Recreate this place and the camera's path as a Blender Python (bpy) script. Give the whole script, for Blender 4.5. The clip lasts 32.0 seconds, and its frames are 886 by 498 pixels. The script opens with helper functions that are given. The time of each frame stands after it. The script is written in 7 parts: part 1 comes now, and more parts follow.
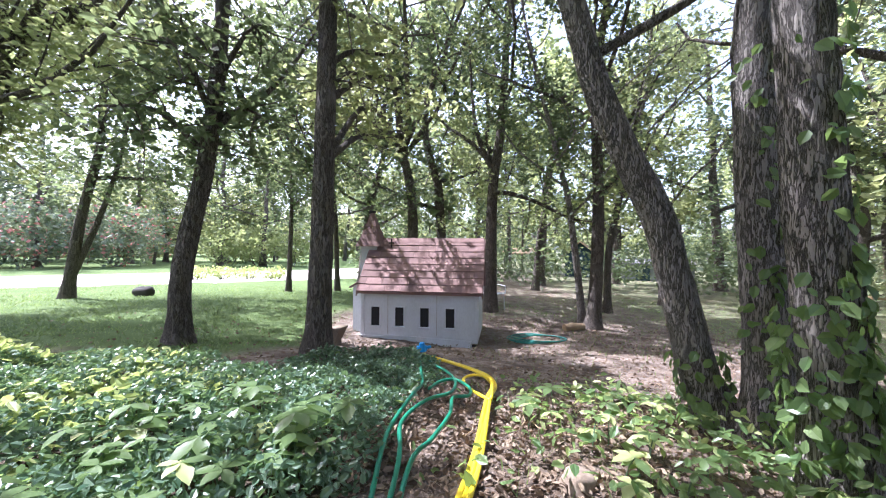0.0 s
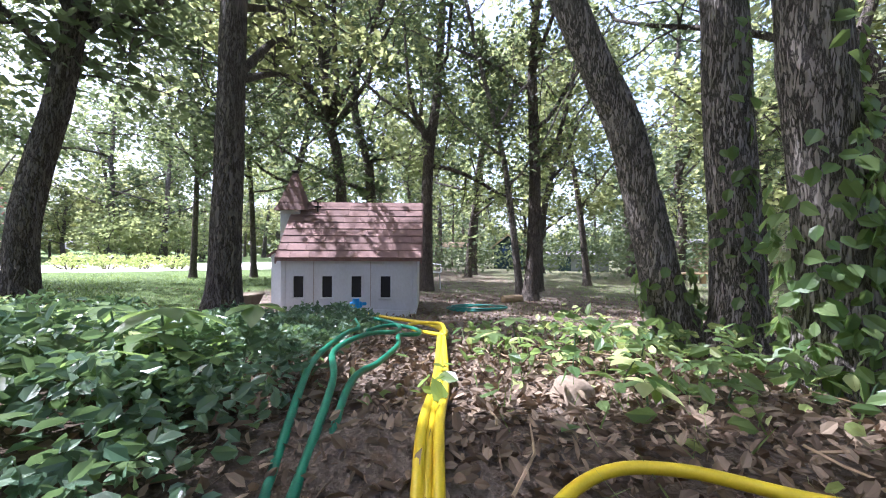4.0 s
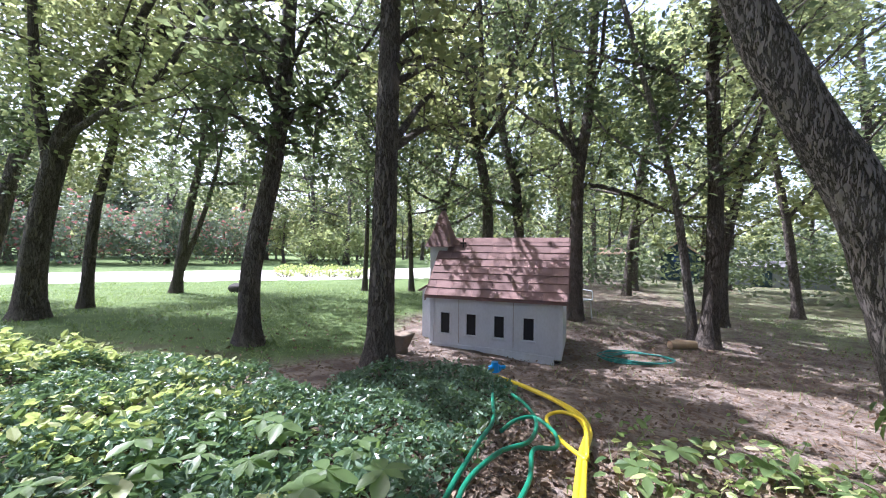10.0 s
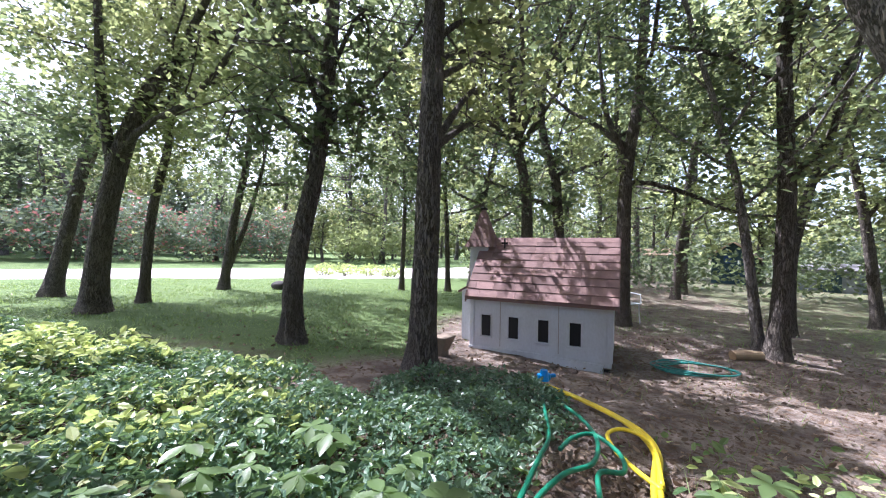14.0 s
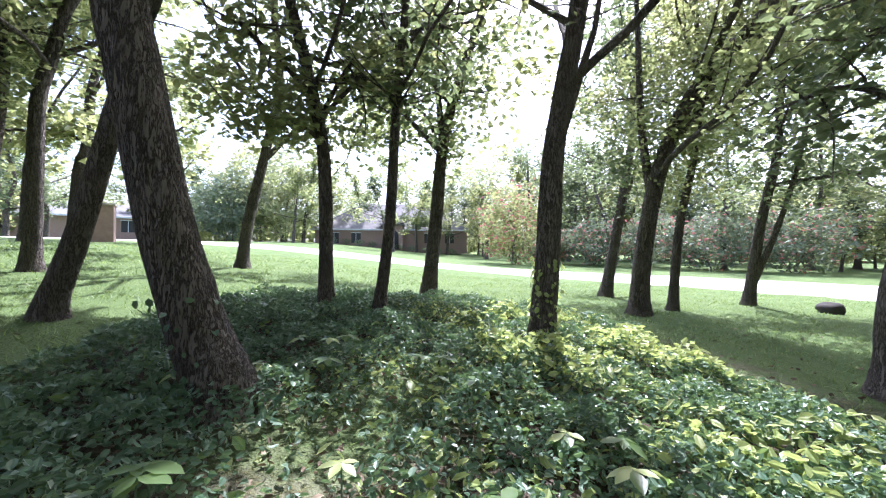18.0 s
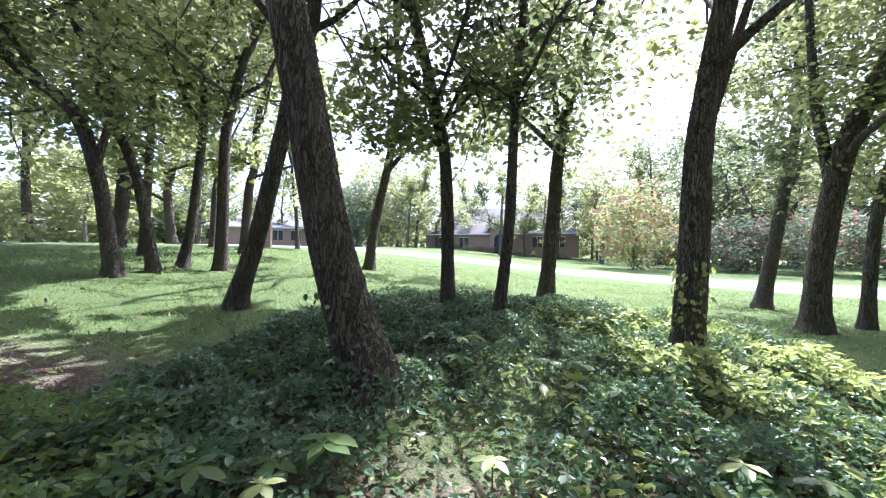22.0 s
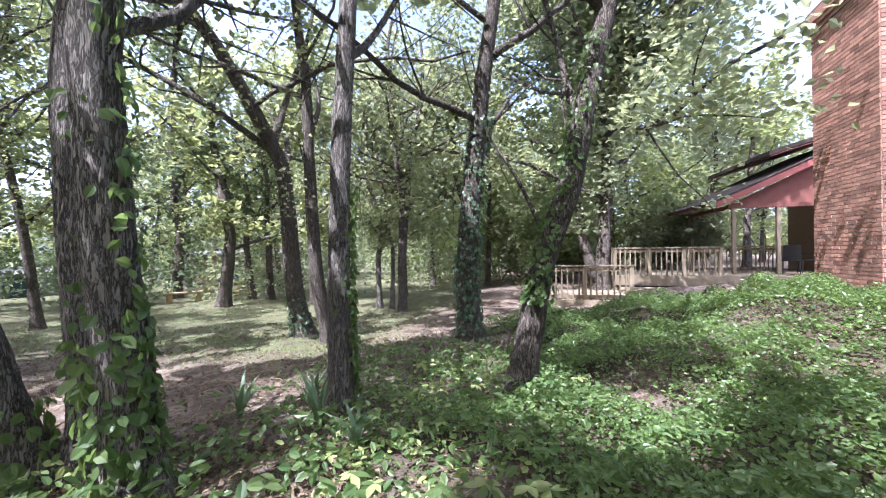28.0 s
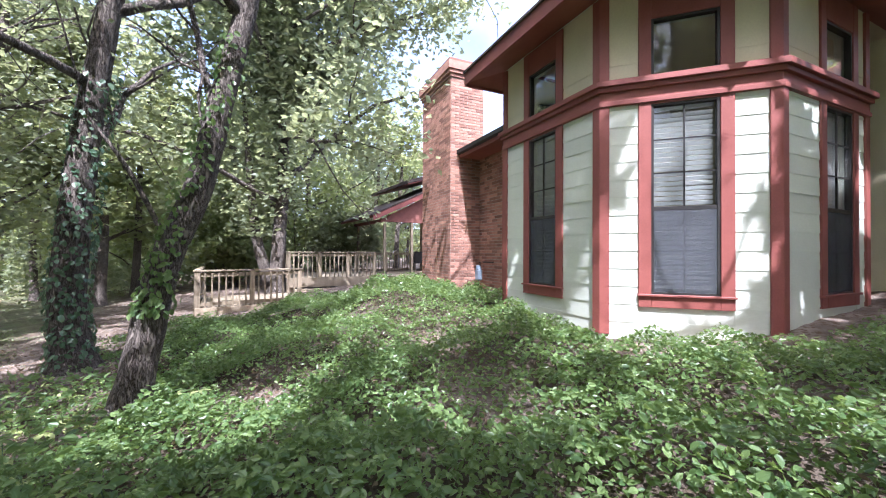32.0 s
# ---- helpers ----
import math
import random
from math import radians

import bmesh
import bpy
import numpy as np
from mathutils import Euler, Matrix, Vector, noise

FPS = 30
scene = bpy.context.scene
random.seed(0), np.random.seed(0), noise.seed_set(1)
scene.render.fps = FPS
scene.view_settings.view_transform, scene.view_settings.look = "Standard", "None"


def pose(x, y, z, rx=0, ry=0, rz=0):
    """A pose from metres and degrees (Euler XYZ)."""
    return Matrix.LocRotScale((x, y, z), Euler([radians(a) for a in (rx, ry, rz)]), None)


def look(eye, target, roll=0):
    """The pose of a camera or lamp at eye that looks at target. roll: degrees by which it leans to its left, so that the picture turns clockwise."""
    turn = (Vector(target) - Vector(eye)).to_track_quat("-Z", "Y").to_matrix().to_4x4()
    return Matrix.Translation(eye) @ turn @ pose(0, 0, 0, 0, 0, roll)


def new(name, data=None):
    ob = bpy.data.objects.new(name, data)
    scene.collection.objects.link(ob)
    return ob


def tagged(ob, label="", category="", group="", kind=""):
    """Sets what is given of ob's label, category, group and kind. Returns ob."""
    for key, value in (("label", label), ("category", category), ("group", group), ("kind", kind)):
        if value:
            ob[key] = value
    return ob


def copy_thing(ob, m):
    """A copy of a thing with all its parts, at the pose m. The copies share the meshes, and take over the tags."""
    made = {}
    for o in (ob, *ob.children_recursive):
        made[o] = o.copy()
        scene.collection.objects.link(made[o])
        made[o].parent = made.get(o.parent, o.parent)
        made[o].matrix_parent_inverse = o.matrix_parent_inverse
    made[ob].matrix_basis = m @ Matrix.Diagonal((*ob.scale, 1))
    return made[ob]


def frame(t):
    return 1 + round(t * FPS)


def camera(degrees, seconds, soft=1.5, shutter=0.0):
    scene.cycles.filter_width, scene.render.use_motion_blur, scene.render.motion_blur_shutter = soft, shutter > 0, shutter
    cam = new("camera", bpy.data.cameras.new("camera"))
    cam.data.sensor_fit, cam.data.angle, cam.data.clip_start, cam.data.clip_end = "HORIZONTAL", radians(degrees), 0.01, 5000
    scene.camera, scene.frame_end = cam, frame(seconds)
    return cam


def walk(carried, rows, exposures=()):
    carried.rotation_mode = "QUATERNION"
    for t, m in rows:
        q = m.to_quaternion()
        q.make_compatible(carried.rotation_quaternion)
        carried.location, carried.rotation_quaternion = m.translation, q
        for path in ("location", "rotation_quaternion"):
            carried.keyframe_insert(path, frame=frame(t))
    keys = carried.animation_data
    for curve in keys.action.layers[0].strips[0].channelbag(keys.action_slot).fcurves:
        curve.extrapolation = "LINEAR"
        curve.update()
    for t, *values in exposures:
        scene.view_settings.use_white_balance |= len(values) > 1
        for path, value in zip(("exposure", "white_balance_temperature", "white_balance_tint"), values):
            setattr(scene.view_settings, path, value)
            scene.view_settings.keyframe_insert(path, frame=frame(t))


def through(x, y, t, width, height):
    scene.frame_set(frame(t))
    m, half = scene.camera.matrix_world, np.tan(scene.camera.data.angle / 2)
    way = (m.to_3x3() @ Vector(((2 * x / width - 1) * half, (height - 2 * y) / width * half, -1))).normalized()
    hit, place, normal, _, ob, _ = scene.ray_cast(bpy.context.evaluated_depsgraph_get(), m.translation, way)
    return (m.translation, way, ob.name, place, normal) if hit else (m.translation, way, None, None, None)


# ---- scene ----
# camera: seconds, x, y, z, yaw, pitch, roll
cam = camera(99.66, 32.0, soft=1.1)
PATH = [
    (0.0, 0.000, -0.000, 1.600, -0.00, 0.20, -0.40),
    (0.5, 0.003, 0.066, 1.606, -2.33, 0.18, -0.45),
    (1.0, -0.016, 0.135, 1.590, -4.37, 0.24, -0.48),
    (1.5, 0.019, 0.190, 1.565, -5.66, 0.24, -0.60),
    (2.0, -0.029, 0.305, 1.447, -6.61, 0.33, -0.54),
    (2.5, -0.044, 0.397, 1.173, -6.90, 0.45, -0.24),
    (3.0, -0.093, 0.474, 1.050, -7.49, 0.48, -0.13),
    (3.5, -0.120, 0.484, 1.039, -8.74, 0.48, -0.18),
    (4.0, -0.079, 0.502, 1.036, -10.80, 0.38, -0.27),
    (4.5, 0.017, 0.510, 1.039, -13.34, 0.37, -0.27),
    (6.5, 0.101, 0.446, 1.031, -11.84, 0.23, 0.17),
    (7.0, 0.004, 0.495, 1.087, -7.04, 0.39, 0.06),
    (7.5, -0.059, 0.597, 1.144, -1.63, 0.58, 0.05),
    (8.0, -0.096, 0.589, 1.268, 3.26, 0.47, -0.24),
    (8.5, -0.084, 0.566, 1.440, 6.82, 0.30, -0.38),
    (9.0, 0.001, 0.514, 1.604, 9.26, 0.04, -0.51),
    (9.5, 0.056, 0.507, 1.618, 10.92, 0.13, -0.54),
    (10.0, 0.003, 0.604, 1.623, 11.75, 0.01, -0.54),
    (10.5, -0.071, 0.668, 1.644, 12.06, -0.14, -0.62),
    (11.0, -0.035, 0.631, 1.665, 11.94, -0.06, -0.75),
    (11.5, 0.009, 0.620, 1.672, 12.27, -0.08, -0.77),
    (12.0, -0.065, 0.666, 1.670, 12.88, -0.08, -0.74),
    (12.5, -0.123, 0.693, 1.667, 13.55, -0.15, -0.66),
    (13.0, -0.104, 0.708, 1.628, 14.26, 0.01, -0.54),
    (13.5, -0.138, 0.716, 1.627, 15.08, -0.07, -0.62),
    (15.5, -0.115, 0.703, 1.682, 33.73, 0.06, -1.07),
    (16.0, -0.149, 0.652, 1.704, 44.51, 0.12, -0.61),
    (16.5, -0.328, 0.582, 1.695, 56.24, 0.21, -0.51),
    (17.0, -0.360, 0.437, 1.705, 67.48, 0.19, -0.25),
    (17.5, -0.404, 0.367, 1.702, 77.06, 0.24, -0.15),
    (18.0, -0.389, 0.392, 1.733, 84.35, 0.28, -0.06),
    (18.5, -0.374, 0.371, 1.742, 89.79, 0.32, -0.09),
    (19.0, -0.360, 0.332, 1.730, 94.15, 0.40, -0.10),
    (19.5, -0.382, 0.257, 1.716, 97.84, 0.48, 0.00),
    (20.0, -0.388, 0.242, 1.710, 101.21, 0.61, 0.04),
    (20.5, -0.395, 0.235, 1.705, 103.88, 0.72, 0.00),
    (21.0, -0.391, 0.215, 1.709, 105.05, 0.72, 0.01),
    (21.5, -0.385, 0.224, 1.710, 104.27, 0.84, -0.01),
    (22.0, -0.387, 0.236, 1.710, 100.49, 0.94, 0.04),
    (22.5, -0.382, 0.251, 1.716, 93.50, 1.10, 0.15),
    (23.0, -0.374, 0.308, 1.719, 83.41, 1.13, 0.27),
    (23.5, -0.311, 0.444, 1.714, 70.88, 1.27, 0.33),
    (24.0, -0.215, 0.505, 1.742, 56.39, 1.06, 0.24),
    (24.5, -0.093, 0.451, 1.766, 40.62, 0.91, 0.24),
    (25.0, 0.005, 0.436, 1.779, 23.92, 0.79, 0.46),
    (25.5, 0.130, 0.399, 1.740, 6.63, 0.83, 0.62),
    (26.0, 0.251, 0.254, 1.751, -10.84, 0.60, 0.36),
    (26.5, 0.358, 0.203, 1.740, -30.05, 0.40, 0.15),
    (28.5, 0.211, -0.603, 1.833, -86.30, 0.18, 0.50),
    (29.0, 0.195, -0.653, 1.856, -93.87, 0.20, 0.20),
    (29.5, 0.199, -0.540, 1.873, -100.10, 0.22, 0.24),
    (30.0, 0.195, -0.581, 1.864, -105.41, 0.24, 0.26),
    (30.5, 0.170, -0.669, 1.842, -110.42, 0.34, -0.03),
    (31.0, 0.126, -0.707, 1.821, -114.95, 0.43, -0.16),
    (31.5, 0.080, -0.753, 1.814, -118.58, 0.53, -0.34),
    (32.0, 0.006, -0.939, 1.833, -120.84, 0.53, -0.27),
]
KELVIN = 5500
walk(cam, [(t, pose(x, y, z, 90 + pitch, roll, yaw)) for t, x, y, z, yaw, pitch, roll in PATH],
     exposures=[(t, e, KELVIN, 22) for t, e in ((0.0, 1.95), (4.0, 1.8), (9.0, 1.62), (13.0, 1.62), (17.0, 1.68), (20.0, 1.72), (23.0, 1.9), (24.0, 2.05), (25.0, 1.75), (26.0, 1.62), (29.0, 1.9), (32.0, 1.9))])

# ---- world and sun ----
SUN_AZ, SUN_EL = -66.0, 60.0
world = bpy.data.worlds.new("sky_world")
world.use_nodes = True
scene.world = world
wn = world.node_tree.nodes
sky = wn.new("ShaderNodeTexSky")
sky.sky_type, sky.sun_disc = "NISHITA", False
sky.sun_elevation, sky.sun_rotation = radians(SUN_EL), radians(SUN_AZ)
sky.air_density, sky.dust_density, sky.ozone_density = 1.0, 5.0, 1.0
wn["Background"].inputs["Strength"].default_value = 0.15
# thin high cloud whitens the blue
cloud_at, cloud, cloud_amount, haze = wn.new("ShaderNodeTexCoord"), wn.new("ShaderNodeTexNoise"), wn.new("ShaderNodeMapRange"), wn.new("ShaderNodeMixRGB")
cloud.inputs["Scale"].default_value, cloud.inputs["Detail"].default_value = 3.2, 6.0
cloud_amount.inputs["From Min"].default_value, cloud_amount.inputs["From Max"].default_value = 0.4, 0.7
cloud_amount.inputs["To Min"].default_value, cloud_amount.inputs["To Max"].default_value = 0.5, 2.2
haze.blend_type = "MULTIPLY"
haze.inputs["Fac"].default_value = 1.0
haze.inputs["Color1"].default_value = (0.82, 0.90, 1.04, 1)
total = wn.new("ShaderNodeMixRGB")
total.blend_type = "ADD"
total.inputs["Fac"].default_value = 1.0
wl = world.node_tree.links
wl.new(cloud_at.outputs["Generated"], cloud.inputs["Vector"])
wl.new(cloud.outputs["Fac"], cloud_amount.inputs["Value"])
wl.new(cloud_amount.outputs["Result"], haze.inputs["Color2"])
wl.new(sky.outputs["Color"], total.inputs["Color1"])
wl.new(haze.outputs["Color"], total.inputs["Color2"])
wl.new(total.outputs["Color"], wn["Background"].inputs["Color"])
sun = new("sun", bpy.data.lights.new("sun", "SUN"))
sun.data.energy, sun.data.angle, sun.data.color = 4.4, radians(0.53), (1.0, 0.965, 0.91)
sun_dir = Vector((math.sin(radians(SUN_AZ)) * math.cos(radians(SUN_EL)), math.cos(radians(SUN_AZ)) * math.cos(radians(SUN_EL)), math.sin(radians(SUN_EL))))
sun.matrix_world = look(sun_dir * 40, (0, 0, 0))


# ---- materials ----
def material(name, col, col2=None, rough=0.8, scale=6.0, fine=60.0, bump=0.3, spread=0.0, metal=0.0, stretch=(1, 1, 1), depth=0.01, spec=0.4, fine_mix=0.35, island=False):
    """Two-scale noise between two colours, with fine relief; spread varies the brightness from object to object."""
    m = bpy.data.materials.new(name)
    m.use_nodes = True
    n, l = m.node_tree.nodes, m.node_tree.links
    b = n["Principled BSDF"]
    b.inputs["Roughness"].default_value, b.inputs["Metallic"].default_value = rough, metal
    b.inputs["Specular IOR Level"].default_value = spec
    col2 = col2 or tuple(c * 0.7 for c in col)
    co, mp = n.new("ShaderNodeTexCoord"), n.new("ShaderNodeMapping")
    mp.inputs["Scale"].default_value = stretch
    l.new(co.outputs["Object"], mp.inputs["Vector"])
    big, small = n.new("ShaderNodeTexNoise"), n.new("ShaderNodeTexNoise")
    big.inputs["Scale"].default_value, small.inputs["Scale"].default_value = scale, fine
    big.inputs["Detail"].default_value, small.inputs["Detail"].default_value = 5.0, 3.0
    for q in (big, small):
        l.new(mp.outputs["Vector"], q.inputs["Vector"])
    mixv = n.new("ShaderNodeMix")
    mixv.inputs["Factor"].default_value = fine_mix
    l.new(big.outputs["Fac"], mixv.inputs["A"])
    l.new(small.outputs["Fac"], mixv.inputs["B"])
    ramp = n.new("ShaderNodeMapRange")
    ramp.inputs["From Min"].default_value, ramp.inputs["From Max"].default_value = 0.32, 0.68
    l.new(mixv.outputs["Result"], ramp.inputs["Value"])
    mx = n.new("ShaderNodeMix")
    mx.data_type = "RGBA"
    mx.inputs[6].default_value, mx.inputs[7].default_value = (*col2, 1), (*col, 1)
    l.new(ramp.outputs["Result"], mx.inputs[0])
    out = mx.outputs[2]
    if spread:
        if island:
            g = n.new("ShaderNodeNewGeometry")
            rnd = g.outputs["Random Per Island"]
        else:
            g = n.new("ShaderNodeObjectInfo")
            rnd = g.outputs["Random"]
        hv, mr = n.new("ShaderNodeHueSaturation"), n.new("ShaderNodeMapRange")
        mr.inputs["To Min"].default_value, mr.inputs["To Max"].default_value = 1 - spread, 1 + spread
        l.new(rnd, mr.inputs["Value"])
        l.new(mr.outputs["Result"], hv.inputs["Value"])
        l.new(out, hv.inputs["Color"])
        out = hv.outputs["Color"]
    l.new(out, b.inputs["Base Color"])
    if bump:
        bp = n.new("ShaderNodeBump")
        bp.inputs["Strength"].default_value, bp.inputs["Distance"].default_value = bump, depth
        l.new(mixv.outputs["Result"], bp.inputs["Height"])
        l.new(bp.outputs["Normal"], b.inputs["Normal"])
    return m


def leaf_material(name, col, col2, through_col, rough=0.45, through=0.4, spread=0.35):
    """A leaf: colour varies leaf by leaf, and light shines through."""
    m = bpy.data.materials.new(name)
    m.use_nodes = True
    n, l = m.node_tree.nodes, m.node_tree.links
    b, o = n["Principled BSDF"], n["Material Output"]
    b.inputs["Roughness"].default_value = rough
    b.inputs["Specular IOR Level"].default_value = 0.4
    g = n.new("ShaderNodeNewGeometry")
    mx = n.new("ShaderNodeMix")
    mx.data_type = "RGBA"
    mx.inputs[6].default_value, mx.inputs[7].default_value = (*col, 1), (*col2, 1)
    l.new(g.outputs["Random Per Island"], mx.inputs[0])
    hv, mr = n.new("ShaderNodeHueSaturation"), n.new("ShaderNodeMapRange")
    mr.inputs["To Min"].default_value, mr.inputs["To Max"].default_value = 1 - spread, 1 + spread
    wv = n.new("ShaderNodeTexNoise")
    wv.inputs["Scale"].default_value = 1.3
    l.new(g.outputs["Position"], wv.inputs["Vector"])
    l.new(wv.outputs["Fac"], mr.inputs["Value"])
    l.new(mr.outputs["Result"], hv.inputs["Value"])
    l.new(mx.outputs[2], hv.inputs["Color"])
    l.new(hv.outputs["Color"], b.inputs["Base Color"])
    t, ms = n.new("ShaderNodeBsdfTranslucent"), n.new("ShaderNodeMixShader")
    t.inputs["Color"].default_value = (*through_col, 1)
    ms.inputs["Fac"].default_value = through
    l.new(b.outputs["BSDF"], ms.inputs[1])
    l.new(t.outputs["BSDF"], ms.inputs[2])
    l.new(ms.outputs["Shader"], o.inputs["Surface"])
    return m


def glass_material(name, tint, rough=0.03):
    m = bpy.data.materials.new(name)
    m.use_nodes = True
    b = m.node_tree.nodes["Principled BSDF"]
    b.inputs["Base Color"].default_value = (*tint, 1)
    b.inputs["Roughness"].default_value = rough
    b.inputs["Transmission Weight"].default_value = 1.0
    b.inputs["IOR"].default_value = 1.45
    return m


def bark_material(name, dark, light, moss=None):
    """Furrowed bark: stretched ridges, pale lichen patches."""
    m = bpy.data.materials.new(name)
    m.use_nodes = True
    n, l = m.node_tree.nodes, m.node_tree.links
    b = n["Principled BSDF"]
    b.inputs["Roughness"].default_value, b.inputs["Specular IOR Level"].default_value = 0.92, 0.2
    co, mp = n.new("ShaderNodeTexCoord"), n.new("ShaderNodeMapping")
    mp.inputs["Scale"].default_value = (1, 1, 0.2)
    l.new(co.outputs["Object"], mp.inputs["Vector"])
    vo, nz, pt = n.new("ShaderNodeTexVoronoi"), n.new("ShaderNodeTexNoise"), n.new("ShaderNodeTexNoise")
    vo.feature = "DISTANCE_TO_EDGE"
    vo.inputs["Scale"].default_value, nz.inputs["Scale"].default_value, pt.inputs["Scale"].default_value = 27.0, 60.0, 3.0
    nz.inputs["Detail"].default_value = 6.0
    wob = n.new("ShaderNodeMixRGB")
    wob.blend_type = "ADD"
    wob.inputs["Fac"].default_value = 0.1
    l.new(mp.outputs["Vector"], wob.inputs["Color1"])
    l.new(nz.outputs["Color"], wob.inputs["Color2"])
    l.new(mp.outputs["Vector"], nz.inputs["Vector"])
    l.new(wob.outputs["Color"], vo.inputs["Vector"])
    l.new(co.outputs["Object"], pt.inputs["Vector"])
    mr = n.new("ShaderNodeMapRange")
    mr.inputs["From Max"].default_value = 0.15
    l.new(vo.outputs["Distance"], mr.inputs["Value"])
    add = n.new("ShaderNodeMath")
    add.operation = "MULTIPLY_ADD"
    add.inputs[1].default_value = 0.5
    l.new(nz.outputs["Fac"], add.inputs[0])
    l.new(mr.outputs["Result"], add.inputs[2])
    c1 = n.new("ShaderNodeMix")
    c1.data_type = "RGBA"
    c1.inputs[6].default_value, c1.inputs[7].default_value = (*dark, 1), (*light, 1)
    sc = n.new("ShaderNodeMath")
    sc.operation = "MULTIPLY"
    sc.inputs[1].default_value = 0.68
    l.new(add.outputs[0], sc.inputs[0])
    l.new(sc.outputs[0], c1.inputs[0])
    c2 = n.new("ShaderNodeMix")
    c2.data_type = "RGBA"
    c2.inputs[7].default_value = (*(moss or tuple(min(1, c * 1.5) for c in light)), 1)
    r2 = n.new("ShaderNodeMapRange")
    r2.inputs["From Min"].default_value, r2.inputs["From Max"].default_value, r2.inputs["To Max"].default_value = 0.55, 0.75, 0.4
    l.new(pt.outputs["Fac"], r2.inputs["Value"])
    l.new(r2.outputs["Result"], c2.inputs[0])
    l.new(c1.outputs[2], c2.inputs[6])
    l.new(c2.outputs[2], b.inputs["Base Color"])
    bp = n.new("ShaderNodeBump")
    bp.inputs["Strength"].default_value, bp.inputs["Distance"].default_value = 1.0, 0.03
    l.new(add.outputs[0], bp.inputs["Height"])
    l.new(bp.outputs["Normal"], b.inputs["Normal"])
    return m


M_bark = bark_material("bark", (0.042, 0.034, 0.027), (0.20, 0.17, 0.145))
M_bark_pale = bark_material("bark_pale", (0.065, 0.056, 0.048), (0.29, 0.26, 0.23))
M_oak = leaf_material("oak_leaf", (0.062, 0.088, 0.04), (0.135, 0.16, 0.078), (0.48, 0.51, 0.21), through=0.48)
M_oak_dark = leaf_material("oak_leaf_dark", (0.04, 0.062, 0.036), (0.088, 0.115, 0.062), (0.26, 0.32, 0.14), through=0.42)
M_elm = leaf_material("elm_leaf", (0.07, 0.105, 0.048), (0.15, 0.185, 0.085), (0.49, 0.54, 0.22), through=0.5)
# lightened oak leaf: frontal sunlight on the eastern trees put into the colour
M_pale_leaf = leaf_material("pale_leaf", (0.115, 0.145, 0.085), (0.21, 0.24, 0.15), (0.46, 0.50, 0.25), through=0.48)
M_vine = leaf_material("vine_leaf", (0.055, 0.11, 0.064), (0.16, 0.23, 0.15), (0.20, 0.31, 0.11), rough=0.3, through=0.28)
M_vine_bank = leaf_material("vine_leaf_bank", (0.05, 0.10, 0.036), (0.165, 0.235, 0.085), (0.32, 0.44, 0.10), rough=0.33, through=0.34)
M_creeper = leaf_material("creeper_leaf", (0.06, 0.12, 0.046), (0.17, 0.235, 0.09), (0.3, 0.43, 0.12), rough=0.35, through=0.45)
# yellow-green leaf, lightened further so that sunlight sits in its colour
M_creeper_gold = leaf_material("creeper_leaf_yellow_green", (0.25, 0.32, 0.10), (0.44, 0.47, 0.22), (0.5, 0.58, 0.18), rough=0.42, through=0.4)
M_litter = leaf_material("dead_leaf", (0.085, 0.058, 0.038), (0.29, 0.22, 0.15), (0.25, 0.15, 0.08), rough=0.75, through=0.12)
M_grass = leaf_material("grass_blade", (0.10, 0.155, 0.048), (0.165, 0.22, 0.078), (0.30, 0.41, 0.11), rough=0.5, through=0.35)
M_yucca = leaf_material("strap_leaf", (0.10, 0.17, 0.09), (0.18, 0.25, 0.13), (0.25, 0.35, 0.1), rough=0.4, through=0.2)
M_white = material("white_paint_weathered", (0.70, 0.71, 0.74), (0.54, 0.54, 0.55), rough=0.7, scale=3.0, fine=40, bump=0.25, stretch=(1, 1, 0.5))
M_shingle = material("roof_shingle_red_brown", (0.25, 0.158, 0.14), (0.165, 0.10, 0.09), rough=0.9, scale=7, fine=180, bump=0.6, spread=0.22)
M_dark = material("dark_recess", (0.02, 0.02, 0.022), (0.012, 0.012, 0.014), rough=0.6, bump=0.1)
M_brick = material("red_brick", (0.40, 0.225, 0.165), (0.235, 0.115, 0.085), rough=0.9, scale=5, fine=90, bump=0.5, spread=0.42)
M_brick_far = material("brick_tan_pink", (0.36, 0.25, 0.20), (0.27, 0.18, 0.14), rough=0.9, scale=8, fine=40, bump=0.3)
M_mortar = material("mortar", (0.42, 0.37, 0.32), (0.30, 0.26, 0.23), rough=0.95, scale=12, fine=150, bump=0.5)
M_siding = material("siding_pale_sage", (0.67, 0.70, 0.60), (0.57, 0.60, 0.51), rough=0.62, scale=2.2, fine=55, bump=0.25, stretch=(0.5, 0.5, 1), spread=0.05)
M_cream = material("panel_cream", (0.66, 0.60, 0.42), (0.55, 0.49, 0.34), rough=0.62, scale=2.2, fine=55, bump=0.25)
M_red = material("trim_red_paint", (0.29, 0.092, 0.075), (0.215, 0.065, 0.053), rough=0.5, scale=4, fine=70, bump=0.2)
M_roof = material("roof_asphalt", (0.10, 0.075, 0.065), (0.06, 0.045, 0.04), rough=0.95, scale=5, fine=150, bump=0.6)
M_roof_far = material("roof_grey_far", (0.185, 0.175, 0.175), (0.14, 0.132, 0.132), rough=0.95, scale=3, fine=40, bump=0.4)
M_deck = material("deck_wood_weathered", (0.31, 0.255, 0.175), (0.17, 0.135, 0.09), rough=0.85, scale=5, fine=80, bump=0.4, stretch=(1, 1, 0.25), spread=0.18)
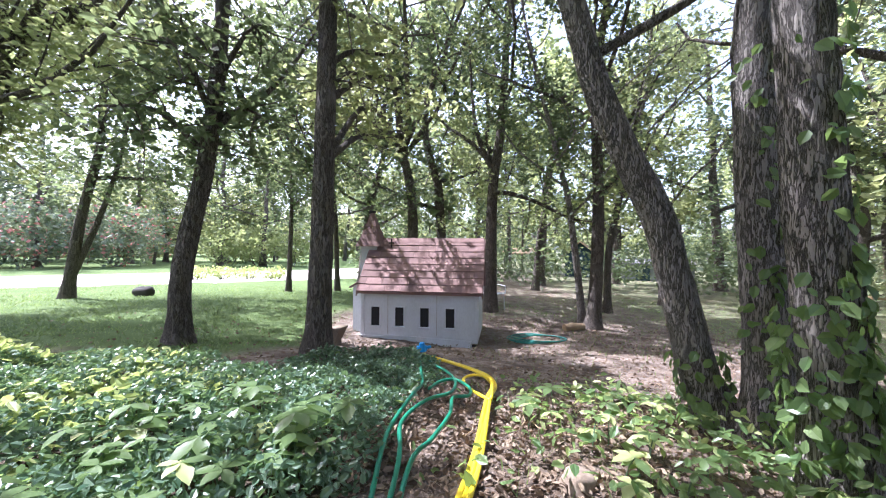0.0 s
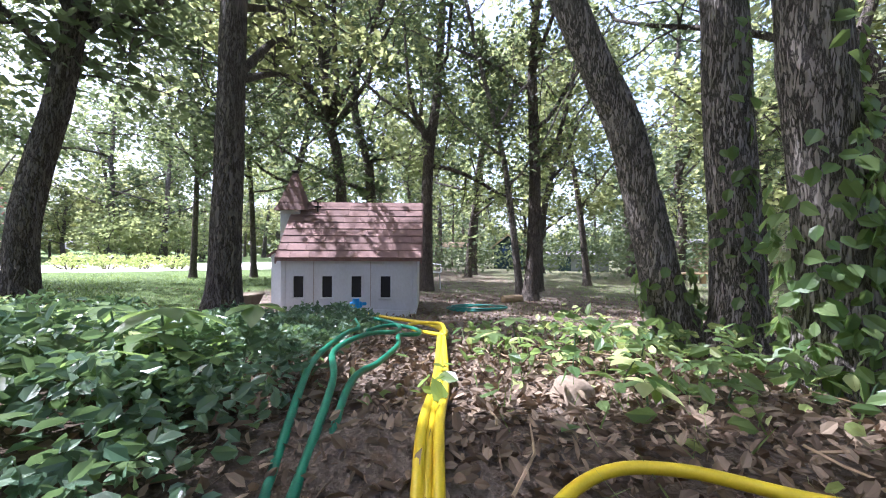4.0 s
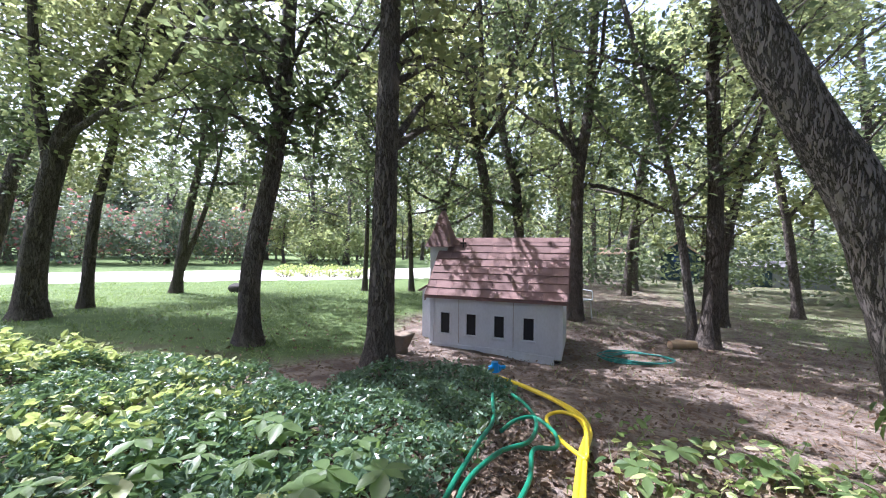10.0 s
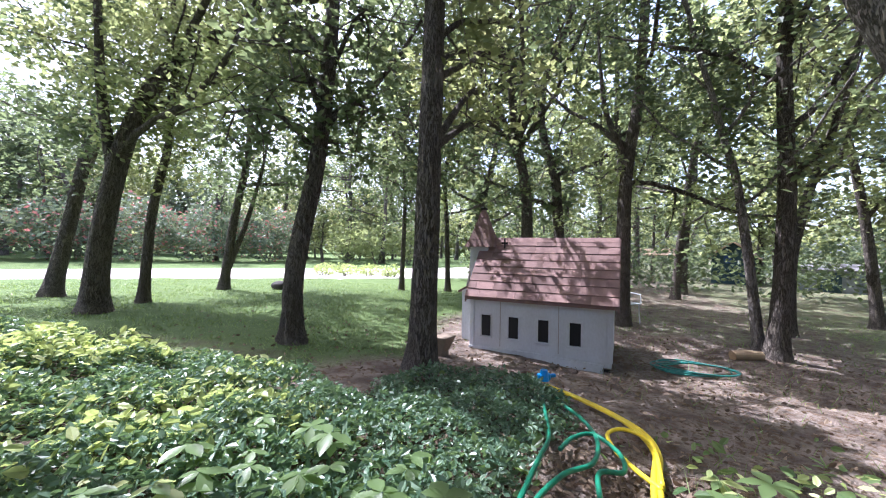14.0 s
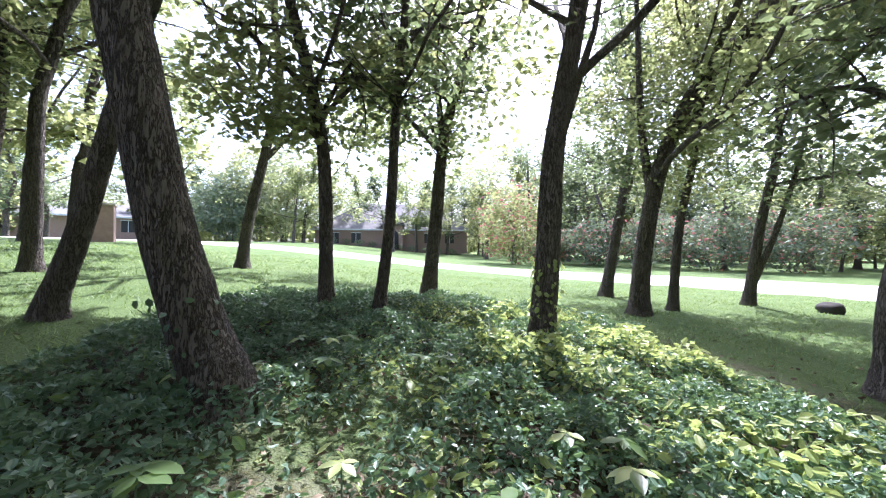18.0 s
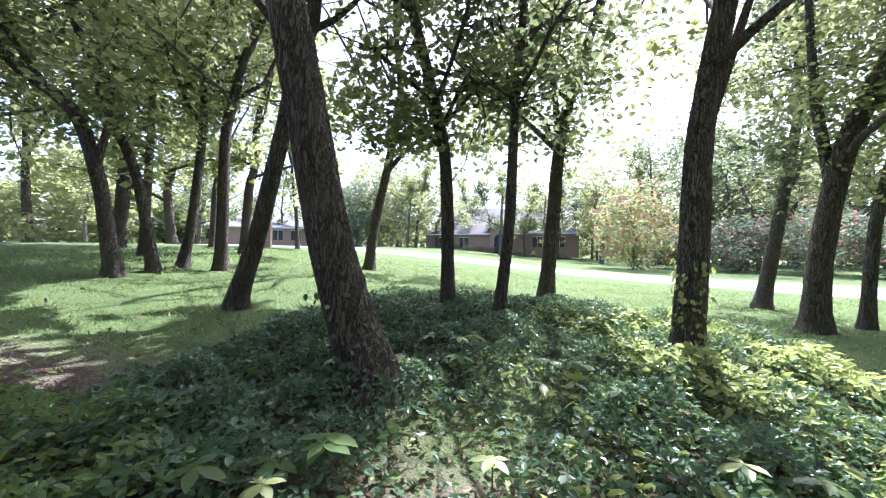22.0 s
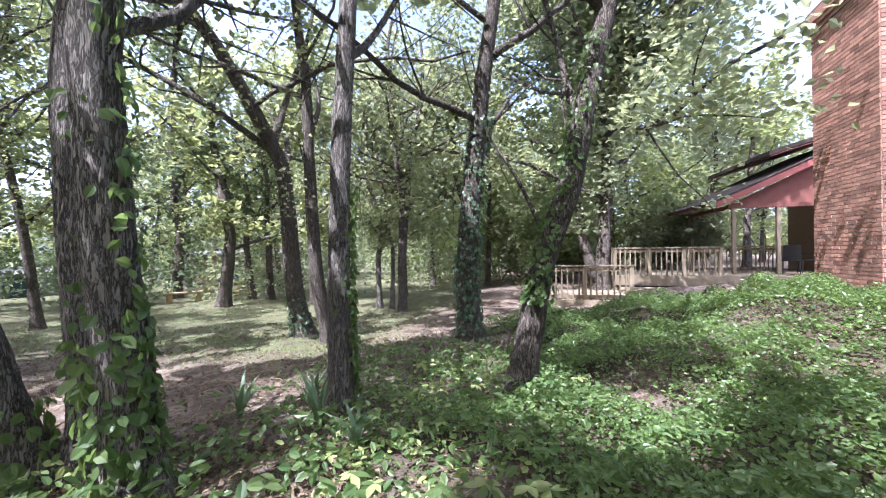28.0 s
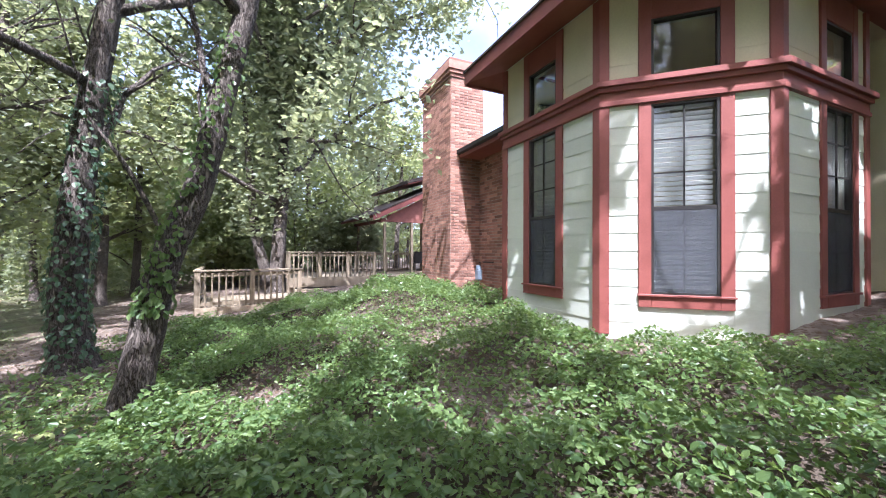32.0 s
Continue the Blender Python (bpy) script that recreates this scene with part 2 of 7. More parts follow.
M_blind = material("blind_white", (0.60, 0.61, 0.60), (0.54, 0.54, 0.53), rough=0.5, bump=0.05)
M_sash = material("sash_bronze", (0.035, 0.032, 0.03), (0.025, 0.023, 0.022), rough=0.4, bump=0.05)
M_glass = glass_material("window_glass", (0.92, 0.95, 0.94))
M_yellow = material("hose_yellow", (0.78, 0.60, 0.02), (0.62, 0.46, 0.015), rough=0.35, scale=20, fine=200, bump=0.1)
M_green_hose = material("hose_green", (0.01, 0.18, 0.095), (0.008, 0.115, 0.065), rough=0.4, scale=20, fine=200, bump=0.15)
M_teal_hose = material("hose_teal", (0.03, 0.22, 0.18), (0.02, 0.14, 0.12), rough=0.4, scale=20, fine=200, bump=0.15)
M_blue = material("plastic_blue", (0.02, 0.30, 0.72), (0.015, 0.22, 0.58), rough=0.35, scale=15, fine=120, bump=0.1)
M_navy = material("cloth_navy_blue", (0.03, 0.07, 0.20), (0.02, 0.05, 0.14), rough=0.6, scale=6, fine=60, bump=0.3)
M_stone = material("field_stone", (0.27, 0.21, 0.155), (0.17, 0.13, 0.095), rough=0.9, scale=8, fine=70, bump=0.6)
M_rock_dark = material("rock_dark", (0.05, 0.045, 0.04), (0.03, 0.027, 0.025), rough=0.95, scale=6, fine=60, bump=0.6)
M_concrete = material("road_concrete", (0.62, 0.58, 0.53), (0.50, 0.47, 0.43), rough=0.9, scale=0.7, fine=25, bump=0.2)
M_meter = material("meter_grey", (0.22, 0.27, 0.32), (0.16, 0.2, 0.24), rough=0.45, metal=0.3, bump=0.05)
M_iron = material("black_iron", (0.03, 0.03, 0.03), (0.02, 0.02, 0.02), rough=0.55, metal=0.5, bump=0.1)
M_shed = material("shed_grey", (0.25, 0.27, 0.29), (0.18, 0.19, 0.21), rough=0.7, scale=3, fine=30, bump=0.1)
M_teal_wall = material("wall_teal_dark", (0.03, 0.06, 0.075), (0.02, 0.045, 0.055), rough=0.7, scale=3, fine=30, bump=0.1)
M_tan = material("wall_tan_paint", (0.45, 0.34, 0.26), (0.36, 0.27, 0.2), rough=0.8, scale=2, fine=40, bump=0.2)
M_log = material("cut_log", (0.42, 0.31, 0.19), (0.27, 0.19, 0.115), rough=0.9, scale=6, fine=60, bump=0.5)


# ---- mesh helpers ----
def mesh_of(name, verts, faces, mat, smooth=False):
    me = bpy.data.meshes.new(name)
    me.from_pydata(verts, [], faces)
    me.materials.append(mat)
    if smooth:
        me.shade_smooth()
    me.update()
    return me


def part(name, data, mat=None, parent=None, label=""):
    """One mesh object: data is a bmesh, a mesh or (verts, faces)."""
    if isinstance(data, bmesh.types.BMesh):
        me = bpy.data.meshes.new(name)
        bmesh.ops.recalc_face_normals(data, faces=data.faces)
        data.to_mesh(me)
        data.free()
        me.materials.append(mat)
    elif isinstance(data, bpy.types.Mesh):
        me = data
    else:
        me = mesh_of(name, data[0], data[1], mat)
    ob = new(name, me)
    ob.parent = parent
    return tagged(ob, label)


def thing(name, label, category, group="", kind="", at=(0, 0, 0), rz=0):
    ob = new(name)
    ob.empty_display_size = 0.1
    ob.matrix_world = pose(*at, 0, 0, rz)
    return tagged(ob, label, category, group, kind)


def box_bm(x0, y0, z0, x1, y1, z1, bevel=0.0, bm=None):
    own = bm is None
    bm = bm or bmesh.new()
    r = bmesh.ops.create_cube(bm, size=1)["verts"]
    bmesh.ops.transform(bm, verts=r, matrix=Matrix.LocRotScale(((x0 + x1) / 2, (y0 + y1) / 2, (z0 + z1) / 2), None, (x1 - x0, y1 - y0, z1 - z0)))
    if bevel and own:
        bmesh.ops.bevel(bm, geom=bm.edges[:], offset=bevel, segments=1, affect="EDGES")
    return bm


def hull(points, faces):
    """A closed solid from its corners."""
    bm = bmesh.new()
    vs = [bm.verts.new(p) for p in points]
    for f in faces:
        bm.faces.new([vs[i] for i in f])
    return bm


def holed_panel(x0, x1, z0, z1, holes, y0, y1):
    """One connected slab with rectangular openings."""
    xs = sorted({x0, x1, *(h[0] for h in holes), *(h[2] for h in holes)})
    zs = sorted({z0, z1, *(h[1] for h in holes), *(h[3] for h in holes)})
    bm = bmesh.new()
    grid = {}

    def vert(i, k, y):
        if (i, k, y) not in grid:
            grid[i, k, y] = bm.verts.new((xs[i], y, zs[k]))
        return grid[i, k, y]
    solid = {(i, k) for i in range(len(xs) - 1) for k in range(len(zs) - 1)
             if not any(h[0] <= (xs[i] + xs[i + 1]) / 2 <= h[2] and h[1] <= (zs[k] + zs[k + 1]) / 2 <= h[3] for h in holes)}
    for i, k in solid:
        for y in (y0, y1):
            bm.faces.new([vert(i, k, y), vert(i + 1, k, y), vert(i + 1, k + 1, y), vert(i, k + 1, y)])
        for di, dk, a, b in ((-1, 0, (0, 0), (0, 1)), (1, 0, (1, 0), (1, 1)), (0, -1, (0, 0), (1, 0)), (0, 1, (0, 1), (1, 1))):
            if (i + di, k + dk) not in solid:
                bm.faces.new([vert(i + a[0], k + a[1], y0), vert(i + b[0], k + b[1], y0), vert(i + b[0], k + b[1], y1), vert(i + a[0], k + a[1], y1)])
    return bm


def prism(profile, axis_from, axis_to):
    """A 2D profile (a, z) swept from one (x, y) to another; a lies to the right of the way."""
    a, b = Vector(axis_from), Vector(axis_to)
    d = (b - a).normalized()
    n = Vector((d.y, -d.x))
    k = len(profile)
    pts = [(*(p + n * u), w) for p in (a, b) for u, w in profile]
    faces = [tuple(range(k)), tuple(range(2 * k - 1, k - 1, -1))] + [(i, (i + 1) % k, k + (i + 1) % k, k + i) for i in range(k)]
    return hull(pts, faces)


def tube(points, radii, sides=8, rough=0.0, seed=0, cap=True):
    """Vertices and faces of a tapered tube along a polyline."""
    p = np.asarray(points, float)
    r = np.asarray(radii, float)
    d = np.gradient(p, axis=0)
    d /= np.linalg.norm(d, axis=1)[:, None] + 1e-9
    ref = np.where(np.abs(d[:, 2:3]) < 0.9, [[0, 0, 1.0]], [[1.0, 0, 0]])
    if np.abs(d[:, 2]).min() > 0.5:
        ref = np.repeat([[1.0, 0, 0]], len(p), 0)
    elif np.abs(d[:, 2]).max() < 0.95:
        ref = np.repeat([[0, 0, 1.0]], len(p), 0)
    u = np.cross(d, ref)
    u /= np.linalg.norm(u, axis=1)[:, None] + 1e-9
    v = np.cross(d, u)
    ang = np.arange(sides) * 2 * math.pi / sides
    rr = r[:, None] * np.ones(sides)[None]
    if rough:
        rg = np.random.default_rng(seed)
        a = rg.normal(0, 1, sides)
        rr *= 1 + rough * (0.6 * a[None] + 0.5 * rg.normal(0, 1, (len(p), sides)))
    V = p[:, None] + rr[..., None] * (np.cos(ang)[None, :, None] * u[:, None] + np.sin(ang)[None, :, None] * v[:, None])
    V = V.reshape(-1, 3)
    i, j = np.meshgrid(np.arange(len(p) - 1), np.arange(sides), indexing="ij")
    a, b = i * sides + j, i * sides + (j + 1) % sides
    F = np.stack([a, b, b + sides, a + sides], -1).reshape(-1, 4).tolist()
    if cap:
        F += [list(range(sides))[::-1], list(range((len(p) - 1) * sides, len(p) * sides))]
    return V.tolist(), F


def smooth_line(points, steps=6):
    """A Catmull-Rom line through the points."""
    p = [Vector(q) for q in points]
    p = [2 * p[0] - p[1]] + p + [2 * p[-1] - p[-2]]
    out = []
    for k in range(1, len(p) - 2):
        for s in range(steps):
            t = s / steps
            a, b, c, d = p[k - 1], p[k], p[k + 1], p[k + 2]
            out.append(0.5 * (2 * b + (c - a) * t + (2 * a - 5 * b + 4 * c - d) * t * t + (3 * b - a - 3 * c + d) * t ** 3))
    out.append(p[-2])
    return [tuple(q) for q in out]


def join(pieces):
    """Many (verts, faces) as one."""
    V, F = [], []
    for v, f in pieces:
        k = len(V)
        V += list(v)
        F += [[i + k for i in q] for q in f]
    return V, F


LOBED = np.array([(0, 0, 0), (0.3, 0.26, 0.05), (0.72, 0.2, 0.06), (1, 0, -0.04), (0.72, -0.2, 0.06), (0.3, -0.26, 0.05)], float)
LEAF_FACES = np.array([(0, 1, 2, 3), (0, 3, 4, 5)])


def scatter_leaves(rng, centres, sizes, up=0.6, shape=LOBED):
    """Leaves with random turn and tilt; up: how far they lie flat."""
    n = len(centres)
    yaw = rng.uniform(0, 2 * math.pi, n)
    nz = rng.normal(0, 1, (n, 3)) * (1 - up) + np.array([0, 0, up * 1.4])
    nz /= np.linalg.norm(nz, axis=1)[:, None]
    ax = np.stack([np.cos(yaw), np.sin(yaw), np.zeros(n)], 1)
    ax -= nz * (ax * nz).sum(1)[:, None]
    ax /= np.linalg.norm(ax, axis=1)[:, None] + 1e-9
    ay = np.cross(nz, ax)
    s = np.asarray(sizes)[:, None, None]
    V = np.asarray(centres)[:, None] + s * (shape[None, :, 0:1] * ax[:, None] + shape[None, :, 1:2] * ay[:, None] + shape[None, :, 2:3] * nz[:, None])
    k = len(shape)
    F = (np.arange(n)[:, None, None] * k + LEAF_FACES[None]).reshape(-1, 4)
    return V.reshape(-1, 3), F


KITE = np.array([(0, 0, 0), (0.45, 0.31, 0.06), (1, 0, -0.05), (0.45, -0.31, 0.06)], float)


def scatter_kites(rng, centres, sizes, up=0.6):
    """Leaves of one fold each, for the crowns."""
    V, _ = scatter_leaves(rng, centres, sizes, up, KITE)
    return V, np.arange(len(V)).reshape(-1, 4)


# ---- ground ----
def bump_at(x, y, cx, cy, sx, sy):
    return np.exp(-0.5 * (((x - cx) / sx) ** 2 + ((y - cy) / sy) ** 2))


def east_relief(x, y):
    """Humps and a gully on the bank."""
    m = np.clip((x - 2.6) / 1.2, 0, 1) * np.clip((-0.7 - y) / 0.7, 0, 1) * np.clip((9.0 - x) / 2, 0, 1) * np.clip((y + 4.1) / 0.8, 0, 1)
    return m * (0.10 * np.sin(2.1 * x + 1.0 * y) + 0.07 * np.sin(3.3 * y - 1.4 * x + 1.0))


def ground_z(x, y):
    """Height of the ground: a slope that rises to the south-west, the bank below the house and a pit dug under the
    camera to gain eye height.
    """
    x, y = np.asarray(x, float), np.asarray(y, float)
    tx, ty = np.tanh(x / 9), np.tanh(y / 9)
    z = 0.690 - 0.498 * tx - 0.818 * ty + 0.182 * tx * ty + 0.195 * ty * ty - 0.015 * tx * tx
    z = z + 0.40 * bump_at(x, y, 6.0, -3.7, 1.5, 1.0) + 0.08 * bump_at(x, y, 3.4, -3.6, 1.6, 0.9) - 0.16 * bump_at(x, y, 4.6, -0.2, 1.3, 1.2)
    # unseen pit below the camera, there only for the eye height
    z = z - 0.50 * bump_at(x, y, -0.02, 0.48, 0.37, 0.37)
    z = z + east_relief(x, y)
    z = z - 0.13 * bump_at(x, y, 2.1, -4.75, 1.1, 0.55)
    z = z - 0.17 * bump_at(x, y, -0.2, 6.1, 1.7, 0.9) + 0.02 * np.clip(-x - 22, 0, 40)
    return z


def gz(x, y):
    return float(ground_z(x, y))


def smoothstep(a, b, v):
    t = np.clip((v - a) / (b - a), 0, 1)
    return t * t * (3 - 2 * t)


def lawn_amount(x, y):
    """1 on the mown lawn, 0 on the bare forest floor."""
    w = 0.9 * np.sin(0.7 * x + 1.3 * y) + 0.6 * np.sin(1.9 * x - 0.8 * y)
    a = smoothstep(-1.2, -3.0, x + 0.25 * w - 0.1 * np.clip(y - 6, 0, 99)) * (1 - 0.35 * bump_at(x, y, -2.6, -4.0, 1.6, 1.3))
    b = smoothstep(6.2, 8.5, y + 0.4 * w) * 0.32
    c = smoothstep(3.0, 6.0, x) * smoothstep(0.5, 3.0, y) * 0.45
    # brown strips beyond the bed: part bare dirt, part shade put into the colour
    shade = bump_at(x, y, -3.4, 3.7, 2.0, 0.5) * 0.5 + bump_at(x, y, -6.2, 2.6, 0.9, 0.6) * 0.4
    return np.clip(np.maximum(np.maximum(a - shade, b), c), 0, 1)


def west_bed(x, y):
    """How far inside the vine bed on the lawn side a place lies (0 outside)."""
    w = 0.22 * np.sin(2.1 * x + 0.7) + 0.18 * np.sin(2.7 * y + 1.1) + 0.1 * np.sin(5.1 * x - 3.3 * y)
    e = np.maximum(1 - ((x + 2.95) / 3.55) ** 4 - ((y - 0.72) / 2.57) ** 4, 1.2 - ((x + 0.75) / 0.75) ** 2 - ((y - 3.5) / 0.75) ** 2) + 0.3 * w
    strip = smoothstep(0.25, -0.1, x + 0.34 - 0.30 * np.clip(y - 2.4, 0, 1.2) + 0.18 * w)
    hose_gap = smoothstep(0.16, 0.34, np.abs(x + 0.02 - 0.12 * (y - 2.4))) + smoothstep(2.9, 3.3, y)
    bare = 0.8 * bump_at(x, y, -1.75, -0.15, 0.55, 0.4) + 0.6 * bump_at(x, y, -2.9, 0.35, 0.5, 0.3) + 0.45 * bump_at(x, y, -1.6, 1.0, 0.4, 0.3)
    return np.clip(e * 2.5, 0, 1) * strip * np.clip(hose_gap, 0, 1) * (1 - np.clip(bare * (1 + 1.2 * w), 0, 0.92))


def east_bed(x, y):
    w = 0.25 * np.sin(1.7 * x + 2.2) + 0.2 * np.sin(3.1 * y) + 0.12 * np.sin(4.3 * x + 2.9 * y)
    a = smoothstep(-0.25, -0.75, y + 0.35 * w - 0.09 * (x - 3)) + 0.55 * smoothstep(1.3, 0.3, y + 0.5 * w) * smoothstep(1.6, 2.4, x) * smoothstep(0.2, 0.6, 0.5 + 0.5 * np.sin(2.7 * x + 1.3 * y))
    a = np.clip(a, 0, 1)
    b = smoothstep(-2.2, -1.2, x) * smoothstep(9.0, 8.0, x + w)
    # keep off the walls
    front = smoothstep(0.35, 1.1, -0.631 * (x - 2.64) + 0.776 * (y + 4.52))
    left = smoothstep(0.10, 0.65, 0.107 * (x - 2.64) + 0.994 * (y + 4.52))
    right = smoothstep(0.22, 0.95, -0.994 * (x - 1.41) + 0.107 * (y + 5.52))
    brick = smoothstep(0.05, 0.5, 0.107 * (x - 7.23) + 0.994 * (y + 5.5))
    keep = np.where(x > 4.45, brick, np.maximum(np.maximum(left * (x > 2.4), front), right * (x < 2.0)))
    patch = smoothstep(-0.75, -0.35, np.sin(1.9 * x + 0.6) * np.sin(2.3 * y + 0.9) + 0.3 * w)
    hollow = 0.75 * bump_at(x, y, 4.9, -2.7, 0.28, 0.5) + 0.7 * bump_at(x, y, 3.5, -2.9, 0.5, 0.3) + 0.6 * bump_at(x, y, 2.2, -2.5, 0.45, 0.3) + 0.5 * bump_at(x, y, 3.9, -1.2, 0.5, 0.35) + 0.6 * bump_at(x, y, 1.2, -2.9, 0.5, 0.3)
    return a * b * keep * (0.45 + 0.55 * patch) * (1 - np.clip(hollow * (1 + 1.5 * w), 0, 0.9))


def ground_sheet():
    near = np.arange(-14, 14.01, 0.14)
    far = np.array([18, 23, 30, 40, 60, 90, 140, 220, 350, 600.0])
    ax = np.concatenate([-far[::-1], near, far])
    X, Y = np.meshgrid(ax, ax, indexing="ij")
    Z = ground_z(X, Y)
    rg = np.random.default_rng(4)
    close = (np.abs(X) < 14) & (np.abs(Y) < 14)
    Z = Z + np.where(close, 0.012 * np.sin(3.1 * X + 1.7 * Y) + 0.010 * np.sin(5.3 * Y - 2.2 * X) + rg.normal(0, 0.005, X.shape), 0)
    n = len(ax)
    V = np.stack([X, Y, Z], -1).reshape(-1, 3)
    i, j = np.meshgrid(np.arange(n - 1), np.arange(n - 1), indexing="ij")
    a = i * n + j
    F = np.stack([a, a + n, a + n + 1, a + 1], -1).reshape(-1, 4)
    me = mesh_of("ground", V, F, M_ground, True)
    at = me.attributes.new("lawn", "FLOAT", "POINT")
    at.data.foreach_set("value", lawn_amount(V[:, 0], V[:, 1]).astype(np.float32))
    # darker ground colour under the vine beds and round the path's near end
    dark_ground = me.attributes.new("dark_ground", "FLOAT", "POINT")
    dark_ground.data.foreach_set("value", np.clip(west_bed(V[:, 0], V[:, 1]) + east_bed(V[:, 0], V[:, 1]) + 0.7 * bump_at(V[:, 0], V[:, 1], 0.8, 1.2, 1.5, 1.2), 0, 1).astype(np.float32))
    return tagged(new("ground", me), "gently sloping ground of mown grass, bare dirt and leaf litter", "ground", kind="structure")


def ground_material():
    m = bpy.data.materials.new("ground")
    m.use_nodes = True
    n, l = m.node_tree.nodes, m.node_tree.links
    b = n["Principled BSDF"]
    b.inputs["Roughness"].default_value, b.inputs["Specular IOR Level"].default_value = 0.95, 0.15
    at = n.new("ShaderNodeAttribute")
    at.attribute_name = "lawn"
    co = n.new("ShaderNodeTexCoord")

    def noise_node(scale, detail=5.0):
        q = n.new("ShaderNodeTexNoise")
        q.inputs["Scale"].default_value, q.inputs["Detail"].default_value = scale, detail
        l.new(co.outputs["Object"], q.inputs["Vector"])
        return q

    def mixc(fac, c1, c2):
        q = n.new("ShaderNodeMix")
        q.data_type = "RGBA"
        for k, c in ((6, c1), (7, c2)):
            if isinstance(c, tuple):
                q.inputs[k].default_value = (*c, 1)
            else:
                l.new(c, q.inputs[k])
        l.new(fac, q.inputs[0])
        return q.outputs[2]

    def ranged(v, lo, hi):
        q = n.new("ShaderNodeMapRange")
        q.inputs["From Min"].default_value, q.inputs["From Max"].default_value = lo, hi
        l.new(v, q.inputs["Value"])
        return q.outputs["Result"]
    big, mid, fine, speck = noise_node(0.5), noise_node(3.5), noise_node(60, 3), noise_node(22, 4)
    grass = mixc(ranged(mid.outputs["Fac"], 0.35, 0.65), (0.105, 0.155, 0.052), (0.155, 0.205, 0.078))
    grass = mixc(ranged(fine.outputs["Fac"], 0.3, 0.7), (0.082, 0.122, 0.042), grass)
    dirt = mixc(ranged(mid.outputs["Fac"], 0.35, 0.65), (0.11, 0.084, 0.067), (0.28, 0.23, 0.193))
    dirt = mixc(ranged(speck.outputs["Fac"], 0.5, 0.62), dirt, (0.13, 0.085, 0.055))
    edge = n.new("ShaderNodeMath")
    edge.operation = "MULTIPLY_ADD"
    edge.inputs[1].default_value = 0.7
    l.new(mid.outputs["Fac"], edge.inputs[0])
    l.new(at.outputs["Fac"], edge.inputs[2])
    dark_ground = n.new("ShaderNodeAttribute")
    dark_ground.attribute_name = "dark_ground"
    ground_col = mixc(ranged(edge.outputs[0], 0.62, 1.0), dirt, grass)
    l.new(mixc(dark_ground.outputs["Fac"], ground_col, (0.075, 0.058, 0.042)), b.inputs["Base Color"])
    bp = n.new("ShaderNodeBump")
    bp.inputs["Strength"].default_value, bp.inputs["Distance"].default_value = 0.9, 0.03
    sm = n.new("ShaderNodeMath")
    sm.operation = "ADD"
    l.new(fine.outputs["Fac"], sm.inputs[0])
    l.new(speck.outputs["Fac"], sm.inputs[1])
    l.new(sm.outputs[0], bp.inputs["Height"])
    l.new(bp.outputs["Normal"], b.inputs["Normal"])
    return m


M_ground = ground_material()
ground_sheet()


# ---- the house ----
HOUSE_E1, HOUSE_A, HOUSE_B, HOUSE_C = Vector((4.48, -4.72)), Vector((2.64, -4.52)), Vector((1.41, -5.52)), Vector((1.21, -7.38))
BASE_Z, BAND_Z0, BAND_Z1, SOFFIT_Z = 0.80, 3.42, 3.68, 4.52
house = thing("house", "house with pale sage lap siding, red trim and a faceted bay", "house", at=(0, 0, 0))


def frame_of(a, b):
    """Local frame of a wall seen from outside: x from a to b, y into the house."""
    d = (b - a)
    return Matrix.Translation((a.x, a.y, 0)) @ Matrix.Rotation(math.atan2(d.y, d.x), 4, "Z"), d.length


def local_part(name, bm, mat, parent, m, label=""):
    bmesh.ops.transform(bm, matrix=m, verts=bm.verts[:])
    return part(name, bm, mat, parent, label)


def board(x0, x1, z0, z1, lap=0.009):
    """A lap board, thicker at its lower edge."""
    return hull([(x0, -lap, z0), (x1, -lap, z0), (x1, -0.002, z1 + 0.012), (x0, -0.002, z1 + 0.012), (x0, 0.01, z0), (x1, 0.01, z0), (x1, 0.01, z1 + 0.012), (x0, 0.01, z1 + 0.012)],
                [(0, 1, 2, 3), (7, 6, 5, 4), (0, 4, 5, 1), (3, 2, 6, 7), (0, 3, 7, 4), (1, 5, 6, 2)])


def screen_material():
    """Woven screen: grey threads, seen through in part."""
    m = bpy.data.materials.new("insect_screen")
    m.use_nodes = True
    n, l = m.node_tree.nodes, m.node_tree.links
    b, o = n["Principled BSDF"], n["Material Output"]
    b.inputs["Base Color"].default_value, b.inputs["Roughness"].default_value = (0.05, 0.056, 0.063, 1), 0.6
    t, ms = n.new("ShaderNodeBsdfTransparent"), n.new("ShaderNodeMixShader")
    ms.inputs["Fac"].default_value = 0.36
    l.new(b.outputs["BSDF"], ms.inputs[1])
    l.new(t.outputs["BSDF"], ms.inputs[2])
    l.new(ms.outputs["Shader"], o.inputs["Surface"])
    return m


M_screen = screen_material()


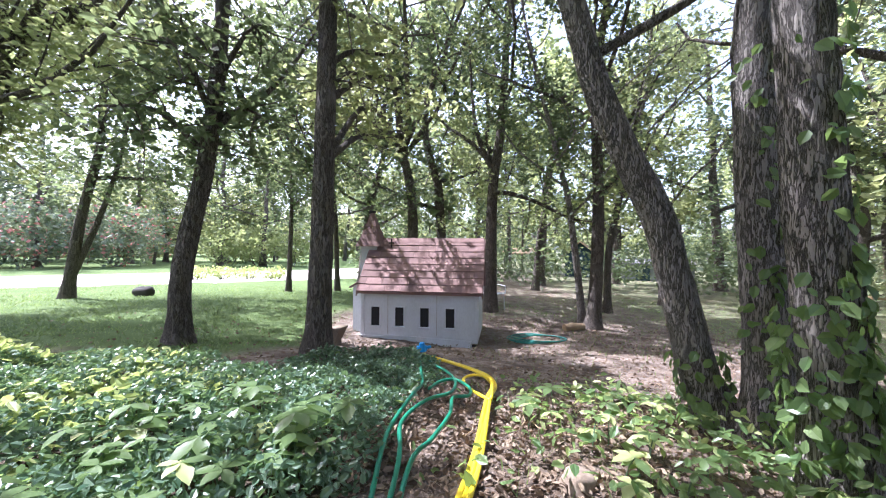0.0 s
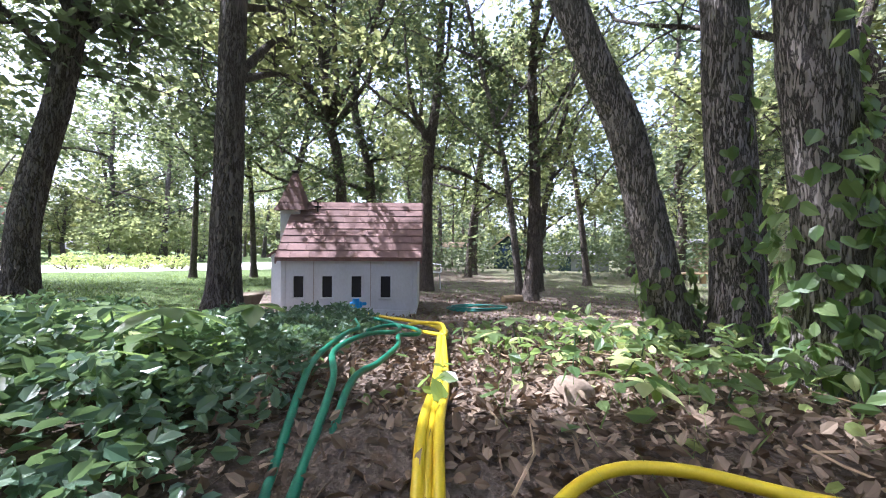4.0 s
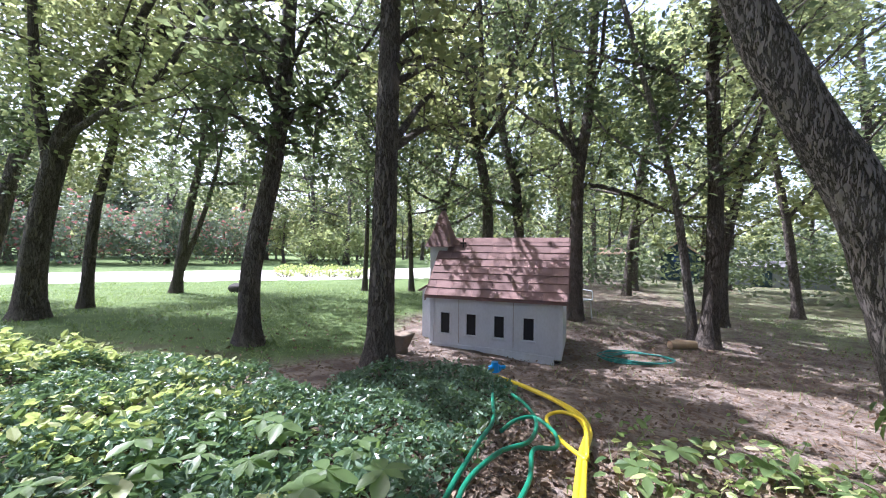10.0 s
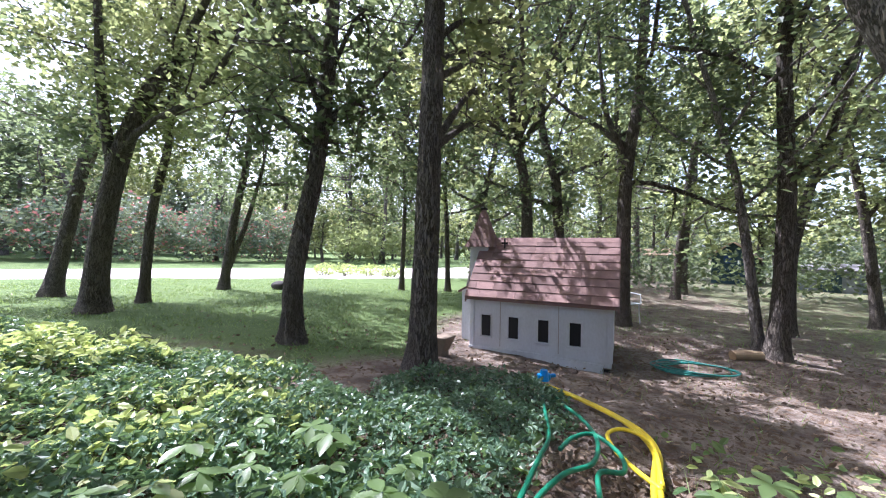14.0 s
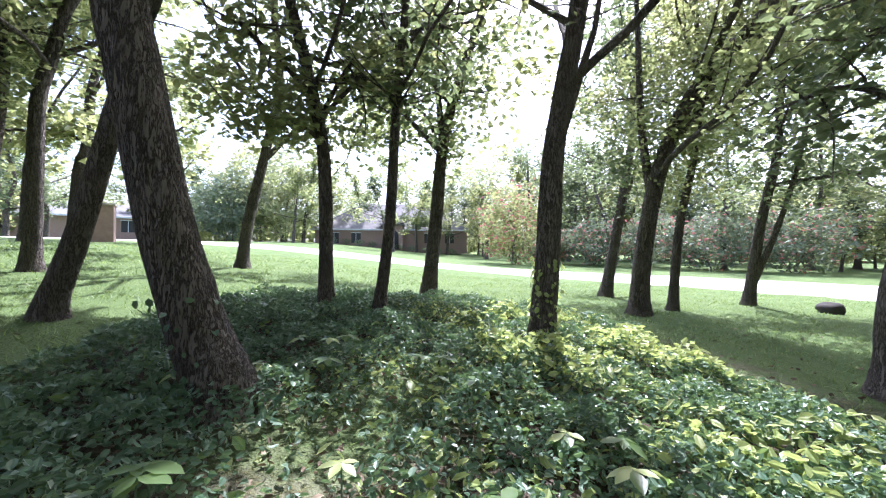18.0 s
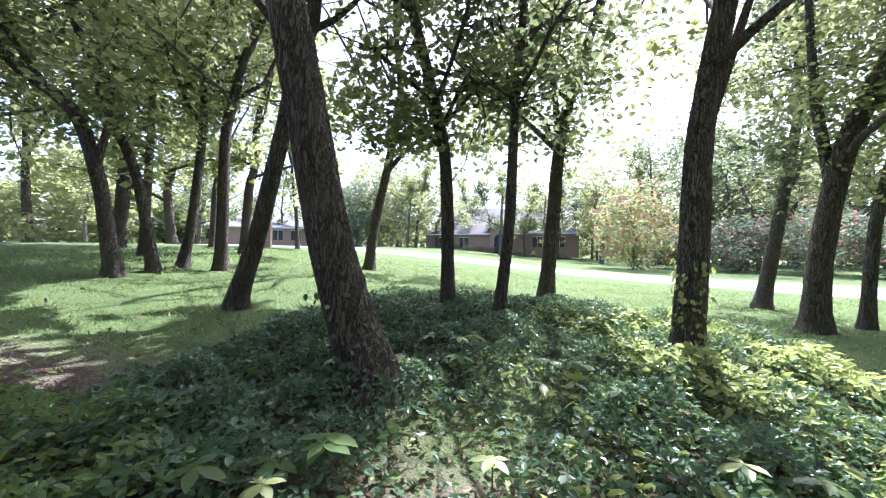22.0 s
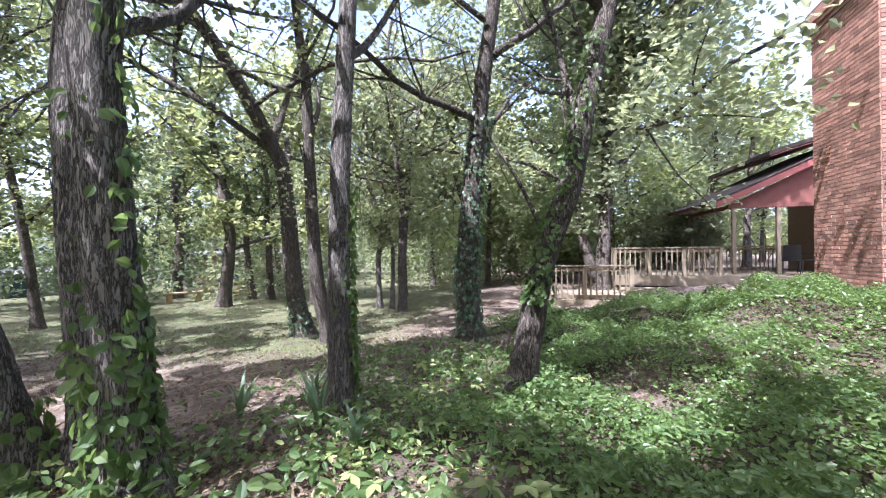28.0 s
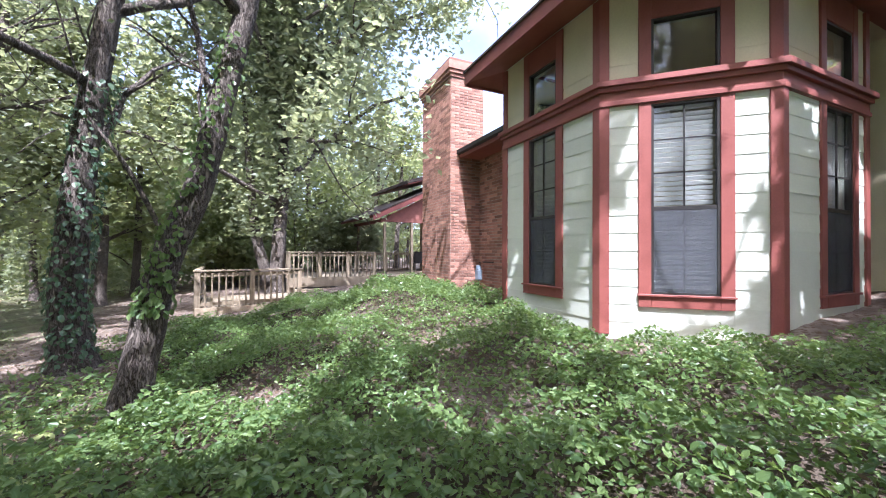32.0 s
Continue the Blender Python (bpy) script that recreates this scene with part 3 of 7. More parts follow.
def sash_window(parent, m, x0, x1, z0, z1, meet, blinds, rows_up=3, rows_low=2, cols=2):
    """A double-hung window: frame, sashes, muntins, panes and slatted blinds."""
    fr = holed_panel(x0, x1, z0, z1, [(x0 + 0.025, z0 + 0.03, x1 - 0.025, z1 - 0.025)], -0.012, 0.05)
    frm = local_part("window", fr, M_sash, parent, m, "dark bronze sash window with white blinds")
    if meet:
        local_part("meeting_rail", box_bm(x0 + 0.025, -0.004, meet - 0.022, x1 - 0.025, 0.045, meet + 0.022, 0.003), M_sash, frm, m)
    spans = [(z0 + 0.03, meet - 0.022, rows_low), (meet + 0.022, z1 - 0.025, rows_up)] if meet else [(z0 + 0.03, z1 - 0.025, rows_up)]
    mid = (x0 + x1) / 2
    for a, b, rows in spans:
        if cols == 2:
            local_part("muntin", box_bm(mid - 0.007, 0.006, a, mid + 0.007, 0.024, b), M_sash, frm, m)
        for k in range(1, rows):
            zz = a + (b - a) * k / rows
            local_part("muntin", box_bm(x0 + 0.025, 0.008, zz - 0.007, x1 - 0.025, 0.022, zz + 0.007), M_sash, frm, m)
        pane = local_part("pane", box_bm(x0 + 0.025, 0.026, a, x1 - 0.025, 0.03, b), M_glass, frm, m, "clear pane that mirrors the trees")
        pane.visible_shadow = False
    if meet:
        scr = local_part("insect_screen", box_bm(x0 + 0.025, -0.006, z0 + 0.03, x1 - 0.025, -0.003, meet - 0.022), M_screen, frm, m, "fine grey insect screen")
        scr.visible_shadow = False
    if blinds:
        zz = z1 - 0.05
        local_part("blind_rail", box_bm(x0 + 0.03, 0.08, zz, x1 - 0.03, 0.12, zz + 0.035), M_blind, frm, m)
        while zz > blinds:
            zz -= 0.052
            bm = box_bm(x0 + 0.035, -0.024, -0.0015, x1 - 0.035, 0.024, 0.0015)
            bmesh.ops.transform(bm, matrix=Matrix.Translation((0, 0.1, zz)) @ Matrix.Rotation(radians(-48), 4, "X"), verts=bm.verts[:])
            local_part("blind_slat", bm, M_blind, frm, m)
    return frm


def bay_panel(a, b, wx0, wx1, lapped=True, post_left=True, post_right=True, blinds=2.4):
    m, w = frame_of(a, b)
    wz0, wz1, ux1 = 1.40, 3.40, 4.30
    # the wall's core, with the openings cut through
    bm = holed_panel(0, w, BASE_Z, 4.75, [(wx0, wz0, wx1, wz1), (wx0, BAND_Z1 - 0.02, wx1, ux1)], 0.006, 0.14)
    core = local_part("wall_core", bm, M_siding, house, m)
    # lap boards
    e, z = 0.19, 1.0 - 0.09
    while z < BAND_Z0:
        z1 = min(z + e, BAND_Z0)
        for x0, x1 in (((0.0, wx0 - 0.12), (wx1 + 0.12, w)) if z1 > 1.27 else ((0.0, w),)):
            if x1 - x0 > 0.03:
                local_part("lap_board", board(x0, x1, z, z1), M_siding, core, m)
        z = z1
    # upper cream panels
    for x0, x1 in ((0.0, wx0 - 0.12), (wx1 + 0.12, w)):
        if x1 - x0 > 0.05:
            local_part("upper_panel", board(x0, x1, BAND_Z1, 3.86, 0.007), M_cream, core, m, "cream upper siding panel")
            local_part("upper_panel", board(x0, x1, 3.86, 4.62, 0.007), M_cream, core, m, "cream upper siding panel")
    # trim round the windows
    for x0, x1, z0, z1 in ((wx0 - 0.12, wx0, 1.27, BAND_Z0), (wx1, wx1 + 0.12, 1.27, BAND_Z0), (wx0, wx1, 1.27, wz0), (wx0, wx1, wz1, BAND_Z0),
                           (wx0 - 0.12, wx0, BAND_Z1, 4.62), (wx1, wx1 + 0.12, BAND_Z1, 4.62), (wx0, wx1, ux1, 4.62)):
        local_part("window_trim", box_bm(x0, -0.026, z0, x1, 0.02, z1, 0.004), M_red, core, m, "red painted trim board")
    local_part("window_sill", box_bm(wx0 - 0.13, -0.05, 1.385, wx1 + 0.13, 0.02, 1.408, 0.004), M_red, core, m)
    # moulded band
    for z0, z1, out in ((BAND_Z0, 3.47, 0.045), (3.47, 3.57, 0.03), (3.57, 3.62, 0.065), (3.62, BAND_Z1, 0.10)):
        local_part("band_moulding", box_bm(-out * 0.41, -out, z0, w + out * 0.41, 0.005, z1, 0.004), M_red, core, m)
    for flag, x0, x1 in ((post_left, 0.0, 0.075), (post_right, w - 0.075, w)):
        if flag:
            local_part("corner_post", box_bm(x0 - 0.012, -0.03, 0.96, x1 + 0.012, 0.0, BAND_Z0, 0.004), M_red, core, m)
            local_part("corner_post", box_bm(x0 - 0.012, -0.03, BAND_Z1, x1 + 0.012, 0.0, 4.62, 0.004), M_red, core, m)
    sash_window(core, m, wx0, wx1, wz0, wz1, 2.30, blinds)
    sash_window(core, m, wx0, wx1, BAND_Z1 - 0.02, ux1, 0, 0, rows_up=1, cols=1)
    return core


bay_panel(HOUSE_E1, HOUSE_A, 0.62, 1.16, blinds=1.5)
bay_panel(HOUSE_A, HOUSE_B, 0.49, 1.10, blinds=1.5)
bay_panel(HOUSE_B, HOUSE_C, 0.86, 1.48, blinds=1.5)
# the side of the bay that turns back to the brick wall, and the room inside
m_e, w_e = frame_of(HOUSE_E1 + Vector((-0.13, -1.45)), HOUSE_E1)
part("wall_core", prism([(0, BASE_Z), (-0.14, BASE_Z), (-0.14, 4.75), (0, 4.75)], (4.46, -4.86), (4.08, -8.4)), M_siding, house)
part("room_floor", hull([(4.4, -4.8, 1.0), (2.6, -4.65, 1.0), (1.5, -5.55, 1.0), (1.3, -8.6, 1.0), (4.1, -8.6, 1.0)] + [(4.4, -4.8, 0.9), (2.6, -4.65, 0.9), (1.5, -5.55, 0.9), (1.3, -8.6, 0.9), (4.1, -8.6, 0.9)],
     [(0, 1, 2, 3, 4), (9, 8, 7, 6, 5), (0, 5, 6, 1), (1, 6, 7, 2), (2, 7, 8, 3), (3, 8, 9, 4), (4, 9, 5, 0)]), M_deck, house)
part("room_wall", box_bm(1.1, -8.75, 0.8, 4.3, -8.6, 4.75), M_cream, house)
part("room_wall", box_bm(4.05, -8.6, 0.8, 4.2, -6.1, 4.75), M_cream, house)
part("room_ceiling", box_bm(1.0, -8.7, 4.76, 4.5, -4.9, 4.82), M_cream, house)


# eaves: soffit, fascia and roof slopes of the bay
def offset_corner(p, n1, n2, k):
    b = (n1 + n2).normalized()
    return p + b * (k / max(0.3, b.dot(n1)))


def bay_roof():
    back = HOUSE_E1 + Vector((-0.385, -3.58))
    pts = [back, HOUSE_E1, HOUSE_A, HOUSE_B, HOUSE_C]
    ns = []
    for a, b in zip(pts, pts[1:]):
        d = (b - a).normalized()
        ns.append(Vector((d.y, -d.x)))
    far_end = pts[4] + (pts[4] - pts[3]).normalized() * 1.2
    outer, inner = ([pts[0] + ns[0] * k] + [offset_corner(pts[i], ns[i - 1], ns[i], k) for i in (1, 2, 3)] + [far_end + ns[3] * k] for k in (0.45, -0.05))
    top = [Vector((3.3, -8.4)), Vector((3.35, -6.8)), Vector((3.3, -6.7)), Vector((3.2, -6.8)), Vector((3.1, -8.6))]
    for k in range(4):
        o0, o1, i0, i1, t0, t1 = outer[k], outer[k + 1], inner[k], inner[k + 1], top[k], top[k + 1]
        part("soffit", hull([(*i0, 4.66), (*i1, 4.66), (*o1, 4.56), (*o0, 4.56), (*i0, 4.68), (*i1, 4.68), (*o1, 4.58), (*o0, 4.58)],
                            [(0, 1, 2, 3), (7, 6, 5, 4), (0, 4, 5, 1), (1, 5, 6, 2), (2, 6, 7, 3), (3, 7, 4, 0)]), M_red, house)
        part("fascia", prism([(0, 4.52), (0.03, 4.52), (0.03, 4.70), (0, 4.70)], o0, o1), M_red, house, "red fascia board")
        part("roof_edge", prism([(-0.02, 4.702), (0.06, 4.702), (0.06, 4.73), (-0.02, 4.73)], o0, o1), M_roof, house)
        part("roof", hull([(*o0, 4.705), (*o1, 4.705), (*t1, 6.3), (*t0, 6.3), (*o0, 4.66), (*o1, 4.66), (*t1, 6.2), (*t0, 6.2)],
                          [(0, 1, 2, 3), (7, 6, 5, 4), (0, 4, 5, 1), (1, 5, 6, 2), (2, 6, 7, 3), (3, 7, 4, 0)]), M_roof, house)


bay_roof()

# brick wall, low roof and chimney
WALL_D = Vector((0.9943, -0.107))
WALL_N = Vector((0.107, 0.9943))
WALL_P = Vector((4.30, -5.90))
BR_L, BR_H, BR_J = 0.205, 0.0585, 0.0105


def brick_mesh(length):
    g = 0.004
    bm = box_bm(0, -0.012, 0, length, 0.004, BR_H)
    bmesh.ops.bevel(bm, geom=[e for e in bm.edges if all(v.co.y < 0 for v in e.verts)], offset=g, segments=1, affect="EDGES")
    me = bpy.data.meshes.new("brick")
    bm.to_mesh(me)
    bm.free()
    me.materials.append(M_brick)
    return me


BRICKS = {}


def brick_face(parent, a, b, z0, z1, part_z=(0, 99), most=300, seed=1):
    """Running bond on the face from a to b as seen from outside; bricks inside part_z are single parts, the rest is joined."""
    m, w = frame_of(a, b)
    rng = np.random.default_rng(seed)
    rest, made, row, z = [], 0, 0, z0
    while z + BR_H <= z1 + 0.001:
        x = -(BR_L + BR_J) / 2 if row % 2 else 0.0
        while x < w - 0.02:
            x0, x1 = max(x, 0.002), min(x + BR_L, w - 0.002)
            if x1 - x0 > 0.03:
                key = round(x1 - x0, 2)
                if key not in BRICKS:
                    BRICKS[key] = brick_mesh(x1 - x0)
                dy = rng.uniform(-0.002, 0.002)
                if part_z[0] <= z <= part_z[1] and made < most:
                    ob = part("brick", BRICKS[key], None, parent)
                    ob.matrix_basis = m @ Matrix.Translation((x0, dy, z))
                    made += 1
                else:
                    rest.append((x0, x1, dy, z))
            x += BR_L + BR_J
        z += BR_H + BR_J
        row += 1
    if rest:
        V, F = [], []
        for x0, x1, dy, zz in rest:
            k = len(V)
            V += [m @ Vector(q) for q in ((x0, -0.012 + dy, zz), (x1, -0.012 + dy, zz), (x1, -0.012 + dy, zz + BR_H), (x0, -0.012 + dy, zz + BR_H), (x0, 0.004, zz), (x1, 0.004, zz), (x1, 0.004, zz + BR_H), (x0, 0.004, zz + BR_H))]
            F += [[k + i for i in f] for f in ((0, 1, 2, 3), (0, 4, 5, 1), (3, 2, 6, 7), (0, 3, 7, 4), (1, 5, 6, 2))]
        tagged(part("brickwork", (V, F), M_brick_rest, parent), kind="stuff")


M_brick_rest = material("red_brick_joined", (0.40, 0.225, 0.165), (0.235, 0.115, 0.085), rough=0.9, scale=5, fine=90, bump=0.5, spread=0.42, island=True)


def wall_pt(s, out=0.0):
    return WALL_P + WALL_D * s + WALL_N * out


# left end as seen from the garden is the far (east) end
brick_wall = part("brick_wall", prism([(0, 0.5), (0.2, 0.5), (0.2, 4.2), (0, 4.2)], wall_pt(0), wall_pt(4.4)), M_mortar, house, "red brick wall in running bond")
chimney = thing("chimney", "tall red brick chimney with a corbelled cap", "chimney")
CH = Vector((7.23, -5.45))
ch_pts = [CH, CH + WALL_D * 1.72, CH + WALL_D * 1.72 - WALL_N * 0.85, CH - WALL_N * 0.85]
part("shaft", hull([(*p, 0.6) for p in ch_pts] + [(*p, 6.2) for p in ch_pts], [(3, 2, 1, 0), (4, 5, 6, 7), (0, 1, 5, 4), (1, 2, 6, 5), (2, 3, 7, 6), (3, 0, 4, 7)]), M_mortar, chimney)
for z0, z1, o in ((5.86, 5.93, 0.035), (5.94, 6.01, 0.07), (6.02, 6.2, 0.10), (6.205, 6.27, 0.07)):
    q = [CH + (-WALL_D + WALL_N) * o, CH + WALL_D * (1.72 + o) + WALL_N * o, CH + WALL_D * (1.72 + o) - WALL_N * (0.85 + o), CH - WALL_D * o - WALL_N * (0.85 + o)]
    part("cap_course", hull([(*p, z0) for p in q] + [(*p, z1) for p in q], [(3, 2, 1, 0), (4, 5, 6, 7), (0, 1, 5, 4), (1, 2, 6, 5), (2, 3, 7, 6), (3, 0, 4, 7)]), M_brick, chimney)
brick_face(chimney, CH, CH - WALL_N * 0.85, 1.0, 5.85, (1.0, 6.2), 300, 2)
brick_face(chimney, CH + WALL_D * 1.72, CH, 1.0, 5.85, (9, 9), 0, 3)
brick_face(brick_wall, wall_pt(2.95), wall_pt(0.9), 1.0, 4.1, (1.0, 4.1), 300, 4)
# corner board between siding and brick
part("corner_board", box_bm(4.44, -4.80, 0.9, 4.52, -4.70, BAND_Z0, 0.004), M_red, house)
# low roof: gutter, fascia, soffit, slope
e0, e1 = wall_pt(-0.1, 0.52), wall_pt(9.6, 0.52)
c0 = wall_pt(-0.1, 0.0)
part("low_fascia", prism([(0, 4.0), (0.03, 4.0), (0.03, 4.16), (0, 4.16)], wall_pt(3.0, 0.52), wall_pt(-0.1, 0.52)), M_red, house)
part("gutter", prism([(-0.04, 4.07), (-0.1, 4.10), (-0.1, 4.18), (-0.03, 4.18)], wall_pt(-0.1, 0.52), wall_pt(3.0, 0.52)), M_iron, house, "dark gutter along the low eave")
part("low_soffit", hull([(*wall_pt(-0.1, 0.5), 4.02), (*wall_pt(3.0, 0.5), 4.02), (*wall_pt(3.0, 0), 4.02), (*wall_pt(-0.1, 0), 4.02), (*wall_pt(-0.1, 0.5), 4.04), (*wall_pt(3.0, 0.5), 4.04), (*wall_pt(3.0, 0), 4.04), (*wall_pt(-0.1, 0), 4.04)],
     [(0, 1, 2, 3), (7, 6, 5, 4), (0, 4, 5, 1), (1, 5, 6, 2), (2, 6, 7, 3), (3, 7, 4, 0)]), M_red, house)
for s0, s1 in ((-0.1, 2.95),):
    part("low_roof", hull([(*wall_pt(s0, 0.56), 4.17), (*wall_pt(s1, 0.56), 4.17), (*wall_pt(s1, -4.2), 5.6), (*wall_pt(s0, -4.2), 5.6), (*wall_pt(s0, 0.56), 4.12), (*wall_pt(s1, 0.56), 4.12), (*wall_pt(s1, -4.2), 5.5), (*wall_pt(s0, -4.2), 5.5)],
         [(0, 1, 2, 3), (7, 6, 5, 4), (0, 4, 5, 1), (1, 5, 6, 2), (2, 6, 7, 3), (3, 7, 4, 0)]), M_roof, house)
# brick wing past the bay
part("brick_wing", box_bm(-3.0, -8.9, 0.8, 1.12, -8.7, 4.3), M_brick_far, house)
part("wing_roof", hull([(-3.2, -8.3, 4.3), (1.1, -8.3, 4.3), (1.1, -12, 6), (-3.2, -12, 6), (-3.2, -8.3, 4.2), (1.1, -8.3, 4.2), (1.1, -12, 5.9), (-3.2, -12, 5.9)],
     [(0, 1, 2, 3), (7, 6, 5, 4), (0, 4, 5, 1), (1, 5, 6, 2), (2, 6, 7, 3), (3, 7, 4, 0)]), M_red, house)

# gas meter by the chimney
mt = wall_pt(2.62, 0.16)
meter = thing("gas_meter", "grey gas meter with a pipe on the brick wall", "gas meter", at=(mt.x, mt.y, 1.10))
part("pipe", tube([(0, 0, -0.25), (0, 0, 0.12)], [0.014, 0.014], 8), M_iron, meter)
bm = box_bm(-0.085, -0.06, 0.10, 0.085, 0.06, 0.36, 0.03)
part("case", bm, M_meter, meter)
bm = bmesh.new()
bmesh.ops.create_cone(bm, cap_ends=True, segments=16, radius1=0.07, radius2=0.055, depth=0.08, matrix=Matrix.Translation((0, 0, 0.40)))
part("cap", bm, M_meter, meter)
part("pipe", tube([(-0.06, 0, 0.44), (-0.06, 0, 0.5), (0.0, 0.0, 0.52)], [0.014] * 3, 8), M_iron, meter)
part("gas_line", tube([(-0.02, -0.1, 0.52), (-0.45, -0.06, 0.52)], [0.014] * 2, 8), M_iron, meter, "dark iron gas line")


# ---- decks and porch ----
def railing(parent, a, b, z, h, posts=2, gap=0.14, slat_w=0.035):
    a, b = Vector(a), Vector(b)
    m, w = frame_of(a, b)
    for k in range(posts):
        x = w * k / (posts - 1)
        local_part("post", box_bm(x - 0.05, -0.05, z - 0.5, x + 0.05, 0.05, z + h + 0.03, 0.005), M_deck, parent, m)
    local_part("top_rail", box_bm(-0.06, -0.07, z + h + 0.032, w + 0.06, 0.07, z + h + 0.07, 0.006), M_deck, parent, m)
    local_part("lower_rail", box_bm(0.05, -0.02, z + h - 0.09, w - 0.05, 0.02, z + h, 0.004), M_deck, parent, m)
    local_part("bottom_rail", box_bm(0.05, -0.02, z + 0.04, w - 0.05, 0.02, z + 0.12, 0.004), M_deck, parent, m)
    n = int(w / gap)
    me = None
    for k in range(1, n):
        x = w * k / n
        if me is None:
            bm = box_bm(-slat_w / 2, -0.055, z, slat_w / 2, -0.021, z + h, 0.003)
            me = bpy.data.meshes.new("baluster")
            bm.to_mesh(me)
            bm.free()
            me.materials.append(M_deck)
        ob = part("baluster", me, None, parent)
        ob.matrix_basis = m @ Matrix.Translation((x, 0, 0))


def deck(name, label, x0, y0, x1, y1, z, skirt=0.25):
    d = thing(name, label, "deck")
    n = int((y1 - y0) / 0.14)
    for k in range(n):
        part("plank", box_bm(x0, y0 + k * 0.14, z - 0.03, x1, y0 + k * 0.14 + 0.132, z), M_deck, d)
    part("rim_board", box_bm(x0 - 0.04, y0, z - skirt, x0 - 0.002, y1, z + 0.01, 0.004), M_deck, d)
    for yy in (y0 + 0.15, (y0 + y1) / 2, y1 - 0.15):
        part("footing", box_bm(x0 + 0.1, yy - 0.06, -0.3, x0 + 0.22, yy + 0.06, z - 0.032), M_deck, d)
    return d


low_deck = deck("low_deck", "low weathered wooden deck with a slatted railing", 10.4, -2.9, 13.0, -0.45, 0.5)
railing(low_deck, (10.45, -0.5), (10.7, -2.8), 0.5, 0.82, 3)
railing(low_deck, (12.9, -0.5), (10.45, -0.48), 0.5, 0.82, 2)
high_deck = deck("high_deck", "raised weathered wooden deck with a slatted railing", 13.5, -9.6, 17.4, -2.9, 0.92, 0.3)
railing(high_deck, (13.55, -2.95), (13.6, -6.0), 0.82, 0.95, 4, 0.15)
railing(high_deck, (17.3, -3.0), (13.65, -2.95), 0.92, 0.85, 3)
railing(high_deck, (17.1, -6.4), (17.2, -9.5), 0.92, 0.87, 3)
steps = thing("retaining_boards", "dark-gapped horizontal timber boards below the raised deck", "retaining wall")
# near-black sheet added behind the boards: shade of the gaps as colour
part("backing", box_bm(13.5, -5.9, -0.2, 13.54, -3.1, 0.6), M_dark, steps)
for k in range(4):
    part("board", box_bm(13.42 - 0.01 * k, -5.9, 0.02 + 0.15 * k, 13.495, -3.1, 0.115 + 0.15 * k, 0.006), M_deck, steps)
M_porch = material("porch_boards", (0.20, 0.075, 0.055), (0.13, 0.05, 0.04), rough=0.8, scale=5, fine=60, bump=0.2)
porch = thing("porch", "covered porch with wooden posts and a red-brown roof", "porch")
BOX6 = [(0, 1, 2, 3), (7, 6, 5, 4), (0, 4, 5, 1), (1, 5, 6, 2), (2, 6, 7, 3), (3, 7, 4, 0)]


def sloped(name, x0, x1, y0, y1, za, zb, t, mat):
    part(name, hull([(x0, y0, za), (x1, y0, za), (x1, y1, zb), (x0, y1, zb), (x0, y0, za - t), (x1, y0, za - t), (x1, y1, zb - t), (x0, y1, zb - t)], BOX6), mat, porch)


for x, y in ((15.0, -6.98), (15.0, -8.26), (18.6, -7.0), (15.0, -9.6)):
    part("post", box_bm(x - 0.055, y - 0.055, 0.9, x + 0.055, y + 0.055, 3.14, 0.006), M_deck, porch)
part("beam", box_bm(14.93, -11.0, 3.142, 15.07, -6.8, 3.27, 0.005), M_porch, porch)
part("beam", box_bm(15.08, -7.07, 3.142, 19.3, -6.93, 3.27, 0.005), M_porch, porch)
sloped("porch_roof", 14.7, 19.5, -6.35, -11.0, 3.36, 5.55, 0.1, M_porch)
sloped("roof_cover", 14.65, 19.6, -6.3, -11.0, 3.39, 5.60, 0.025, M_roof)
sloped("fascia", 14.66, 14.698, -6.35, -11.0, 3.34, 5.54, 0.2, M_red)
part("gable_board", hull([(14.98, -6.9, 3.275), (14.98, -10.9, 3.275), (14.98, -10.9, 5.35), (15.02, -6.9, 3.275), (15.02, -10.9, 3.275), (15.02, -10.9, 5.35)], [(0, 1, 2), (5, 4, 3), (0, 3, 4, 1), (1, 4, 5, 2), (2, 5, 3, 0)]), M_porch, porch)
sloped("upper_roof", 15.0, 19.6, -8.05, -11.5, 5.03, 6.1, 0.14, M_roof)
sloped("upper_soffit", 15.02, 19.6, -8.1, -11.5, 4.88, 5.94, 0.03, M_red)
part("back_wall", box_bm(13.6, -11.2, 0.6, 19.5, -11.0, 4.6), M_brick_far, porch)


def porch_chair(x, y, rz):
    c = thing("porch_chair", "dark metal chair on the porch deck", "chair", "porch chairs", at=(x, y, 0.92), rz=rz)
    for px, py in ((-0.22, -0.2), (0.22, -0.2), (-0.22, 0.2), (0.22, 0.2)):
        part("leg", tube([(px, py, 0), (px * 0.95, py * 0.95, 0.41)], [0.014, 0.014], 6), M_iron, c)
    part("seat", box_bm(-0.25, -0.24, 0.41, 0.25, 0.24, 0.45, 0.012), M_iron, c)
    part("backrest", hull([(-0.24, 0.22, 0.452), (0.24, 0.22, 0.452), (0.22, 0.33, 0.95), (-0.22, 0.33, 0.95), (-0.24, 0.245, 0.452), (0.24, 0.245, 0.452), (0.22, 0.355, 0.95), (-0.22, 0.355, 0.95)], BOX6), M_iron, c)
    for q in (-1, 1):
        part("armrest", tube([(q * 0.26, -0.2, 0.45), (q * 0.27, -0.18, 0.65), (q * 0.25, 0.27, 0.67)], [0.013] * 3, 6), M_iron, c)


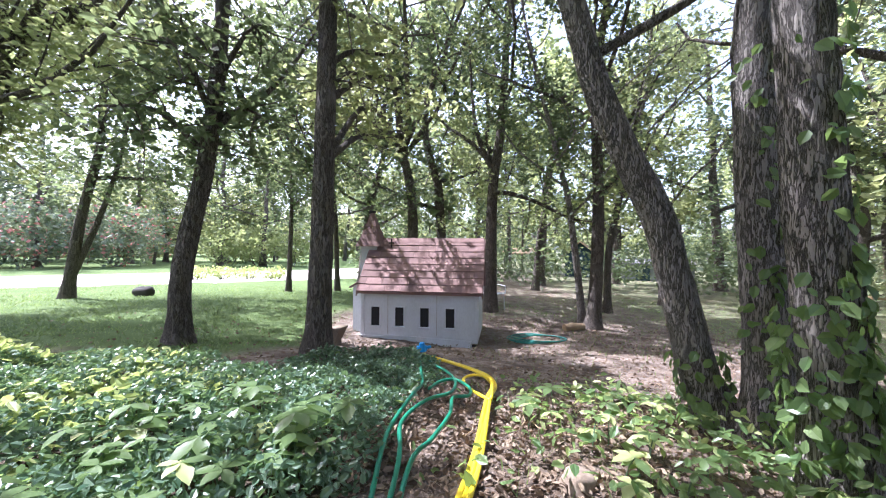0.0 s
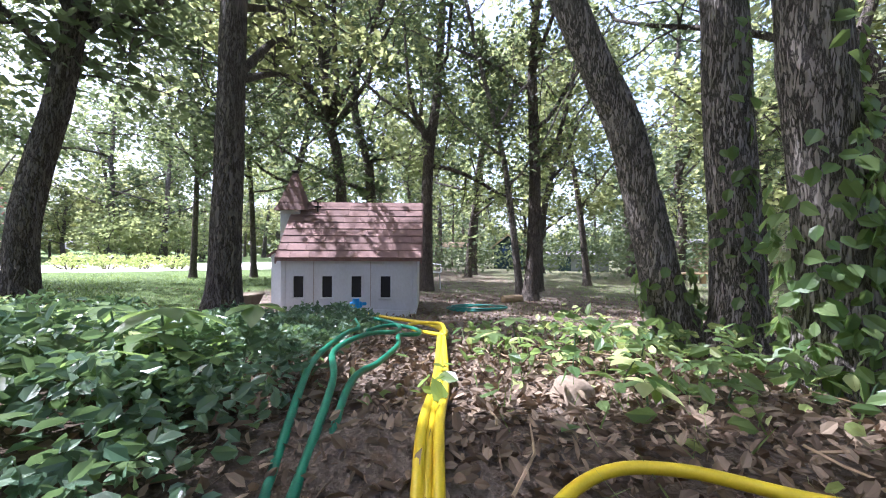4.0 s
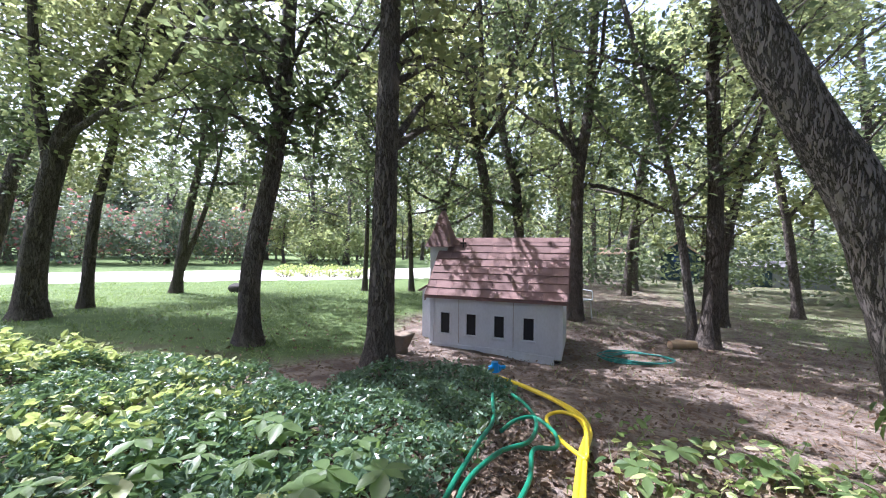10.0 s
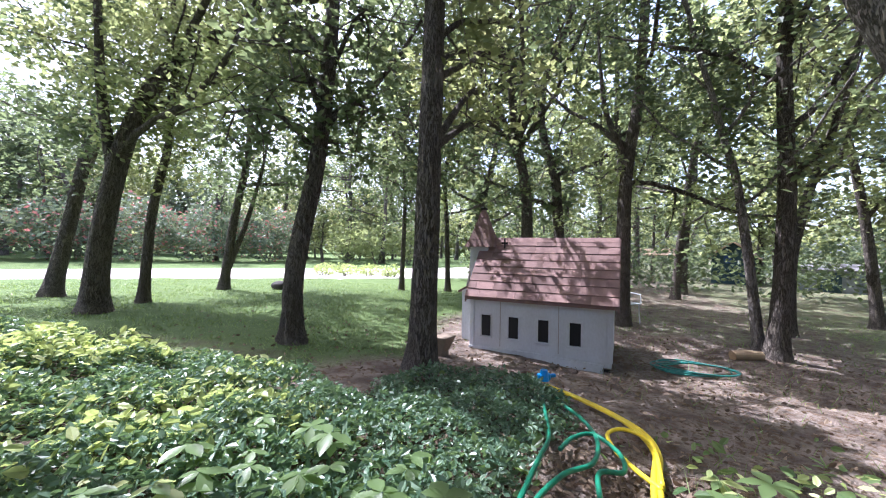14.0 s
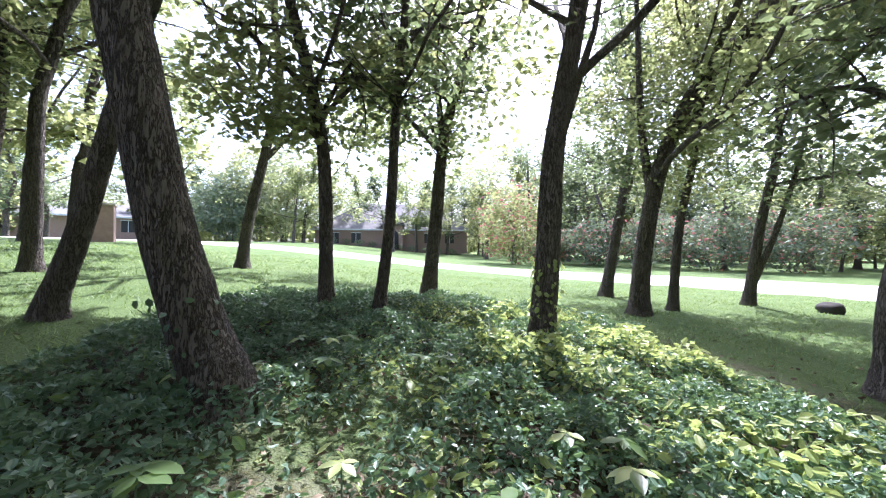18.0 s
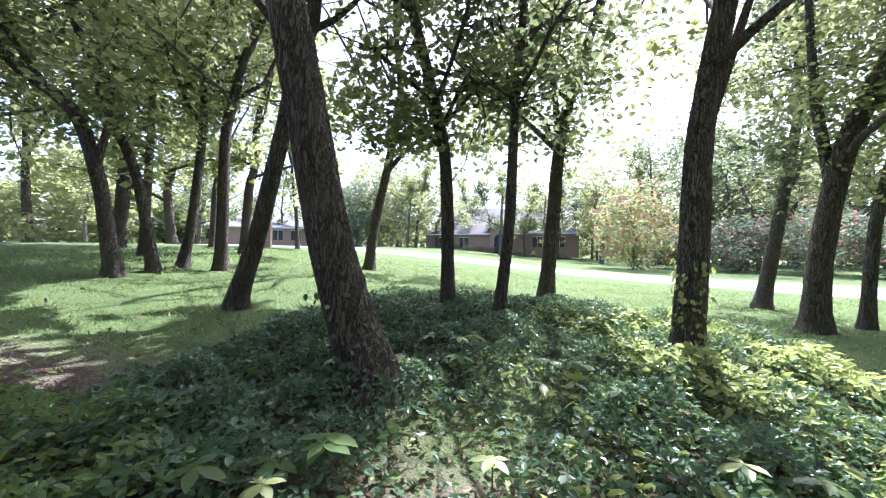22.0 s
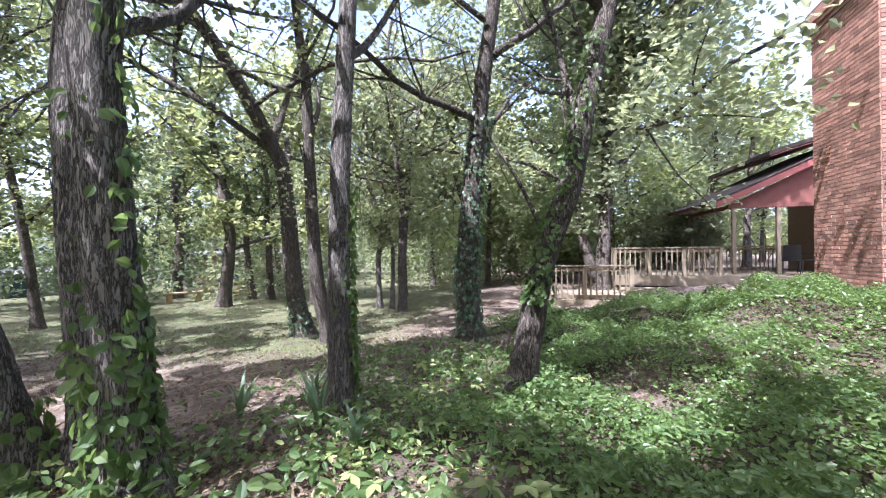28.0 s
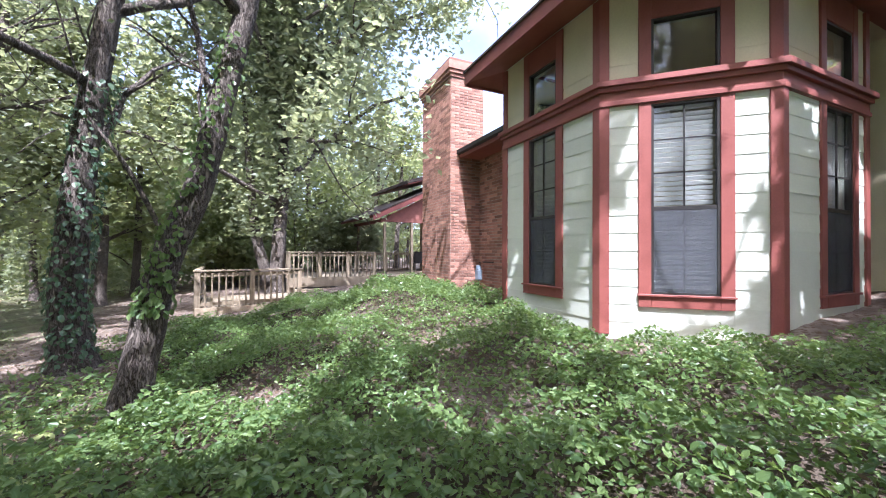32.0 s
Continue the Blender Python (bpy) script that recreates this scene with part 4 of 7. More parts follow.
porch_chair(15.3, -8.75, 70)
porch_chair(15.6, -9.6, 110)


# ---- trees ----
tree_count = [0]


def branch(rng, p0, d0, length, r0, bend_up=0.35, n=6):
    """A wavering limb line and its radii."""
    p, d = [np.array(p0, float)], np.array(d0, float) / np.linalg.norm(d0)
    for k in range(n):
        d = d + rng.normal(0, 0.17, 3) + np.array([0, 0, bend_up * 0.16])
        d /= np.linalg.norm(d)
        p.append(p[-1] + d * length / n)
    return np.array(p), r0 * np.linspace(1, 0.3, n + 1)


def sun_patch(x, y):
    """Hand-set map of sunlit ground at (x, y); crown leaves are dropped to match."""
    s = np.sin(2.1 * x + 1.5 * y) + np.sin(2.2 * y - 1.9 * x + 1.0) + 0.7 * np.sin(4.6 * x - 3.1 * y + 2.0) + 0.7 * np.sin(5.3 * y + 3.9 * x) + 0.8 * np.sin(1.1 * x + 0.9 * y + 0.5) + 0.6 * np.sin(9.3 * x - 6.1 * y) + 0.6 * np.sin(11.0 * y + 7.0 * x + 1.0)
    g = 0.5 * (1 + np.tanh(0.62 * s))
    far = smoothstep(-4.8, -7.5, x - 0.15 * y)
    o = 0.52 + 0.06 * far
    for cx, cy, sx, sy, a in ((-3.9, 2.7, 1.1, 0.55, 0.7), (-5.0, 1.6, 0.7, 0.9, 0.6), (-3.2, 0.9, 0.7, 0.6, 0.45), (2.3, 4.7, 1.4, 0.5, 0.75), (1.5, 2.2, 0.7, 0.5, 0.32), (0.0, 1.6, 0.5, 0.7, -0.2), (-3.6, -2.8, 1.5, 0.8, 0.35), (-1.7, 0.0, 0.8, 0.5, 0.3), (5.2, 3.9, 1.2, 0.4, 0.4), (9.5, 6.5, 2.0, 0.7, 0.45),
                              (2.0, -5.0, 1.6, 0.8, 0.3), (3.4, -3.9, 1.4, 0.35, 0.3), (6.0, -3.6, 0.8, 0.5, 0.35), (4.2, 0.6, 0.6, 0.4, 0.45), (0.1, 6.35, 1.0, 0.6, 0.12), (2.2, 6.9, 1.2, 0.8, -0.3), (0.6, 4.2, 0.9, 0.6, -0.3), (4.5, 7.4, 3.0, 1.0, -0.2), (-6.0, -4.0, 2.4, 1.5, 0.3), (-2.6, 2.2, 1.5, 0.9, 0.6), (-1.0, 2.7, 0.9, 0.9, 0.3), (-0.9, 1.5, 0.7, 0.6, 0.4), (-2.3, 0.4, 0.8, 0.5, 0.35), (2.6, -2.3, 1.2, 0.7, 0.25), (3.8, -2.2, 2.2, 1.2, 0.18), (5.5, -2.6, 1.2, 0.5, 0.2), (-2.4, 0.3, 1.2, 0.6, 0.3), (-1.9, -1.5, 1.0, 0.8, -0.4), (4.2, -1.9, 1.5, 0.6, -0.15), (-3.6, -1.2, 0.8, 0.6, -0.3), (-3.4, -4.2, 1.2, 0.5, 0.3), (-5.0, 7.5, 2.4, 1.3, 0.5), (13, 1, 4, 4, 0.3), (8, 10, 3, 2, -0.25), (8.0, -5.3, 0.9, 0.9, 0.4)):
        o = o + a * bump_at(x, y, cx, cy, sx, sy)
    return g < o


def sun_cull_zone(x, y):
    """Ground where every leaf in the sun's way is dropped inside a sun patch."""
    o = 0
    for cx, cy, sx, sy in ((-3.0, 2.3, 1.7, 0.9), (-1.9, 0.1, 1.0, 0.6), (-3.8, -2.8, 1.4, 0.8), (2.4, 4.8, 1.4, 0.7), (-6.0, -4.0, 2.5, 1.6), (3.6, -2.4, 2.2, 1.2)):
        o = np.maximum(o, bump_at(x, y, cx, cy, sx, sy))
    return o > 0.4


def roof_cull_zone(x, y):
    """The sun's way to the chapel's roof, where crown leaves are dropped; sprays stay."""
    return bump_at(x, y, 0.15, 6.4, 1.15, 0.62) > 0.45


SUN_X, SUN_Y = sun_dir.x / sun_dir.z, sun_dir.y / sun_dir.z


def oak(x, y, r, via, height, leaves=8600, mat=None, pale=False, fork=False, label="", size=0.112, limb_n=11, low=0.27, stem=None, reach=1.25, gaps=True, lean=(0, 0), sprigs=80, stem_r=0.62, sprays=(), rise=(0.1, 1.1), loose=0.17):
    """A post oak: furrowed trunk through the given points, crooked limbs with twigs, and a loose crown of single leaves."""
    tree_count[0] += 1
    rng = np.random.default_rng(100 + tree_count[0])
    near = leaves > 4000
    if x < -3.5 and near:
        leaves, size = int(leaves * 2.1), size * 0.92
    if 2.5 < x < 7.5 and y < 5:
        size *= 0.8
    height *= 1.12
    # eastern trees take the paler leaf, with the sun on them in its colour
    mat = mat or (M_pale_leaf if x > 5 and y < 9 else (M_oak, M_oak_dark, M_elm)[tree_count[0] % 3])
    bark = M_bark_pale if pale else M_bark
    z0 = gz(x, y)
    pts = [np.array((x, y, z0 - 0.12)), np.array((x, y, z0 + 0.12))] + [np.array(q) for q in via]
    d = pts[-1] - pts[-2]
    d = d / np.linalg.norm(d)
    while pts[-1][2] < z0 + height * (0.55 if fork else 0.9):
        d = d * 0.75 + np.array([0, 0, 0.25]) + np.append(rng.normal(0, 0.10, 2), 0)
        d /= np.linalg.norm(d)
        pts.append(pts[-1] + d * 0.7)
        if len(pts) > 25 or fork:
            break
    line = np.array(smooth_line([tuple(q) for q in pts], 5))
    h = np.clip((line[:, 2] - z0) / height, 0, 1)
    rad = r * (1.0 - 0.72 * h) * (1 + 0.55 * np.exp(-np.maximum(line[:, 2] - z0, 0) / 0.16))
    tree = thing("oak_tree", label or ("post oak with furrowed %s bark and a loose green crown" % ("grey" if pale else "dark")), "tree", "oaks of the grove", at=(x, y, z0))
    inv = Matrix.Translation((-x, -y, -z0))

    def child(name, v, f, m, smooth=True):
        me = mesh_of(name, np.asarray(v) - np.array((x, y, z0)), f, m, smooth)
        return part(name, me, None, tree)
    child("trunk", *tube(line, rad, 14 if near else 7, 0.05, tree_count[0]), bark)
    tips = []
    top = len(line) - 1
    if stem:
        s2 = np.array(smooth_line(stem, 5))
        end = s2[-1] + (s2[-1] - s2[-4]) * np.linspace(0.3, 1.8, 6)[:, None] + np.array([0, 0, 0.12]) * np.arange(6)[:, None]
        s2 = np.concatenate([s2, end])
        r2 = np.interp(s2[0, 2], line[:, 2], rad) * stem_r
        child("stem", *tube(s2, np.linspace(r2, r2 * 0.25, len(s2)), 10, 0.04, 5), bark)
        tips += list(s2[4:]) * 2
    for k in range(limb_n):
        if fork:
            s = top - rng.integers(0, 3)
            a = k * 2 * math.pi / limb_n + rng.uniform(-0.3, 0.3)
            d0 = np.array([0.5 * math.cos(a), 0.5 * math.sin(a), rng.uniform(0.8, 1.3)])
            length, r0 = height * rng.uniform(0.45, 0.62), r * rng.uniform(0.35, 0.5)
        else:
            lo = np.searchsorted(h, low)
            s = int(lo + (top - lo) * ((k + rng.uniform(0, 0.9)) / limb_n))
            s = min(s, top)
            a = k * 2.4 + rng.uniform(-0.5, 0.5)
            d0 = np.array([math.cos(a) + lean[0], math.sin(a) + lean[1], rng.uniform(*rise)])
            length = reach * height * rng.uniform(0.24, 0.42) * (1.2 - 0.6 * h[s])
            r0 = rad[s] * rng.uniform(0.38, 0.6)
        p, q = branch(rng, line[s], d0, length, r0, n=7)
        pieces = [tube(p, q, 7 if near else 4)]
        tips += list(p[3:])
        for _ in range(5 if near else 3):
            i = rng.integers(2, 7)
            td = (p[i] - p[i - 1]) + rng.normal(0, 0.7, 3) * np.linalg.norm(p[i] - p[i - 1]) * 1.5
            tp, tr = branch(rng, p[i], td, length * rng.uniform(0.25, 0.5), q[i] * 0.5, 0.2, 4)
            pieces.append(tube(tp, tr, 4 if near else 3))
            tips += list(tp[1:])
        child("limb", *join(pieces), bark)
    tips += list(line[int(top * 0.75):])
    k = sprigs if near else 26
    sprig = line[rng.integers(np.searchsorted(h, 0.24), top, k)] + rng.normal(0, 0.3, (k, 3))
    tips = np.array(tips + list(sprig))
    # leaves gather in clumps round the twigs
    per = 22 if near else 14
    clump = tips[rng.integers(0, len(tips), leaves // per)] + rng.normal(0, 0.2, (leaves // per, 3))
    c = clump[rng.integers(0, len(clump), leaves)] + rng.normal(0, loose if near else 0.2, (leaves, 3))
    c = c[c[:, 2] > z0 + 1.9]
    over = np.hypot(c[:, 0], c[:, 1])
    c = c[(over > (6.2 if x > 2.5 else 4.4)) | (c[:, 2] > 1.9 + 0.72 * over)]
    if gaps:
        # leaves in the sun map's way are dropped: light shaped into the crown
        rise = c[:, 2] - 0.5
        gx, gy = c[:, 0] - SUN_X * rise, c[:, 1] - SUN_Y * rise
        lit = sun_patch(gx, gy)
        free = (lit & sun_cull_zone(gx, gy)) | roof_cull_zone(gx, gy)
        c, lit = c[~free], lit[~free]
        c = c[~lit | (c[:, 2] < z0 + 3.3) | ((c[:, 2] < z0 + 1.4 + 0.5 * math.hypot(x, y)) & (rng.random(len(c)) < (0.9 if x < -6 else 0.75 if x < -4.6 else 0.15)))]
    elif not near:
        g = np.sin(2.3 * c[:, 0] + 1.1 * c[:, 1]) + np.sin(2.0 * c[:, 1] - 1.5 * c[:, 0] + 0.8 * c[:, 2])
        c = c[(c[:, 2] < z0 + 3.5) | (g > -1.0)]
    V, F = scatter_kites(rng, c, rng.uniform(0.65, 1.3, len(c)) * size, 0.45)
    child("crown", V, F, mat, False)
    # long limbs with leaf sprays over the clearing, some set to shade the chapel
    for end, count in sprays:
        end = np.array(end, float)
        s = int(np.argmin(np.abs(line[:, 2] - (end[2] - 0.45 * np.hypot(*(end - line[-1])[:2])).clip(z0 + 2.3, line[-1, 2]))))
        mid = line[s] * 0.5 + end * 0.5 + np.append(rng.normal(0, 0.15, 2), 0.25)
        p = np.array(smooth_line([tuple(line[s]), tuple(mid), tuple(end)], 5))
        pieces, at = [tube(p, np.linspace(rad[s] * 0.42, 0.012, len(p)), 6)], list(p[5:])
        for _ in range(9):
            i = rng.integers(3, len(p))
            tp, tr = branch(rng, p[i], rng.normal(0, 1, 3) * np.array([1, 1, 0.5]), rng.uniform(0.4, 0.9), 0.014, 0.1, 4)
            pieces.append(tube(tp, tr, 4))
            at += list(tp[1:])
        child("limb", *join(pieces), bark)
        at = np.array(at)
        heart = at[rng.integers(0, len(at), max(4, count // 26))] + rng.normal(0, 0.1, (max(4, count // 26), 3))
        c = heart[rng.integers(0, len(heart), count)] + rng.normal(0, 0.13, (count, 3))
        V, F = scatter_kites(rng, c, rng.uniform(0.65, 1.3, count) * 0.12, 0.4)
        tagged(child("leaf_spray", V, F, mat, False), kind="stuff")
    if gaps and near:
        # extra leaves above the view, added to shade the ground outside the sun map
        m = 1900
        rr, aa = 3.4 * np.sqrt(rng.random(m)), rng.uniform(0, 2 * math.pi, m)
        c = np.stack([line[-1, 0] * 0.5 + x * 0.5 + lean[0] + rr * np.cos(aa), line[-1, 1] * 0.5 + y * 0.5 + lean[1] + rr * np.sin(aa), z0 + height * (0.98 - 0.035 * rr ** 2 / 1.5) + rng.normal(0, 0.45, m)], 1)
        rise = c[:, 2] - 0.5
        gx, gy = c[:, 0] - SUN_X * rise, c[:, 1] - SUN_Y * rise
        c = c[~sun_patch(gx, gy) & ~roof_cull_zone(gx, gy) & (c[:, 2] > 2.2 + 0.6 * np.hypot(c[:, 0], c[:, 1]))]
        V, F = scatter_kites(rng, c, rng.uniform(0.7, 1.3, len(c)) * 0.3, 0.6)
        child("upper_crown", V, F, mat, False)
    return tree


oak(-2.54, -0.62, 0.145, [(-2.54, -0.74, 1.32), (-2.51, -0.88, 1.88), (-2.49, -1.01, 2.59), (-2.47, -1.15, 3.31)], 8.0)
oak(-3.86, -2.59, 0.099, [(-3.90, -2.41, 1.89), (-3.97, -2.18, 2.94), (-4.00, -2.06, 3.56)], 7.5)
oak(-4.83, -0.53, 0.085, [(-4.82, -0.55, 2.72), (-4.79, -0.68, 3.54), (-4.72, -0.94, 4.64)], 7.5, stem=[(-4.82, -0.57, 2.99), (-4.74, -0.84, 3.16), (-4.64, -1.24, 3.06)], stem_r=0.4, sprays=[((-4.3, -1.2, 4.0), 260), ((-5.3, 0.1, 4.2), 260), ((-4.6, -0.2, 3.6), 160)])
oak(-4.77, 0.08, 0.071, [(-4.81, 0.20, 2.03), (-4.83, 0.27, 3.32), (-4.85, 0.37, 4.50)], 7.0, sprays=[((-4.5, 0.8, 4.2), 260), ((-5.2, -0.4, 4.6), 240), ((-4.6, 0.3, 3.2), 120)])
oak(-6.98, 0.80, 0.131, [(-7.01, 0.91, 2.17), (-7.05, 1.07, 3.78), (-7.15, 1.44, 5.10)], 7.5, stem=[(-7.04, 1.04, 3.59), (-7.02, 0.94, 4.82), (-7.01, 0.90, 5.77)], sprays=[((-6.6, 1.7, 4.4), 320), ((-7.2, -0.1, 4.6), 320), ((-6.9, 0.9, 3.8), 200), ((-6.4, 0.4, 5.2), 300)])
oak(-4.13, 1.79, 0.133, [(-4.15, 1.86, 1.71), (-4.17, 1.92, 2.68), (-4.20, 2.05, 3.41)], 8.0, stem=[(-4.19, 2.01, 2.97), (-4.23, 2.16, 3.36), (-4.30, 2.41, 4.05)], sprays=[((-4.5, 1.0, 4.6), 220)])
oak(-9.27, 5.36, 0.142, [(-9.33, 5.58, 1.70), (-9.46, 6.03, 3.79), (-9.52, 6.26, 5.00)], 7.0, leaves=4400, size=0.14)
oak(-8.53, -2.98, 0.118, [(-8.56, -2.88, 2.36), (-8.63, -2.60, 3.68), (-8.70, -2.35, 5.00)], 8.0, stem=[(-8.62, -2.63, 3.61), (-8.80, -1.96, 4.34), (-9.01, -1.20, 4.53), (-9.21, -0.44, 4.40)], leaves=8000, size=0.14)
oak(-4.51, -5.02, 0.101, [(-4.50, -5.06, 1.79), (-4.46, -5.22, 2.76), (-4.37, -5.54, 3.65), (-4.17, -6.29, 4.30)], 7.5, stem=[(-4.45, -5.25, 2.84), (-4.49, -5.11, 3.49), (-4.50, -5.04, 4.14)])
oak(-5.09, -5.04, 0.080, [(-5.07, -5.13, 2.15), (-5.02, -5.33, 3.05), (-4.93, -5.64, 3.77)], 7.5)
oak(-5.92, -5.34, 0.082, [(-5.95, -5.23, 2.22), (-5.99, -5.06, 3.76)], 7.5)
oak(-5.95, -4.63, 0.100, [(-5.95, -4.61, 2.20), (-5.96, -4.57, 3.71)], 8.0)
oak(-4.67, -8.62, 0.146, [(-4.71, -8.49, 2.48), (-4.76, -8.32, 3.26)], 8.0)
oak(-6.66, 4.51, 0.156, [(-6.60, 4.56, 1.79), (-6.39, 4.74, 3.24), (-6.01, 5.07, 4.36), (-5.24, 5.72, 5.37)], 7.5, stem=[(-6.50, 4.65, 2.57), (-6.62, 4.54, 3.91), (-6.67, 4.50, 5.49)], reach=1.5, limb_n=14, leaves=8500, lean=(0.6, 0.6))
oak(-7.32, 5.66, 0.092, [(-7.24, 5.73, 2.19), (-7.06, 5.89, 3.50)], 6.5)
oak(-8.50, 8.48, 0.122, [(-8.34, 8.62, 2.32), (-8.14, 8.79, 3.72)], 7.0, stem=[(-8.45, 8.52, 0.92), (-8.10, 8.82, 2.32), (-7.87, 9.02, 3.54)], leaves=4200, size=0.14)
oak(-3.17, 4.51, 0.127, [(-3.15, 4.53, 1.39), (-2.99, 4.67, 2.55), (-2.89, 4.75, 3.71), (-2.83, 4.81, 5.27)], 8.0, mat=M_oak_dark, sprigs=240, stem_r=0.42, sprays=[((-2.6, 6.2, 4.4), 260), ((-4.3, 5.6, 4.0), 420), ((-2.3, 4.9, 3.3), 260), ((-3.9, 4.2, 3.2), 260), ((-2.2, 4.5, 4.3), 280), ((-3.8, 5.0, 4.5), 280), ((-2.9, 3.9, 3.8), 220), ((-3.0, 5.3, 2.9), 220)], stem=[(-3.01, 4.65, 3.16), (-2.54, 5.05, 3.59), (-2.18, 5.36, 4.25), (-1.95, 5.56, 4.79)], reach=1.3, limb_n=12, leaves=7000, lean=(0, 0.5), low=0.5)
# sprays reach north to throw leaf shadows on the chapel roof
oak(-1.40, 4.22, 0.135, [(-1.38, 4.24, 1.49), (-1.36, 4.26, 2.61), (-1.33, 4.27, 4.32)], 9.0, stem=[(-1.34, 4.27, 3.69), (-1.10, 4.47, 3.97), (-0.76, 4.77, 4.09)], low=0.45, stem_r=0.36, sprays=[((-1.3, 7.2, 4.2), 320), ((-2.3, 7.3, 4.5), 300), ((-0.9, 6.7, 3.6), 200), ((-1.7, 7.6, 5.0), 260), ((-0.6, 5.9, 4.2), 200)])
oak(-4.80, 11.66, 0.079, [(-4.75, 11.70, 2.65)], 7.0, leaves=9000, size=0.13, reach=1.7, limb_n=14, lean=(0.2, -0.8))
oak(-3.48, 12.35, 0.085, [(-3.53, 12.31, 2.28)], 8.0, leaves=9000, size=0.13, reach=1.7, limb_n=14, lean=(0.2, -0.8))
oak(2.93, 7.27, 0.131, [(2.99, 7.28, 1.09), (3.02, 7.28, 2.50), (2.97, 7.27, 3.90)], 8.0, stem=[(3.02, 7.28, 2.68), (3.48, 7.36, 3.16), (3.75, 7.40, 3.91)])
oak(2.77, 7.42, 0.077, [(2.70, 7.41, 0.88), (2.60, 7.39, 1.65), (2.44, 7.37, 2.71)], 6.0, pale=True)
oak(4.34, 9.87, 0.103, [(4.37, 9.87, 1.55), (4.67, 9.92, 2.97), (5.05, 9.98, 4.13)], 8.0)
oak(7.09, 12.04, 0.124, [(6.92, 12.02, 1.55), (6.68, 11.98, 3.09), (6.36, 11.93, 4.64)], 8.0)
oak(-1.00, 11.50, 0.183, [(-0.94, 11.51, 2.63), (-1.10, 11.48, 3.96)], 10.0, fork=True, leaves=7500)
oak(1.15, 9.01, 0.149, [(1.19, 9.02, 3.01), (1.39, 9.05, 4.62), (1.52, 9.07, 6.85)], 9.0, stem=[(1.25, 9.03, 3.38), (0.81, 8.95, 4.37), (0.68, 8.93, 5.23)])
oak(1.89, 2.59, 0.124, [(1.79, 2.61, 0.76), (1.65, 2.63, 1.35), (1.52, 2.66, 1.86), (1.31, 2.70, 2.33), (1.12, 2.74, 2.81), (0.97, 2.76, 3.36)], 8.0, pale=True)
oak(2.08, 2.38, 0.146, [(2.08, 2.38, 1.04), (2.03, 2.39, 1.74), (2.00, 2.39, 2.47), (1.99, 2.40, 3.03)], 8.5, pale=True)
oak(1.83, 1.72, 0.135, [(1.80, 1.73, 1.21), (1.74, 1.74, 1.74), (1.71, 1.75, 2.27), (1.68, 1.75, 2.93)], 9.0, pale=True)
oak(7.04, 4.23, 0.186, [(6.87, 4.33, 1.17), (6.72, 4.42, 3.24), (6.48, 4.55, 3.96), (5.72, 4.99, 5.42), (5.19, 5.30, 6.04)], 8.5, stem=[(6.52, 4.53, 3.86), (6.72, 4.41, 4.69), (7.07, 4.21, 5.93)])
oak(6.45, 3.30, 0.130, [(6.27, 3.41, 1.26), (6.17, 3.47, 2.99), (6.10, 3.50, 4.82)], 8.5)
oak(3.41, 1.34, 0.113, [(3.41, 1.36, 1.06), (3.41, 1.35, 1.81), (3.41, 1.32, 2.82), (3.41, 1.24, 4.07)], 8.5, pale=True)
oak(4.21, -0.28, 0.139, [(4.22, -0.37, 1.00), (4.23, -0.53, 1.79), (4.24, -0.75, 2.39), (4.25, -0.94, 3.30), (4.27, -1.16, 4.34)], 8.5, stem=[(4.23, -0.53, 1.91), (4.21, -0.26, 2.52), (4.19, -0.03, 2.89)], stem_r=0.2)
oak(6.64, 0.68, 0.206, [(6.63, 0.74, 1.28), (6.64, 0.63, 2.95), (6.65, 0.42, 4.72), (6.67, 0.21, 6.19)], 8.5)
oak(10.69, 3.40, 0.121, [(10.69, 3.38, 1.75), (10.70, 3.21, 3.69)], 8.0, leaves=8000, size=0.14)
oak(13.96, 11.47, 0.153, [(13.94, 11.74, 2.00)], 8.0, leaves=8000, size=0.14)
oak(13.89, 10.50, 0.152, [(13.89, 10.59, 1.99)], 8.0, leaves=8000, size=0.14)
oak(13.87, -2.59, 0.24, [(13.88, -2.71, 2.69), (13.88, -2.83, 4.73), (13.87, -2.65, 6.77)], 12.0, mat=M_pale_leaf, leaves=62000, limb_n=34, low=0.15, reach=1.45, size=0.2, gaps=False, sprigs=200, rise=(-0.05, 0.75), loose=0.34, stem=[(13.9, -2.4, 0.7), (13.95, -1.98, 2.4), (13.95, -1.75, 4.7)], stem_r=0.75)
oak(11.32, 4.43, 0.078, [(11.32, 4.42, 1.75)], 6.0, pale=True, leaves=8000, size=0.14)
oak(11.18, 3.93, 0.076, [(11.18, 3.89, 1.75)], 6.0, pale=True, leaves=8000, size=0.14)
oak(10.37, 3.28, 0.119, [(10.38, 3.31, 1.55), (10.37, 3.27, 3.40)], 8.0, leaves=8000, size=0.14)
oak(11.65, 4.55, 0.095, [(11.66, 4.59, 1.52)], 7.0, pale=True, leaves=8000, size=0.14)
oak(14.74, 4.88, 0.136, [(14.69, 4.91, 2.49), (14.79, 4.85, 5.90)], 8.0, leaves=8000, size=0.14)
oak(1.46, 11.90, 0.113, [(1.53, 11.86, 2.49)], 8.0, leaves=8000, size=0.14)
# out of view: its crown is added to dapple the house front with shade
oak(-1.25, -5.1, 0.13, [(-1.2, -5.05, 2.6), (-1.1, -4.9, 4.2)], 8.0, reach=1.45, label="unseen post oak beside the house, added to dapple its front")


